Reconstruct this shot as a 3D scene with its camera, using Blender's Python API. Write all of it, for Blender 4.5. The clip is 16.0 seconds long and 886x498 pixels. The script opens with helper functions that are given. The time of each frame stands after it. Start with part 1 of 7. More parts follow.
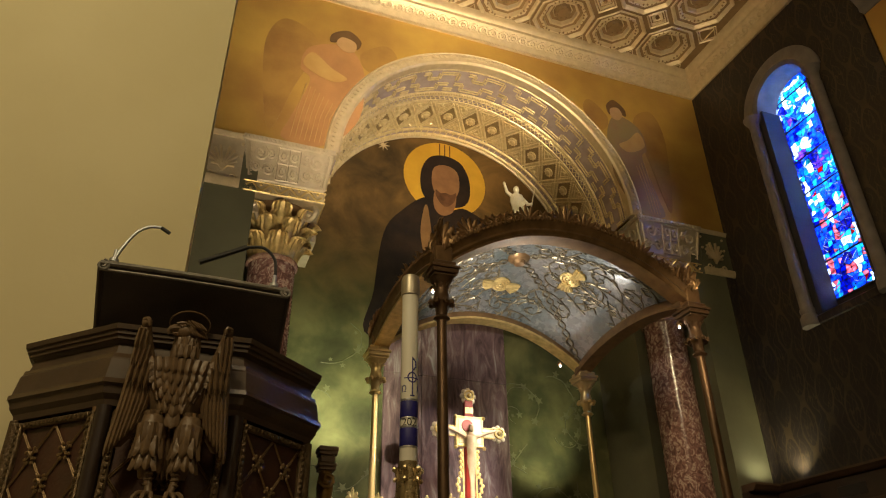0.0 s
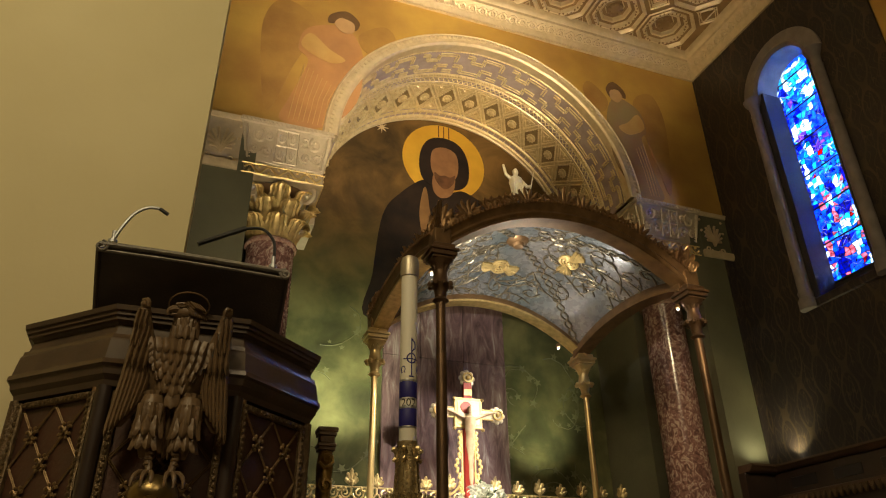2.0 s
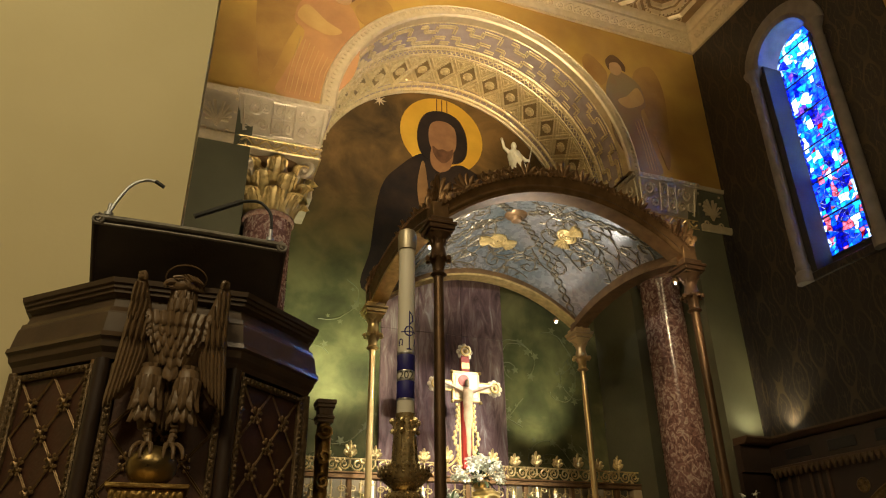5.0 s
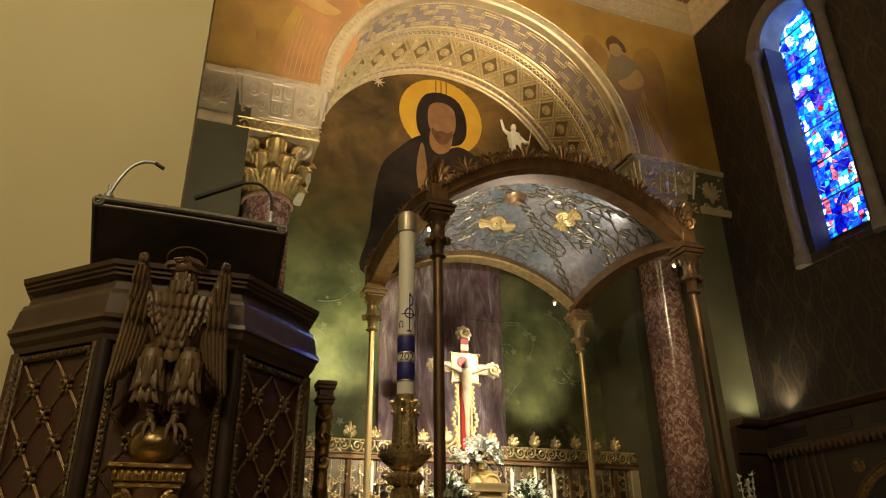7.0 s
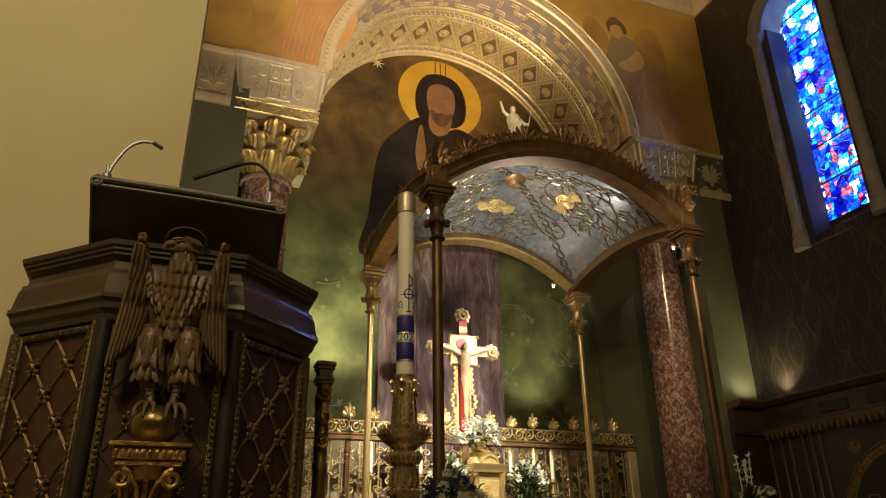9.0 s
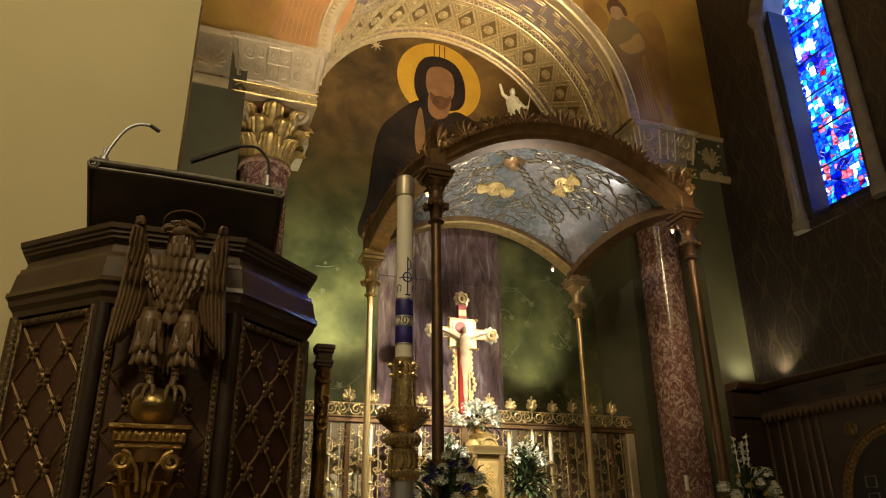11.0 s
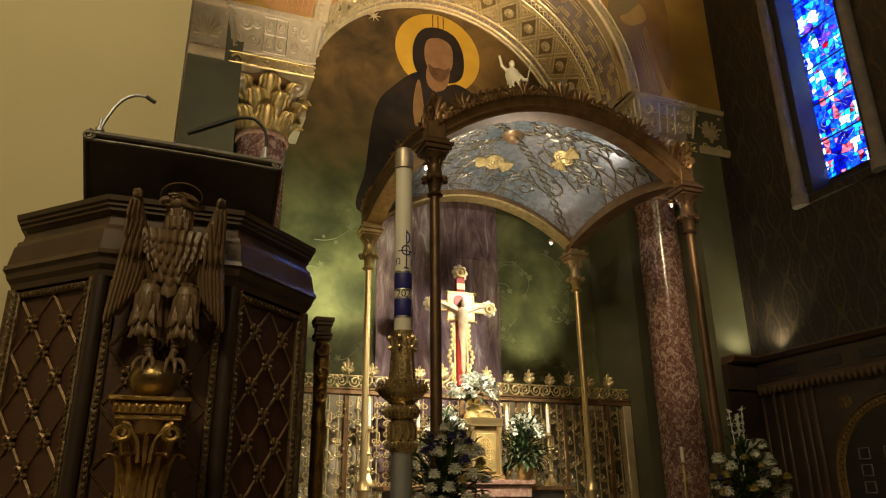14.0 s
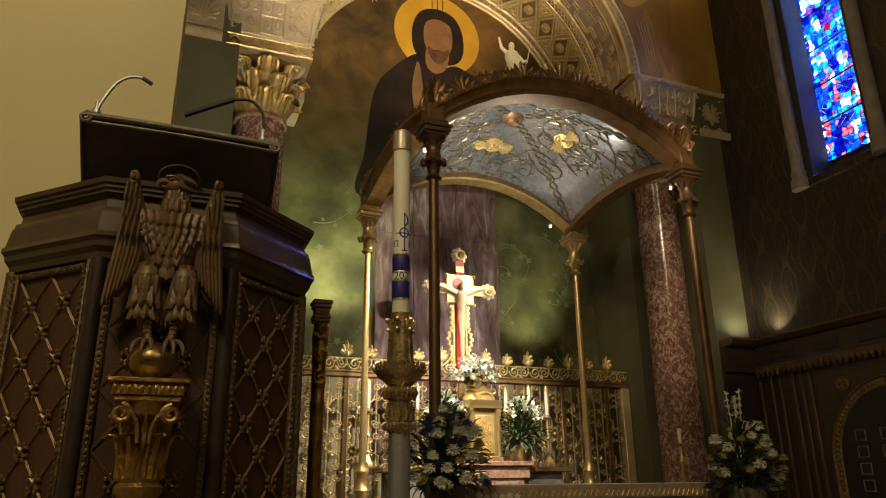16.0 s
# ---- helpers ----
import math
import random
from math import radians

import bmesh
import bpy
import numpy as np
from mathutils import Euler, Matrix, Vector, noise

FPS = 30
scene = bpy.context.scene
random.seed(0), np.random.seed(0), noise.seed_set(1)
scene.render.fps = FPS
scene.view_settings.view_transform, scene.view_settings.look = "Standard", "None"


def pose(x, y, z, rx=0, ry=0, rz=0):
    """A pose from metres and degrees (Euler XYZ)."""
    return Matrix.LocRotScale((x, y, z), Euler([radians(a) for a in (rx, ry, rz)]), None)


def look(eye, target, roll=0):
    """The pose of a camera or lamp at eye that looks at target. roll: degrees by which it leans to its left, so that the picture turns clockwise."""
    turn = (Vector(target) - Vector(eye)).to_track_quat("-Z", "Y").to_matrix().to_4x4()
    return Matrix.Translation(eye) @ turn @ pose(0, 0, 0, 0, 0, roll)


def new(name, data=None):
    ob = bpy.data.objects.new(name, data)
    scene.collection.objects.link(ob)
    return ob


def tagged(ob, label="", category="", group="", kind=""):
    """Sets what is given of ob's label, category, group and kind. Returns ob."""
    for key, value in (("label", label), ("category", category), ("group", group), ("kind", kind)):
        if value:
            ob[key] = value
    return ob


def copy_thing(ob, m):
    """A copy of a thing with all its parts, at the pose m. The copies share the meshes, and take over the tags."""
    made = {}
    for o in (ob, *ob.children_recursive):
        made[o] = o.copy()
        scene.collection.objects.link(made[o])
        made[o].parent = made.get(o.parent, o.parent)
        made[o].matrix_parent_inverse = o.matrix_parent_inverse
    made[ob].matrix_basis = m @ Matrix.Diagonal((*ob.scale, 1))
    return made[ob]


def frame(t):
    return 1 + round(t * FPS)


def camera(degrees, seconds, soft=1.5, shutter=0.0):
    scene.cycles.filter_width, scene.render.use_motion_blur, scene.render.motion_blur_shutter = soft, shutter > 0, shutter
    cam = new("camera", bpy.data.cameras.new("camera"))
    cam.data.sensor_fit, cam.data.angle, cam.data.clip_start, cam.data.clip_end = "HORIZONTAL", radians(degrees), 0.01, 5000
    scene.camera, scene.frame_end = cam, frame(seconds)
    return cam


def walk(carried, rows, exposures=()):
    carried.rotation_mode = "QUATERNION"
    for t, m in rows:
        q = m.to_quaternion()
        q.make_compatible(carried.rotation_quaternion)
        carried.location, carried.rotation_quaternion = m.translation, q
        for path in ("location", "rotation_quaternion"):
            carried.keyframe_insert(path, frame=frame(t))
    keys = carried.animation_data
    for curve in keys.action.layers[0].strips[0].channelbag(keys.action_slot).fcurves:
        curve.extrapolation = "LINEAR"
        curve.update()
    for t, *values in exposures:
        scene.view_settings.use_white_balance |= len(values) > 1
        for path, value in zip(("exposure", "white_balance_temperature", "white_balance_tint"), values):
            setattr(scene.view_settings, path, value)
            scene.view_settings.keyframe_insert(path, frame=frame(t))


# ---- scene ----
EYE = 1.40
cam = camera(64.2, 16.0, soft=1.1)


def aim(x, y, z, yaw, pitch, roll):
    """Pose of the camera: degrees turned to the right of +y, up, and about its own axis."""
    return pose(x, y, z, 0, 0, -yaw) @ pose(0, 0, 0, 90 + pitch) @ pose(0, 0, 0, 0, 0, roll)


ROWS = [
    (0.0, 0.0033, -0.0212, 0.0238, 20.594, 29.417, -0.692),
    (0.5, 0.0059, -0.0178, 0.0179, 20.613, 29.115, -0.736),
    (1.0, 0.0077, -0.0119, 0.0167, 20.637, 28.780, -0.707),
    (1.5, 0.0057, -0.0114, 0.0185, 20.671, 28.418, -0.734),
    (2.0, 0.0045, -0.0123, 0.0175, 20.691, 28.061, -0.709),
    (2.5, 0.0021, -0.0104, 0.0142, 20.708, 27.728, -0.744),
    (3.0, 0.0051, -0.0095, 0.0150, 20.749, 27.376, -0.746),
    (3.5, 0.0104, -0.0084, 0.0144, 20.759, 27.013, -0.693),
    (4.0, 0.0106, -0.0006, 0.0158, 20.801, 26.681, -0.730),
    (6.5, 0.0053, -0.0066, 0.0115, 20.874, 24.929, -0.687),
    (7.0, 0.0012, -0.0041, 0.0142, 20.941, 24.552, -0.686),
    (7.5, 0.0019, 0.0022, 0.0137, 20.972, 24.204, -0.669),
    (8.0, 0.0000, -0.0000, 0.0050, 20.957, 23.898, -0.661),
    (8.5, -0.0054, 0.0023, 0.0066, 21.009, 23.532, -0.660),
    (9.0, 0.0018, 0.0042, 0.0040, 21.024, 23.201, -0.643),
    (11.5, 0.0073, 0.0069, 0.0043, 21.064, 21.499, -0.665),
    (12.0, 0.0048, 0.0066, 0.0072, 21.099, 21.125, -0.647),
    (12.5, -0.0002, 0.0105, 0.0074, 21.152, 20.767, -0.679),
    (13.0, 0.0032, 0.0123, 0.0070, 21.163, 20.436, -0.667),
    (13.5, 0.0023, 0.0120, 0.0086, 21.183, 20.066, -0.612),
    (14.0, 0.0063, 0.0183, 0.0057, 21.198, 19.729, -0.637),
    (14.5, 0.0118, 0.0207, 0.0036, 21.184, 19.403, -0.633),
    (15.0, 0.0098, 0.0271, 0.0093, 21.253, 19.008, -0.609),
    (15.5, 0.0139, 0.0190, 0.0064, 21.203, 18.667, -0.579),
    (16.0, 0.0148, 0.0148, 0.0009, 21.190, 18.377, -0.610),
]
walk(cam, [(t, aim(x, y, EYE + z, yaw, pitch, roll)) for t, x, y, z, yaw, pitch, roll in ROWS],
     [(0.0, 0.0), (1.5, 0.0), (4.0, 0.11), (7.5, 0.10), (9.0, 0.07), (12.5, 0.04), (16.0, 0.05)])

# ---- light ----
WY, RX, LX = 7.05, 7.16, -0.38          # front wall, right wall and left wall of the chancel
CX, SPRING, RAD, BACK = 3.41, EYE + 5.36, 2.14, 8.85   # arch: middle, spring line, radius; back wall of the niche
CEIL = EYE + 8.42

world = bpy.data.worlds.new("sky")
scene.world = world
world.use_nodes = True
wn = world.node_tree
sky = wn.nodes.new("ShaderNodeTexSky")
sky.sky_type, sky.sun_disc, sky.sun_elevation, sky.sun_rotation = "NISHITA", False, radians(35), radians(90)
wn.links.new(sky.outputs[0], wn.nodes["Background"].inputs[0])
wn.nodes["Background"].inputs[1].default_value = 0.1
WARM, WARMER, DAY = (1.0, 0.76, 0.43), (1.0, 0.70, 0.34), (0.62, 0.76, 1.0)


def lamp(name, kind, power, colour, m, size=0.1, spot=60, blend=0.5):
    data = bpy.data.lights.new(name, kind)
    data.energy, data.color = power, colour
    if kind == "AREA":
        data.shape, data.size, data.size_y = "RECTANGLE", size if not isinstance(size, tuple) else size[0], size if not isinstance(size, tuple) else size[1]
    else:
        data.shadow_soft_size = size
    if kind == "SPOT":
        data.spot_size, data.spot_blend = radians(spot), blend
    ob = new(name, data)
    ob.matrix_world = m
    return ob


# unseen lamps added to light the arch, capital, ceiling, figurine, walls and column
lamp("unseen_lamp", "SPOT", 2250, (1.0, 0.80, 0.52), look((1.8, 1.6, 4.4), (2.00, 7.8, 9.0)), 0.12, 50, 1.0)
lamp("unseen_lamp", "SPOT", 500, (1.0, 0.82, 0.54), look((1.15, 3.75, 1.6), (0.60, 7.2, 6.3)), 0.08, 38, 0.8)
lamp("unseen_lamp", "SPOT", 1020, WARM, look((2.8, 2.6, 5.0), (4.1, 5.9, CEIL)), 0.12, 64, 0.8)
# narrow spot implied by the hard light on the figurine
lamp("unseen_lamp", "SPOT", 420, (1.0, 0.90, 0.70), look((2.6, 0.6, 5.4), (3.44, 6.5, EYE + 4.78)), 0.03, 6, 0.4)
lamp("unseen_lamp", "AREA", 210, (1.0, 0.80, 0.44), look((-2.5, -1.5, 7.5), (-1.5, 4.0, 3.2)), 1.2)
lamp("unseen_lamp", "AREA", 43, WARM, look((1.5, -3.0, 6.5), (2.5, 6.0, 2.5)), 1.5)
lamp("unseen_lamp", "SPOT", 760, WARM, look((2.6, 0.6, 5.4), (6.12, 7.4, 3.6)), 0.1, 20, 0.9)
# lamps of the niche and the canopy
lamp("unseen_niche_lamp", "SPOT", 300, (1.0, 0.98, 0.60), look((1.75, 7.75, EYE + 1.9), (1.85, 8.85, EYE + 3.2)), 0.08, 90, 1.0)
lamp("unseen_niche_lamp", "SPOT", 105, (1.0, 0.95, 0.58), look((4.85, 7.85, EYE + 1.7), (4.65, 8.85, EYE + 2.7)), 0.08, 80, 1.0)
# unseen lamp added to brighten the painted figure and umber wall
lamp("unseen_niche_lamp", "SPOT", 105, WARMER, look((3.4, 7.2, 6.3), (3.3, 8.85, 7.4)), 0.15, 85, 0.9)
lamp("canopy_lamp", "SPOT", 110, (1.0, 0.90, 0.74), look((4.40, 7.42, 4.47), (3.35, 8.4, 3.5)), 0.03, 62, 0.7)
lamp("canopy_lamp", "SPOT", 16, (1.0, 0.95, 0.85), look((4.40, 7.42, 4.47), (3.2, 6.4, 5.6)), 0.03, 110, 0.8)
lamp("canopy_lamp", "SPOT", 230, (1.0, 0.90, 0.74), look((2.35, 5.75, 4.30), (3.3, 6.5, 5.5)), 0.03, 100, 0.8)
lamp("canopy_lamp", "SPOT", 850, (1.0, 0.88, 0.66), look((2.3, 5.68, 4.50), (3.1, 8.0, 2.0)), 0.04, 56, 0.8)
lamp("canopy_lamp", "SPOT", 520, (1.0, 0.88, 0.66), look((4.5, 5.68, 4.50), (2.6, 8.1, 2.1)), 0.04, 75, 0.8)
lamp("ledge_and_fill_lamp", "SPOT", 30, (1.0, 0.85, 0.42), look((7.06, 6.70, EYE + 1.75), (7.15, 6.62, 4.0)), 0.02, 110, 1.0)
# extra lamp without a fixture, added to light the olive pier strip
lamp("ledge_and_fill_lamp", "SPOT", 14, (1.0, 0.92, 0.55), look((6.80, 6.82, EYE + 1.72), (6.83, 7.05, 4.4)), 0.03, 150, 1.0)
lamp("ceiling_lamp", "SPOT", 200, WARM, look((6.0, 6.30, CEIL - 0.05), (6.1, 7.25, 2.0)), 0.06, 26, 0.9)
# daylight behind the stained glass
lamp("window_daylight", "AREA", 660, DAY, look((8.3, 5.45, EYE + 5.4), (7.3, 5.45, EYE + 5.2)), (1.6, 4.6))

# ---- materials ----


def mat(name, colour, rough=0.6, metal=0.0, other=None, scale=8.0, amount=0.5, bump=0.15, bump_scale=60.0, fine=True, emission=None):
    """A surface of two colours mixed by broad noise, with fine relief."""
    m = bpy.data.materials.new(name)
    m.use_nodes = True
    nt, b = m.node_tree, m.node_tree.nodes["Principled BSDF"]
    N, K = nt.nodes.new, nt.links.new
    b.inputs["Roughness"].default_value, b.inputs["Metallic"].default_value = rough, metal
    co = N("ShaderNodeTexCoord")
    no = N("ShaderNodeTexNoise")
    no.inputs["Scale"].default_value, no.inputs["Detail"].default_value = scale, 6
    K(co.outputs["Object"], no.inputs["Vector"])
    mix = N("ShaderNodeMix")
    mix.data_type = "RGBA"
    mix.inputs["A"].default_value = (*colour, 1)
    mix.inputs["B"].default_value = (*(other or [c * 0.6 for c in colour]), 1)
    ramp = N("ShaderNodeMapRange")
    ramp.inputs["From Min"].default_value, ramp.inputs["From Max"].default_value, ramp.inputs["To Max"].default_value = 0.35, 0.7, amount
    K(no.outputs["Fac"], ramp.inputs["Value"])
    K(ramp.outputs[0], mix.inputs["Factor"])
    K(mix.outputs["Result"], b.inputs["Base Color"])
    if fine:
        n2 = N("ShaderNodeTexNoise")
        n2.inputs["Scale"].default_value, n2.inputs["Detail"].default_value = bump_scale, 4
        K(co.outputs["Object"], n2.inputs["Vector"])
        bp = N("ShaderNodeBump")
        bp.inputs["Strength"].default_value, bp.inputs["Distance"].default_value = bump, 0.02
        K(n2.outputs["Fac"], bp.inputs["Height"])
        K(bp.outputs[0], b.inputs["Normal"])
        r2 = N("ShaderNodeMapRange")
        r2.inputs["To Min"].default_value, r2.inputs["To Max"].default_value = max(0.04, rough - 0.12), min(1, rough + 0.15)
        K(n2.outputs["Fac"], r2.inputs["Value"])
        K(r2.outputs[0], b.inputs["Roughness"])
    m["mix"] = mix.name
    return m


GOLD = mat("gilding", (0.78, 0.60, 0.26), 0.42, 0.65, (0.46, 0.32, 0.12), 14, 0.8, 0.12, 45)
ARCHGOLD = mat("champagne_gilding", (0.80, 0.67, 0.40), 0.36, 0.5, (0.50, 0.39, 0.21), 12, 0.7, 0.12, 50)
SCREENGOLD = mat("screen_gilding", (0.72, 0.58, 0.30), 0.36, 0.75, (0.34, 0.25, 0.11), 14, 0.8, 0.08, 45)
GOLD_PALE = mat("pale_gilding", (0.66, 0.54, 0.35), 0.45, 0.45, (0.40, 0.31, 0.18), 10, 0.4, 0.2, 50)
MAUVE = mat("mauve_paint", (0.44, 0.36, 0.35), 0.5, 0.1, (0.30, 0.24, 0.23), 7, 0.7, 0.1, 40)
IMPOST = mat("silvered_plaster", (0.58, 0.49, 0.35), 0.42, 0.35, (0.36, 0.29, 0.20), 9, 0.4, 0.15, 50)
BRONZE = mat("dark_bronze", (0.30, 0.18, 0.085), 0.40, 0.65, (0.16, 0.095, 0.047), 9, 0.8, 0.08, 50)
# darker metal for the canopy's front posts, which stand out of the lamplight
UNLIT_POST = mat("unlit_post_bronze", (0.17, 0.098, 0.050), 0.42, 0.55, (0.10, 0.058, 0.032), 9, 0.8, 0.05, 50)
BRASS = mat("polished_brass", (0.72, 0.54, 0.26), 0.29, 0.75, (0.60, 0.44, 0.20), 3, 0.5, fine=False)
SATIN = mat("satin_brass", (0.50, 0.44, 0.34), 0.42, 0.7, (0.40, 0.35, 0.27), 6, 0.6, 0.02, 60)
LATTICE = mat("dull_bronze_lattice", (0.25, 0.16, 0.075), 0.40, 0.5, (0.14, 0.09, 0.04), 20, 0.8, 0.1, 60)
STEEL = mat("brushed_steel", (0.52, 0.54, 0.58), 0.34, 0.7, (0.40, 0.41, 0.44), 9, 0.5, 0.06, 80)
CREAM = mat("cream_plaster", (0.66, 0.58, 0.35), 0.75, 0, (0.60, 0.52, 0.30), 1.2, 0.8, 0.06, 30)
OLIVE = mat("olive_paint", (0.125, 0.122, 0.075), 0.5, 0, (0.09, 0.088, 0.055), 2, 0.8, 0.06, 30)
OCHRE = mat("gold_ground_mural", (0.56, 0.36, 0.085), 0.42, 0.25, (0.34, 0.18, 0.055), 1.0, 0.9, 0.08, 35)
WOOD = mat("dark_oak", (0.088, 0.050, 0.027), 0.36, 0, (0.055, 0.032, 0.018), 6, 0.8, 0.12, 70)
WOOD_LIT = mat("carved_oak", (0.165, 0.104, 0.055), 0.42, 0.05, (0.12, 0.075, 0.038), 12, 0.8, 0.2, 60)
WOOD_DEEP = mat("black_oak", (0.036, 0.021, 0.015), 0.4, 0, (0.022, 0.014, 0.010), 6, 0.8, 0.1, 60)
LEATHER = mat("dark_leather", (0.055, 0.040, 0.031), 0.45, 0, (0.034, 0.025, 0.021), 9, 0.8, 0.15, 90)
BLACK = mat("black_plastic", (0.012, 0.012, 0.013), 0.4, 0, None, 9, 0.5, 0.05)
STONE = mat("grey_stone", (0.20, 0.18, 0.17), 0.7, 0, (0.13, 0.12, 0.12), 5, 0.9, 0.3, 40)
ALTARSTONE = mat("buff_marble", (0.42, 0.34, 0.25), 0.35, 0, (0.30, 0.23, 0.16), 16, 0.9, 0.05, 60)
FLOORSTONE = mat("floor_marble", (0.30, 0.25, 0.20), 0.3, 0, (0.18, 0.14, 0.11), 3, 0.8, 0.03, 40)
WAX = mat("ivory_wax", (0.80, 0.76, 0.66), 0.45, 0, (0.74, 0.69, 0.58), 4, 0.7, 0.03, 40)
BLUE = mat("blue_wax", (0.025, 0.022, 0.20), 0.45, 0, (0.02, 0.018, 0.13), 9, 0.7, 0.03, 40)
SILVER = mat("silver_foil", (0.6, 0.6, 0.62), 0.3, 0.9)
LINEN = mat("white_linen", (0.78, 0.75, 0.68), 0.8, 0, (0.68, 0.64, 0.56), 9, 0.6, 0.1, 90)
PETAL = mat("white_petals", (0.82, 0.82, 0.76), 0.6, 0, (0.66, 0.68, 0.56), 20, 0.7, 0.05, 40)
YELLOW = mat("yellow_petals", (0.50, 0.42, 0.12), 0.6, 0, (0.36, 0.30, 0.07), 20, 0.7, 0.05, 40)
VIOLET = mat("violet_petals", (0.06, 0.05, 0.22), 0.6, 0, (0.04, 0.03, 0.12), 20, 0.7, 0.05, 40)
LEAF = mat("green_leaves", (0.065, 0.105, 0.036), 0.5, 0, (0.030, 0.052, 0.020), 12, 0.8, 0.1, 40)
ENAMEL = mat("white_enamel", (0.66, 0.58, 0.47), 0.35, 0.15, (0.62, 0.50, 0.32), 30, 0.7, 0.1, 60)
RED = mat("red_enamel", (0.34, 0.035, 0.025), 0.4, 0, (0.32, 0.03, 0.02), 20, 0.7, 0.05, 60)
FLESH = mat("ivory_carving", (0.54, 0.40, 0.27), 0.5, 0, (0.36, 0.22, 0.12), 14, 0.6, 0.05, 60)
STATUE = mat("pale_gilt_carving", (0.88, 0.80, 0.58), 0.4, 0.25, (0.72, 0.58, 0.32), 20, 0.6, 0.1, 60)
DOME = mat("silver_blue_enamel", (0.36, 0.34, 0.335), 0.26, 0.5, (0.10, 0.145, 0.165), 1.3, 0.95, 0.03, 14)
DOMEVINE = mat("tarnished_silver_vine", (0.34, 0.29, 0.20), 0.34, 0.8, (0.10, 0.085, 0.07), 14, 0.8, 0.2, 50)
DARKROBE = mat("dark_brown_paint", (0.013, 0.010, 0.010), 0.9, 0, (0.030, 0.019, 0.014), 3, 0.9, 0.05, 40)
SKIN = mat("umber_paint", (0.22, 0.118, 0.058), 0.9, 0, (0.14, 0.070, 0.036), 5, 0.8, 0.05, 40)
BEARD = mat("dark_umber_paint", (0.115, 0.056, 0.030), 0.85, 0, (0.05, 0.024, 0.016), 9, 0.8, 0.05, 40)
HALO = mat("gold_leaf", (0.72, 0.44, 0.055), 0.42, 0.45, (0.58, 0.34, 0.04), 3, 0.8, 0.06, 40)
GOWN = mat("faded_rose_paint", (0.50, 0.26, 0.105), 0.45, 0.15, (0.36, 0.18, 0.075), 2.5, 0.9, 0.05, 40)
GOWN_GREEN = mat("faded_green_paint", (0.28, 0.21, 0.10), 0.5, 0.1, (0.30, 0.16, 0.08), 2.5, 0.9, 0.05, 40)
WINGPAINT = mat("faded_umber_paint", (0.43, 0.25, 0.07), 0.45, 0.22, (0.30, 0.155, 0.05), 2.5, 0.9, 0.05, 40)
PANELWOOD = mat("red_brown_oak", (0.074, 0.029, 0.017), 0.45, 0, (0.045, 0.024, 0.016), 9, 0.8, 0.12, 60)
COLONNETTE = mat("grey_limestone", (0.26, 0.23, 0.22), 0.7, 0, (0.17, 0.15, 0.145), 6, 0.8, 0.2, 40)
# window reveal, its colour lowered to hold down the panes' blue light
REVEAL = mat("darkened_reveal_plaster", (0.040, 0.034, 0.032), 0.7, 0, (0.028, 0.024, 0.023), 5, 0.8, 0.2, 40)
TUNIC = mat("ochre_brown_paint", (0.17, 0.10, 0.045), 0.85, 0, (0.11, 0.062, 0.03), 5, 0.8, 0.05, 40)


def noise_ramp(m, stops, scale, detail=8, distortion=0.0, stretch=(1, 1, 1), rough=0.6):
    """Replaces the colour of m by noise through a colour ramp."""
    nt = m.node_tree
    N, K = nt.nodes.new, nt.links.new
    co, mp, no, cr = N("ShaderNodeTexCoord"), N("ShaderNodeMapping"), N("ShaderNodeTexNoise"), N("ShaderNodeValToRGB")
    mp.inputs["Scale"].default_value = stretch
    no.inputs["Scale"].default_value, no.inputs["Detail"].default_value, no.inputs["Distortion"].default_value = scale, detail, distortion
    no.inputs["Roughness"].default_value = rough
    K(co.outputs["Object"], mp.inputs["Vector"])
    K(mp.outputs[0], no.inputs["Vector"])
    K(no.outputs["Fac"], cr.inputs["Fac"])
    el = cr.color_ramp.elements
    while len(el) < len(stops):
        el.new(0.5)
    for e, (p, c) in zip(el, stops):
        e.position, e.color = p, (*c, 1)
    K(cr.outputs[0], nt.nodes["Principled BSDF"].inputs["Base Color"])
    return m


MARBLE = noise_ramp(mat("red_marble", (0.2, 0.1, 0.1), 0.14, bump=0.01), [(0.30, (0.062, 0.033, 0.030)), (0.45, (0.17, 0.088, 0.076)), (0.53, (0.25, 0.140, 0.118)), (0.59, (0.46, 0.35, 0.29)), (0.66, (0.14, 0.070, 0.062))], 13, 9, 1.6, (1, 1, 0.8))
MARBLE_PINK = noise_ramp(mat("pink_marble", (0.2, 0.1, 0.1), 0.2, bump=0.01), [(0.35, (0.22, 0.12, 0.09)), (0.5, (0.36, 0.21, 0.16)), (0.65, (0.46, 0.34, 0.26))], 16, 9, 1.2)
GREEN = noise_ramp(mat("green_mural", (0.1, 0.1, 0.1), 0.5, bump=0.08), [(0.30, (0.045, 0.050, 0.022)), (0.46, (0.10, 0.105, 0.042)), (0.56, (0.17, 0.17, 0.065)), (0.72, (0.26, 0.24, 0.10))], 2.2, 9, 0.8)
PURPLE = noise_ramp(mat("plum_panel", (0.1, 0.1, 0.1), 0.42, bump=0.08), [(0.34, (0.070, 0.045, 0.052)), (0.50, (0.16, 0.100, 0.108)), (0.60, (0.23, 0.165, 0.17)), (0.72, (0.42, 0.39, 0.39))], 3.5, 9, 0.9, (2.2, 1, 0.55))
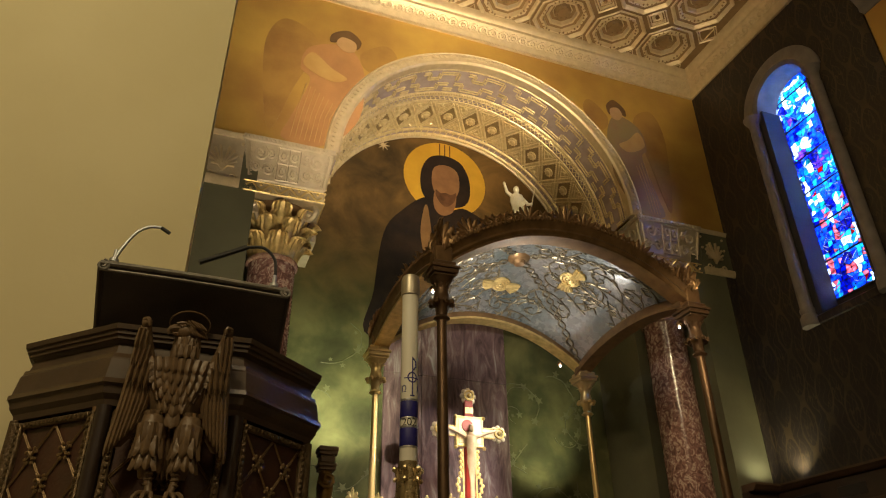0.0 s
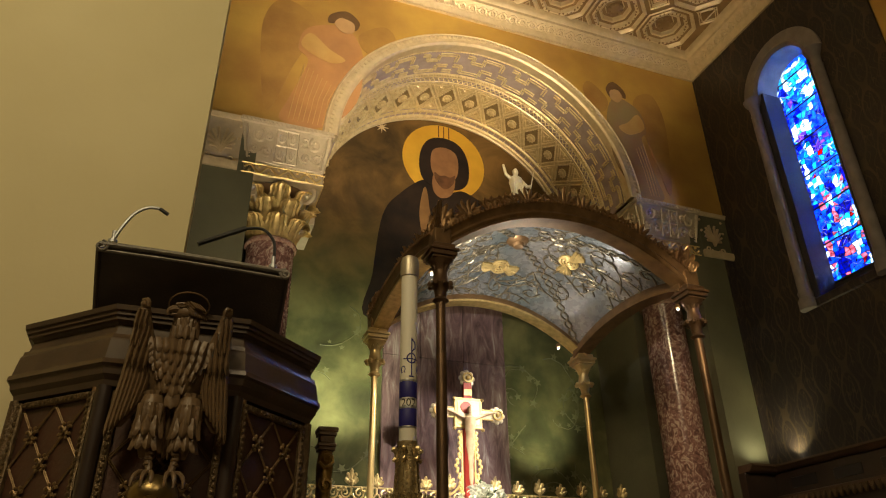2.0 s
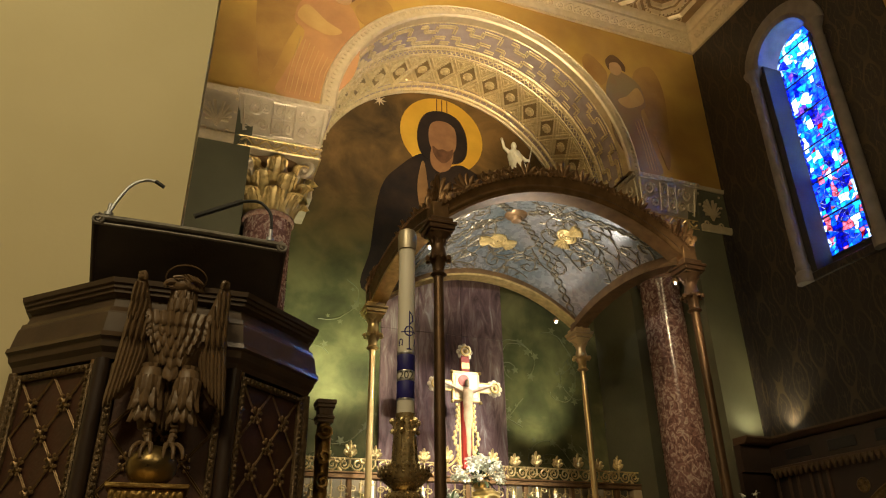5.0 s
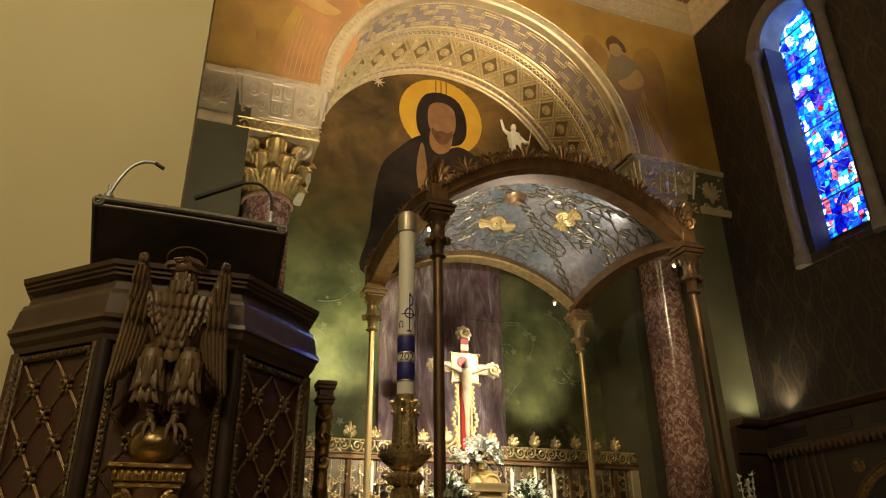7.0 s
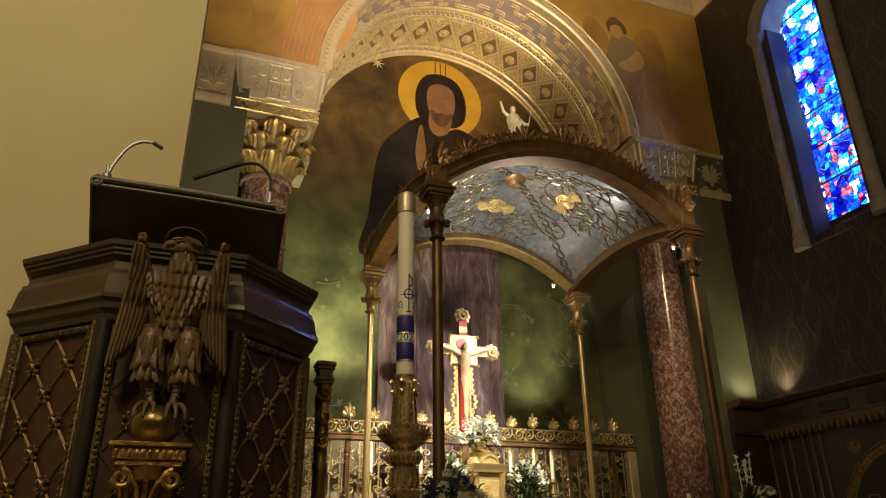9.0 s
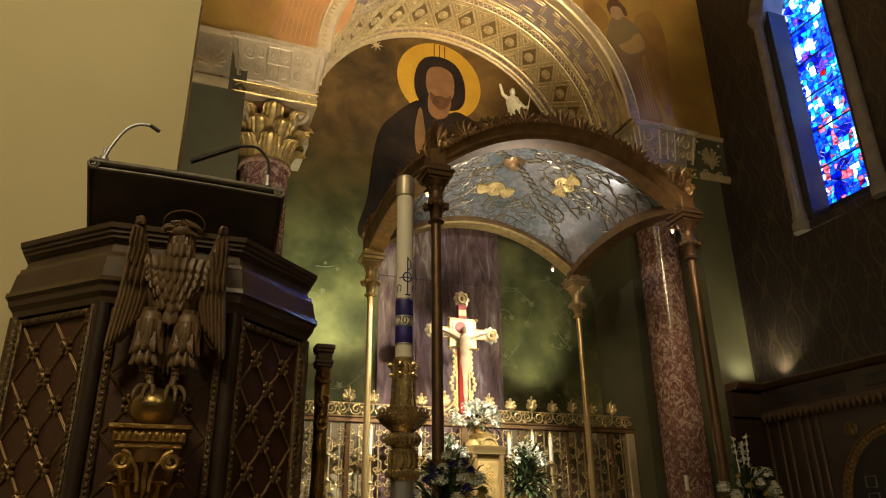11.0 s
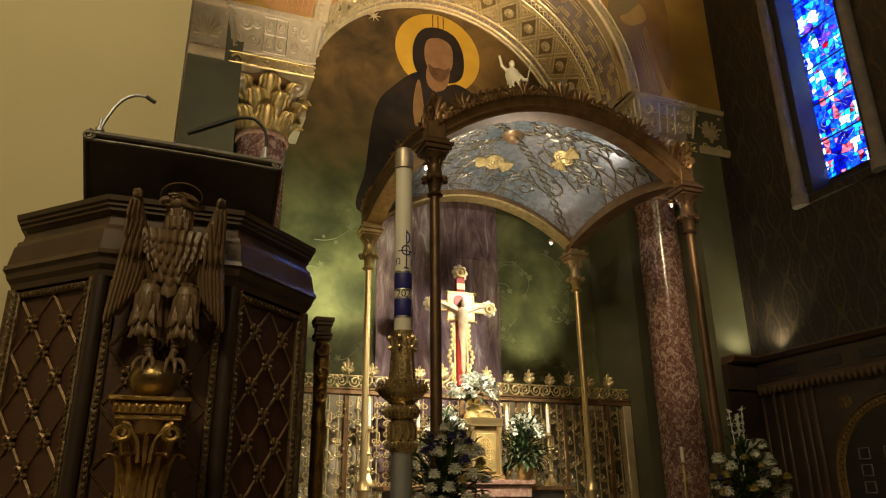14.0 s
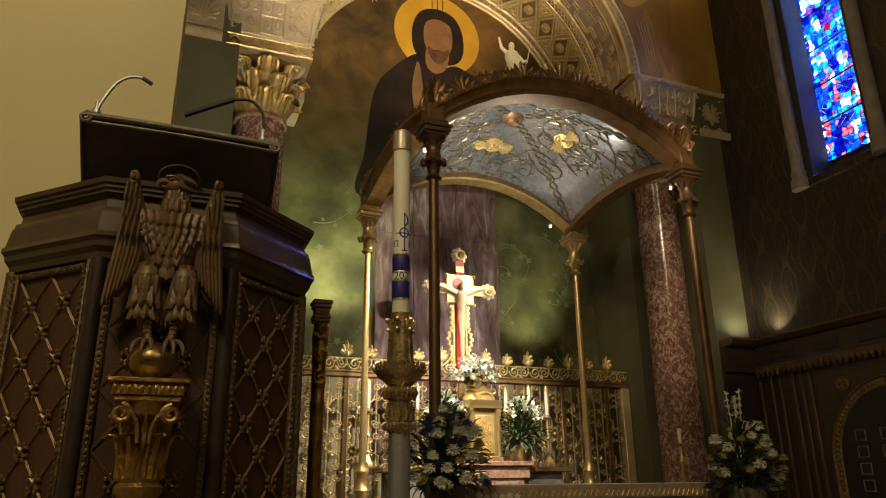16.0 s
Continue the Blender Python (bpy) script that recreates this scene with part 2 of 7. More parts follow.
UMBER = noise_ramp(mat("umber_mural", (0.1, 0.1, 0.1), 0.75, bump=0.06), [(0.30, (0.040, 0.027, 0.014)), (0.50, (0.095, 0.058, 0.022)), (0.70, (0.18, 0.105, 0.036))], 1.3, 8, 0.6)


for m_ in (DARKROBE, SKIN, BEARD, TUNIC, UMBER, GREEN, PURPLE):
    m_.node_tree.nodes["Principled BSDF"].inputs["Specular IOR Level"].default_value = 0.12


def mural_wall():
    """Back wall of the niche: umber above, moss green below."""
    m = UMBER
    nt = m.node_tree
    N, K = nt.nodes.new, nt.links.new
    b = nt.nodes["Principled BSDF"]
    upper = b.inputs["Base Color"].links[0].from_socket
    co, no, cr = N("ShaderNodeTexCoord"), N("ShaderNodeTexNoise"), N("ShaderNodeValToRGB")
    no.inputs["Scale"].default_value, no.inputs["Detail"].default_value, no.inputs["Distortion"].default_value = 2.0, 10, 0.25
    K(co.outputs["Object"], no.inputs["Vector"])
    K(no.outputs["Fac"], cr.inputs["Fac"])
    el = cr.color_ramp.elements
    for p, c in ((0.45, (0.072, 0.076, 0.034)), (0.60, (0.125, 0.125, 0.056))):
        el.new(p).color = (*c, 1)
    el[0].position, el[0].color = 0.24, (0.034, 0.036, 0.020, 1)
    el[-1].position, el[-1].color = 0.80, (0.21, 0.205, 0.095, 1)
    se, mr, mx = N("ShaderNodeSeparateXYZ"), N("ShaderNodeMapRange"), N("ShaderNodeMix")
    K(co.outputs["Object"], se.inputs[0])
    ad = N("ShaderNodeMath")
    ad.operation = "MULTIPLY_ADD"
    ad.inputs[1].default_value = 1.6
    K(no.outputs["Fac"], ad.inputs[0])
    K(se.outputs["Z"], ad.inputs[2])
    mr.inputs["From Min"].default_value, mr.inputs["From Max"].default_value = 6.0, 7.6
    K(ad.outputs[0], mr.inputs["Value"])
    mx.data_type = "RGBA"
    K(mr.outputs[0], mx.inputs["Factor"])
    K(cr.outputs[0], mx.inputs["A"])
    K(upper, mx.inputs["B"])
    K(mx.outputs["Result"], b.inputs["Base Color"])


mural_wall()


def damask():
    """Dark wall stencilled with an ogee pattern of dull gold."""
    m = mat("dark_damask_paint", (0.022, 0.017, 0.016), 0.5, 0, bump=0.1)
    nt = m.node_tree
    N, K = nt.nodes.new, nt.links.new
    b = nt.nodes["Principled BSDF"]
    co, se = N("ShaderNodeTexCoord"), N("ShaderNodeSeparateXYZ")
    K(co.outputs["Object"], se.inputs[0])

    def f(op, a, c=None):
        n = N("ShaderNodeMath")
        n.operation = op
        for i, v in enumerate((a, c)):
            if v is None:
                continue
            if isinstance(v, (int, float)):
                n.inputs[i].default_value = v
            else:
                K(v, n.inputs[i])
        return n.outputs[0]

    u, v = f("MULTIPLY", f("ADD", se.outputs["Y"], se.outputs["X"]), 2 * math.pi / 0.34), f("MULTIPLY", se.outputs["Z"], 2 * math.pi / 0.62)
    ogee = f("ABSOLUTE", f("ADD", f("COSINE", u), f("MULTIPLY", f("COSINE", v), f("COSINE", f("MULTIPLY", u, 0.5)))))
    line = f("LESS_THAN", ogee, 0.26)
    ring = f("LESS_THAN", f("ABSOLUTE", f("SUBTRACT", f("MULTIPLY", f("COSINE", u), f("COSINE", f("ADD", v, f("SINE", f("MULTIPLY", u, 3.0))))), 0.55)), 0.10)
    leafy = f("LESS_THAN", f("ABSOLUTE", f("SINE", f("ADD", f("MULTIPLY", u, 2.0), f("MULTIPLY", f("SINE", f("MULTIPLY", v, 2.0)), 1.5)))), 0.22)
    no = N("ShaderNodeTexNoise")
    no.inputs["Scale"].default_value, no.inputs["Detail"].default_value = 3.0, 8
    K(co.outputs["Object"], no.inputs["Vector"])
    mask = f("MULTIPLY", f("MAXIMUM", f("MAXIMUM", line, ring), f("MULTIPLY", leafy, 0.7)), f("MULTIPLY", f("POWER", no.outputs["Fac"], 2.0), 3.0))
    mx = N("ShaderNodeMix")
    mx.data_type = "RGBA"
    mx.inputs["A"].default_value, mx.inputs["B"].default_value = (0.020, 0.015, 0.015, 1), (0.058, 0.042, 0.025, 1)
    K(mask, mx.inputs["Factor"])
    K(mx.outputs["Result"], b.inputs["Base Color"])
    return m


DAMASK = damask()


def pane_glass(name, colour, glow):
    m = bpy.data.materials.new(name)
    m.use_nodes = True
    nt = m.node_tree
    N, K = nt.nodes.new, nt.links.new
    out = nt.nodes["Material Output"]
    nt.nodes.remove(nt.nodes["Principled BSDF"])
    tr, gl, mx, no, rg, co = N("ShaderNodeBsdfTranslucent"), N("ShaderNodeBsdfGlossy"), N("ShaderNodeMixShader"), N("ShaderNodeTexNoise"), N("ShaderNodeMix"), N("ShaderNodeTexCoord")
    K(co.outputs["Object"], no.inputs["Vector"])
    no.inputs["Scale"].default_value, no.inputs["Detail"].default_value = 14, 5
    rg.data_type = "RGBA"
    rg.inputs["A"].default_value, rg.inputs["B"].default_value = (*[c * 0.35 for c in colour], 1), (*[min(1, c * glow) for c in colour], 1)
    mr = N("ShaderNodeMapRange")
    mr.inputs["From Min"].default_value, mr.inputs["From Max"].default_value = 0.35, 0.65
    K(no.outputs["Fac"], mr.inputs["Value"])
    K(mr.outputs[0], rg.inputs["Factor"])
    K(rg.outputs["Result"], tr.inputs["Color"])
    gl.inputs["Roughness"].default_value = 0.1
    mx.inputs["Fac"].default_value = 0.05
    K(tr.outputs[0], mx.inputs[1])
    K(gl.outputs[0], mx.inputs[2])
    K(mx.outputs[0], out.inputs["Surface"])
    return m


PANES = {
    "blue": pane_glass("blue_glass", (0.025, 0.17, 0.80), 1.15),
    "navy": pane_glass("navy_glass", (0.010, 0.035, 0.34), 1.1),
    "cyan": pane_glass("cyan_glass", (0.05, 0.45, 0.85), 1.1),
    "white": pane_glass("pale_glass", (0.72, 0.82, 0.95), 1.1),
    "rose": pane_glass("rose_glass", (0.70, 0.22, 0.25), 1.1),
    "red": pane_glass("red_glass", (0.50, 0.02, 0.03), 1.1),
    "violet": pane_glass("violet_glass", (0.22, 0.10, 0.55), 1.1),
    "green": pane_glass("teal_glass", (0.03, 0.35, 0.40), 1.1),
}


def lit_bulb():
    m = bpy.data.materials.new("lit_bulb")
    m.use_nodes = True
    b = m.node_tree.nodes["Principled BSDF"]
    b.inputs["Emission Color"].default_value, b.inputs["Emission Strength"].default_value = (1, 0.93, 0.75, 1), 25
    return m


BULB = lit_bulb()

# ---- mesh helpers ----


def thing(name, label, category, group="", kind="", at=(0, 0, 0), turn=0):
    ob = new(name)
    ob.matrix_world = pose(*at, 0, 0, turn)
    return tagged(ob, label, category, group, kind)


def mesh_of(name, bm, material, smooth=False):
    me = bpy.data.meshes.new(name)
    bmesh.ops.recalc_face_normals(bm, faces=bm.faces)
    bm.to_mesh(me)
    bm.free()
    for m in material if isinstance(material, (list, tuple)) else [material]:
        me.materials.append(m)
    if smooth:
        me.shade_smooth()
        if hasattr(me, "set_sharp_from_angle"):
            me.set_sharp_from_angle(angle=radians(38))
    return me


def part(name, bm, material, parent=None, label="", smooth=True):
    ob = new(name, mesh_of(name, bm, material, smooth) if isinstance(bm, bmesh.types.BMesh) else bm)
    ob.parent = parent
    return tagged(ob, label)


def solid(name, bm, material, label, category, group="", kind="", smooth=True):
    return tagged(part(name, bm, material, None, "", smooth), label, category, group, kind)


def box(bm, x0, x1, y0, y1, z0, z1, bevel=0.0):
    r = bmesh.ops.create_cube(bm, size=1, matrix=Matrix.Translation(((x0 + x1) / 2, (y0 + y1) / 2, (z0 + z1) / 2)) @ Matrix.Diagonal((x1 - x0, y1 - y0, z1 - z0, 1)))
    if bevel:
        es = {e for v in r["verts"] for e in v.link_edges}
        bmesh.ops.bevel(bm, geom=list(es), offset=bevel, segments=1, affect="EDGES")
    return bm


def lathe(bm, profile, seg=24, at=(0, 0, 0), turn=0.0, squash=1.0):
    """Turned form about a vertical axis: profile of (radius, height) from below."""
    rings = []
    for r, z in profile:
        rings.append([bm.verts.new((at[0] + r * math.cos(turn + 2 * math.pi * i / seg), at[1] + squash * r * math.sin(turn + 2 * math.pi * i / seg), at[2] + z)) for i in range(seg)])
    for a, b in zip(rings, rings[1:]):
        for i in range(seg):
            bm.faces.new((a[i], a[(i + 1) % seg], b[(i + 1) % seg], b[i]))
    bm.faces.new(rings[0][::-1])
    bm.faces.new(rings[-1])
    return bm


def tube(bm, pts, r, seg=6, r2=None, closed=False):
    """A rod along points, of radius r, tapering to r2."""
    pts = [Vector(p) for p in pts]
    n = len(pts)
    rings, up = [], None
    for i, p in enumerate(pts):
        if closed:
            d = pts[(i + 1) % n] - pts[i - 1]
        else:
            d = pts[min(i + 1, n - 1)] - pts[max(i - 1, 0)]
        d.normalize()
        if up is None:
            up = d.orthogonal().normalized()
        up = (up - d * up.dot(d))
        up = up.normalized() if up.length > 1e-6 else d.orthogonal().normalized()
        side = d.cross(up)
        rr = r if r2 is None else r + (r2 - r) * i / max(1, n - 1)
        rings.append([bm.verts.new(p + (up * math.cos(2 * math.pi * (k + 0.5) / seg) + side * math.sin(2 * math.pi * (k + 0.5) / seg)) * rr) for k in range(seg)])
    for i in range(n if closed else n - 1):
        a, b = rings[i], rings[(i + 1) % n]
        for k in range(seg):
            bm.faces.new((a[k], a[(k + 1) % seg], b[(k + 1) % seg], b[k]))
    if not closed:
        bm.faces.new(rings[0][::-1])
        bm.faces.new(rings[-1])
    return bm


def sweep(bm, path, profile, closed=False):
    """A moulding: profile of (out, up) carried along path, a list of (point, out, up)."""
    rings = [[bm.verts.new(Vector(p) + Vector(o) * a + Vector(u) * b) for a, b in profile] for p, o, u in path]
    n = len(rings)
    for i in range(n if closed else n - 1):
        a, b = rings[i], rings[(i + 1) % n]
        for k in range(len(profile)):
            bm.faces.new((a[k], a[(k + 1) % len(profile)], b[(k + 1) % len(profile)], b[k]))
    if not closed:
        bm.faces.new(rings[0][::-1])
        bm.faces.new(rings[-1])
    return bm


def plate(bm, pts, depth, m=None):
    """A flat shape: outline of (x, z) pairs, depth along -y; m places it."""
    m = m or Matrix()
    a = [bm.verts.new(m @ Vector((x, 0, z))) for x, z in pts]
    b = [bm.verts.new(m @ Vector((x, -depth, z))) for x, z in pts]
    n = len(pts)
    for i in range(n):
        bm.faces.new((a[i], a[(i + 1) % n], b[(i + 1) % n], b[i]))
    bm.faces.new(b)
    bm.faces.new(a[::-1])
    return bm


def ball(bm, p, r, seg=8, squash=(1, 1, 1)):
    bmesh.ops.create_uvsphere(bm, u_segments=seg, v_segments=max(4, seg // 2 + 1), radius=r, matrix=Matrix.Translation(p) @ Matrix.Diagonal((*squash, 1)))
    return bm


def leaf(bm, m, length, width, curl, rows=6, ribs=True):
    """A carved leaf that rises along local z, bellies along -y and curls over at its tip."""
    grid = []
    for i in range(rows + 1):
        t = i / rows
        w = width * (0.62 + 0.55 * math.sin(math.pi * min(1, t * 1.05)) ** 0.8) * (1 if t < 0.8 else 1 - (t - 0.8) * 3.2)
        z = length * (t if t < 0.8 else 0.8 + 0.12 * math.sin((t - 0.8) / 0.2 * math.pi * 0.5) - 0.10 * max(0, t - 0.9) / 0.1)
        y = -curl * t ** 2.2
        row = []
        for k in range(-3, 4):
            s = k / 3
            dent = 0.012 * length * 6 * (abs(k) % 2) * (1 if ribs else 0)
            row.append(bm.verts.new(m @ Vector((s * w * 0.5 * (1 - 0.12 * (i % 2) * (abs(k) == 3)), y + abs(s) ** 2 * width * 0.22 + dent * 0.25, z))))
        grid.append(row)
    for a, b in zip(grid, grid[1:]):
        for k in range(6):
            bm.faces.new((a[k], a[k + 1], b[k + 1], b[k]))
    return bm


def acanthus(bm, length, width, curl):
    """A broad fluted leaf with a tip that rolls forward."""
    grid, rows, cols = [], 12, 10
    for i in range(rows + 1):
        t = i / rows
        r = curl * 0.42
        if t < 0.68:
            z, y, w = length * 0.86 * t / 0.68, -curl * 0.40 * (t / 0.68) ** 2, width * (0.80 + 0.20 * math.sin(math.pi * t))
        else:
            f = (t - 0.68) / 0.32
            z, y, w = length * 0.86 + r * math.sin(f * 2.7), -curl * 0.40 - r * (1 - math.cos(f * 2.7)), width * 0.96 * math.sqrt(max(0.03, 1 - f * f * 0.95))
        w *= 1 + 0.07 * math.sin(t * 26)
        row = []
        for k in range(cols + 1):
            s = 2 * k / cols - 1
            row.append(bm.verts.new((s * w / 2, y + (0.010 if k % 2 else -0.006) * (0.4 + t) + abs(s) ** 2.5 * width * 0.16 - (0.014 if k == cols // 2 else 0), z - abs(s) * length * 0.05)))
        grid.append(row)
    for a, b in zip(grid, grid[1:]):
        for k in range(cols):
            bm.faces.new((a[k], a[k + 1], b[k + 1], b[k]))
    return bm


def spiral(cx, cz, r0, r1, turns, start, n=14, y=0.0, flip=1):
    """Points of a flat scroll in the x-z plane."""
    out = []
    for i in range(n + 1):
        t = i / n
        a = start + flip * turns * 2 * math.pi * t
        r = r0 + (r1 - r0) * t
        out.append((cx + r * math.cos(a), y, cz + r * math.sin(a)))
    return out


# ---- the large structure ----
floor = solid("floor", box(bmesh.new(), -9, 14, -12, 2.4, -0.3, 0), FLOORSTONE, "polished buff marble nave floor", "floor", kind="structure")
floor2 = solid("floor_sanctuary", box(bmesh.new(), -9, 14, 2.4, 9.3, -0.3, 0.45), FLOORSTONE, "raised polished marble sanctuary floor", "floor", kind="structure")
bm = bmesh.new()
for i, z in enumerate((0.15, 0.30)):
    box(bm, -9, 14, 1.7 + 0.35 * i, 2.398, 0.001, z, 0.01)
solid("steps", bm, FLOORSTONE, "shallow marble steps up to the sanctuary", "steps", kind="structure")

# nave shell behind the visitor; rear, sides and top unseen, shutting out the sky
solid("wall_nave_front", box(bmesh.new(), -9, -0.13, 4.0, 4.45, 0, 13), CREAM, "plain cream plastered wall beside the chancel opening", "wall", kind="structure")
solid("wall_nave_rear", box(bmesh.new(), -9.3, 14, -12.3, -12, 0, 13), CREAM, "unseen cream rear wall added to enclose the nave", "wall", kind="structure")
solid("wall_nave_left", box(bmesh.new(), -9.3, -9, -12, 4.45, 0, 13), CREAM, "unseen cream side wall added to enclose the nave", "wall", kind="structure")
solid("wall_nave_right", box(bmesh.new(), 14, 14.3, -12, 4.45, 0, 13), CREAM, "unseen cream side wall added to enclose the nave", "wall", kind="structure")
solid("wall_nave_front_2", box(bmesh.new(), RX + 0.02, 14, 3.93, 4.45, 0, 13), OCHRE, "ochre painted wall beside the chancel opening", "wall", kind="structure")
solid("ceiling_nave", box(bmesh.new(), -9.3, 14.3, -12.3, 4.45, 13, 13.3), CREAM, "unseen cream ceiling added over the nave", "ceiling", kind="structure")
solid("wall_over_chancel", box(bmesh.new(), -0.13, RX + 0.02, 4.0, 4.45, CEIL + 0.25, 13), CREAM, "unseen cream wall added over the chancel opening", "wall", kind="structure")
solid("wall_left", box(bmesh.new(), LX - 0.3, LX, 4.45, BACK + 0.3, 0.45, CEIL + 0.4), OLIVE, "olive painted side wall of the chancel", "wall", kind="structure")

# front wall over the imposts with the round arch cut through it
bm = bmesh.new()
n = 40
arc = [(CX + (RAD + 0.01) * math.cos(math.pi * i / n), SPRING + (RAD + 0.01) * math.sin(math.pi * i / n)) for i in range(n + 1)]
top = CEIL + 0.3
ring0, ring1 = [], []
for i, (x, z) in enumerate(arc):
    tx = RX if i == 0 else LX if i == n else RX + (LX - RX) * i / n
    ring0.append((x, z))
    ring1.append((tx, top if 0 < i < n else SPRING))
for y in (WY, BACK):
    a = [bm.verts.new((x, y, z)) for x, z in ring0]
    b = [bm.verts.new((x, y, z)) for x, z in ring1]
    corners = {0: bm.verts.new((RX, y, top)), n: bm.verts.new((LX, y, top))}
    for i in range(n):
        if i == 0:
            bm.faces.new((a[0], b[0], corners[0], b[1], a[1]))
        elif i == n - 1:
            bm.faces.new((a[i], b[i], corners[n], b[n], a[n]))
        else:
            bm.faces.new((a[i], b[i], b[i + 1], a[i + 1]))
    if y == WY:
        front = a
    else:
        for i in range(n):
            bm.faces.new((front[i], front[i + 1], a[i + 1], a[i]))
solid("wall_front", bm, OCHRE, "gold and umber painted wall round a great arch", "wall", kind="structure", smooth=False)
for nm, x0, x1 in (("wall_pier_1", LX, 0.36), ("wall_pier_2", 6.46, RX)):
    solid(nm, box(bmesh.new(), x0, x1, WY, BACK, 0.45, SPRING - 0.004), OLIVE, "plain olive painted pier beside a marble column", "wall", kind="structure")
for nm, x0, x1 in (("wall_niche_1", 0.36, 0.96), ("wall_niche_2", 5.86, 6.46)):
    solid(nm, box(bmesh.new(), x0, x1, 7.82, BACK, 0.45, SPRING - 0.004), OLIVE, "dark olive side wall of the niche", "wall", kind="structure")
solid("wall_back", box(bmesh.new(), LX, RX, BACK, BACK + 0.3, 0.45, CEIL), UMBER, "mottled umber and moss green painted niche wall", "wall", kind="structure")

# right wall with the round-headed window cut through
WINY, WINW, WZ0, WZ1 = 5.42, 0.40, EYE + 3.55, EYE + 6.72      # middle, half width, sill and spring of the opening at the wall face
bm = bmesh.new()
yc, hw = WINY, WINW + 0.10
for x in (RX, RX + 0.6):
    def V(y, z):
        return bm.verts.new((x, y, z))
    y0, y1, zt = 4.0, BACK, CEIL + 0.3
    bm.faces.new((V(y0, 0.45), V(yc - hw, 0.45), V(yc - hw, zt), V(y0, zt)))
    bm.faces.new((V(yc + hw, 0.45), V(y1, 0.45), V(y1, zt), V(yc + hw, zt)))
    bm.faces.new((V(yc - hw, 0.45), V(yc + hw, 0.45), V(yc + hw, WZ0), V(yc - hw, WZ0)))
    k = 16
    for i in range(k):
        a0, a1 = math.pi * i / k, math.pi * (i + 1) / k
        p = [(yc + hw * math.cos(a), WZ1 + hw * math.sin(a)) for a in (a0, a1)]
        bm.faces.new((V(*p[0]), V(p[0][0], zt), V(p[1][0], zt), V(*p[1])))
# reveal
out = [(yc - hw, WZ0), (yc + hw, WZ0)] + [(yc + hw * math.cos(math.pi * i / 16), WZ1 + hw * math.sin(math.pi * i / 16)) for i in range(17)]
a = [bm.verts.new((RX, *p)) for p in out]
b = [bm.verts.new((RX + 0.6, *p)) for p in out]
for i in range(len(out)):
    bm.faces.new((a[i], a[(i + 1) % len(out)], b[(i + 1) % len(out)], b[i]))
box(bm, RX, RX + 0.6, 4.0, 4.004, 0.45, CEIL + 0.3)
bmesh.ops.remove_doubles(bm, verts=bm.verts, dist=0.0005)
solid("wall_right", bm, DAMASK, "dark wall stencilled with dull gold ogee damask", "wall", kind="structure", smooth=False)

solid("wall_corner_strip", box(bmesh.new(), 7.0, RX - 0.002, WY - 0.012, WY - 0.001, EYE + 1.70, EYE + 4.615), DAMASK, "dark stencilled corner strip beside the olive pier", "wall", kind="structure")

# ---- coffered ceiling, one mesh ----
bm = bmesh.new()
P = 0.925
oct_x, oct_y = 6.33, 6.52


def frustum(seg, r0, z0, r1, z1, c, turn, slot=1):
    a = [bm.verts.new((c[0] + r0 * math.cos(turn + 2 * math.pi * i / seg), c[1] + r0 * math.sin(turn + 2 * math.pi * i / seg), z0)) for i in range(seg)]
    b = [bm.verts.new((c[0] + r1 * math.cos(turn + 2 * math.pi * i / seg), c[1] + r1 * math.sin(turn + 2 * math.pi * i / seg), z1)) for i in range(seg)]
    for i in range(seg):
        bm.faces.new((a[i], a[(i + 1) % seg], b[(i + 1) % seg], b[i])).material_index = slot
    return b


def coffer(seg, r, c, turn, deep, steps):
    """Stepped frames rising to a sunken panel."""
    z = CEIL
    for k, (ra, za, rb, zb) in enumerate(steps):
        frustum(seg, r * ra, z + deep * za, r * rb, z + deep * zb, c, turn, 0 if abs(zb - za) < 0.035 else 1)


STEPS = ((1.04, -0.22, 1.0, -0.30), (1.0, -0.30, 0.94, -0.18), (0.94, -0.18, 0.90, 0.0), (0.90, 0.0, 0.80, 0.02), (0.80, 0.02, 0.77, -0.10), (0.77, -0.10, 0.70, -0.06), (0.70, -0.06, 0.67, 0.45), (0.67, 0.45, 0.56, 0.47), (0.56, 0.47, 0.54, 0.36), (0.54, 0.36, 0.48, 0.40), (0.48, 0.40, 0.46, 0.85), (0.46, 0.85, 0.34, 0.88), (0.34, 0.88, 0.30, 0.98), (0.30, 0.98, 0.0001, 1.0))
for i in range(-1, 8):
    for j in range(0, 3):
        c = (oct_x - P * i, oct_y - P * j)
        if c[0] > RX - 0.3 or c[0] < LX + 0.35:
            continue
        coffer(8, 0.462, c, math.pi / 8, 0.16, STEPS)
        lathe(bm, [(0.115, -0.03), (0.135, 0.0), (0.10, 0.035), (0.06, 0.02), (0.05, 0.05)], 12, (c[0], c[1], CEIL + 0.115))
        for k in range(8):
            a = 2 * math.pi * k / 8
            ball(bm, (c[0] + 0.10 * math.cos(a), c[1] + 0.10 * math.sin(a), CEIL + 0.10), 0.035, 6)
        for k in range(32):
            a = 2 * math.pi * (k + 0.5) / 32
            rr = 0.462 * 0.73 * math.cos(math.pi / 8) / math.cos(((a - math.pi / 8 + math.pi / 8) % (math.pi / 4)) - math.pi / 8)
            ball(bm, (c[0] + rr * math.cos(a), c[1] + rr * math.sin(a), CEIL - 0.008), 0.017, 5)
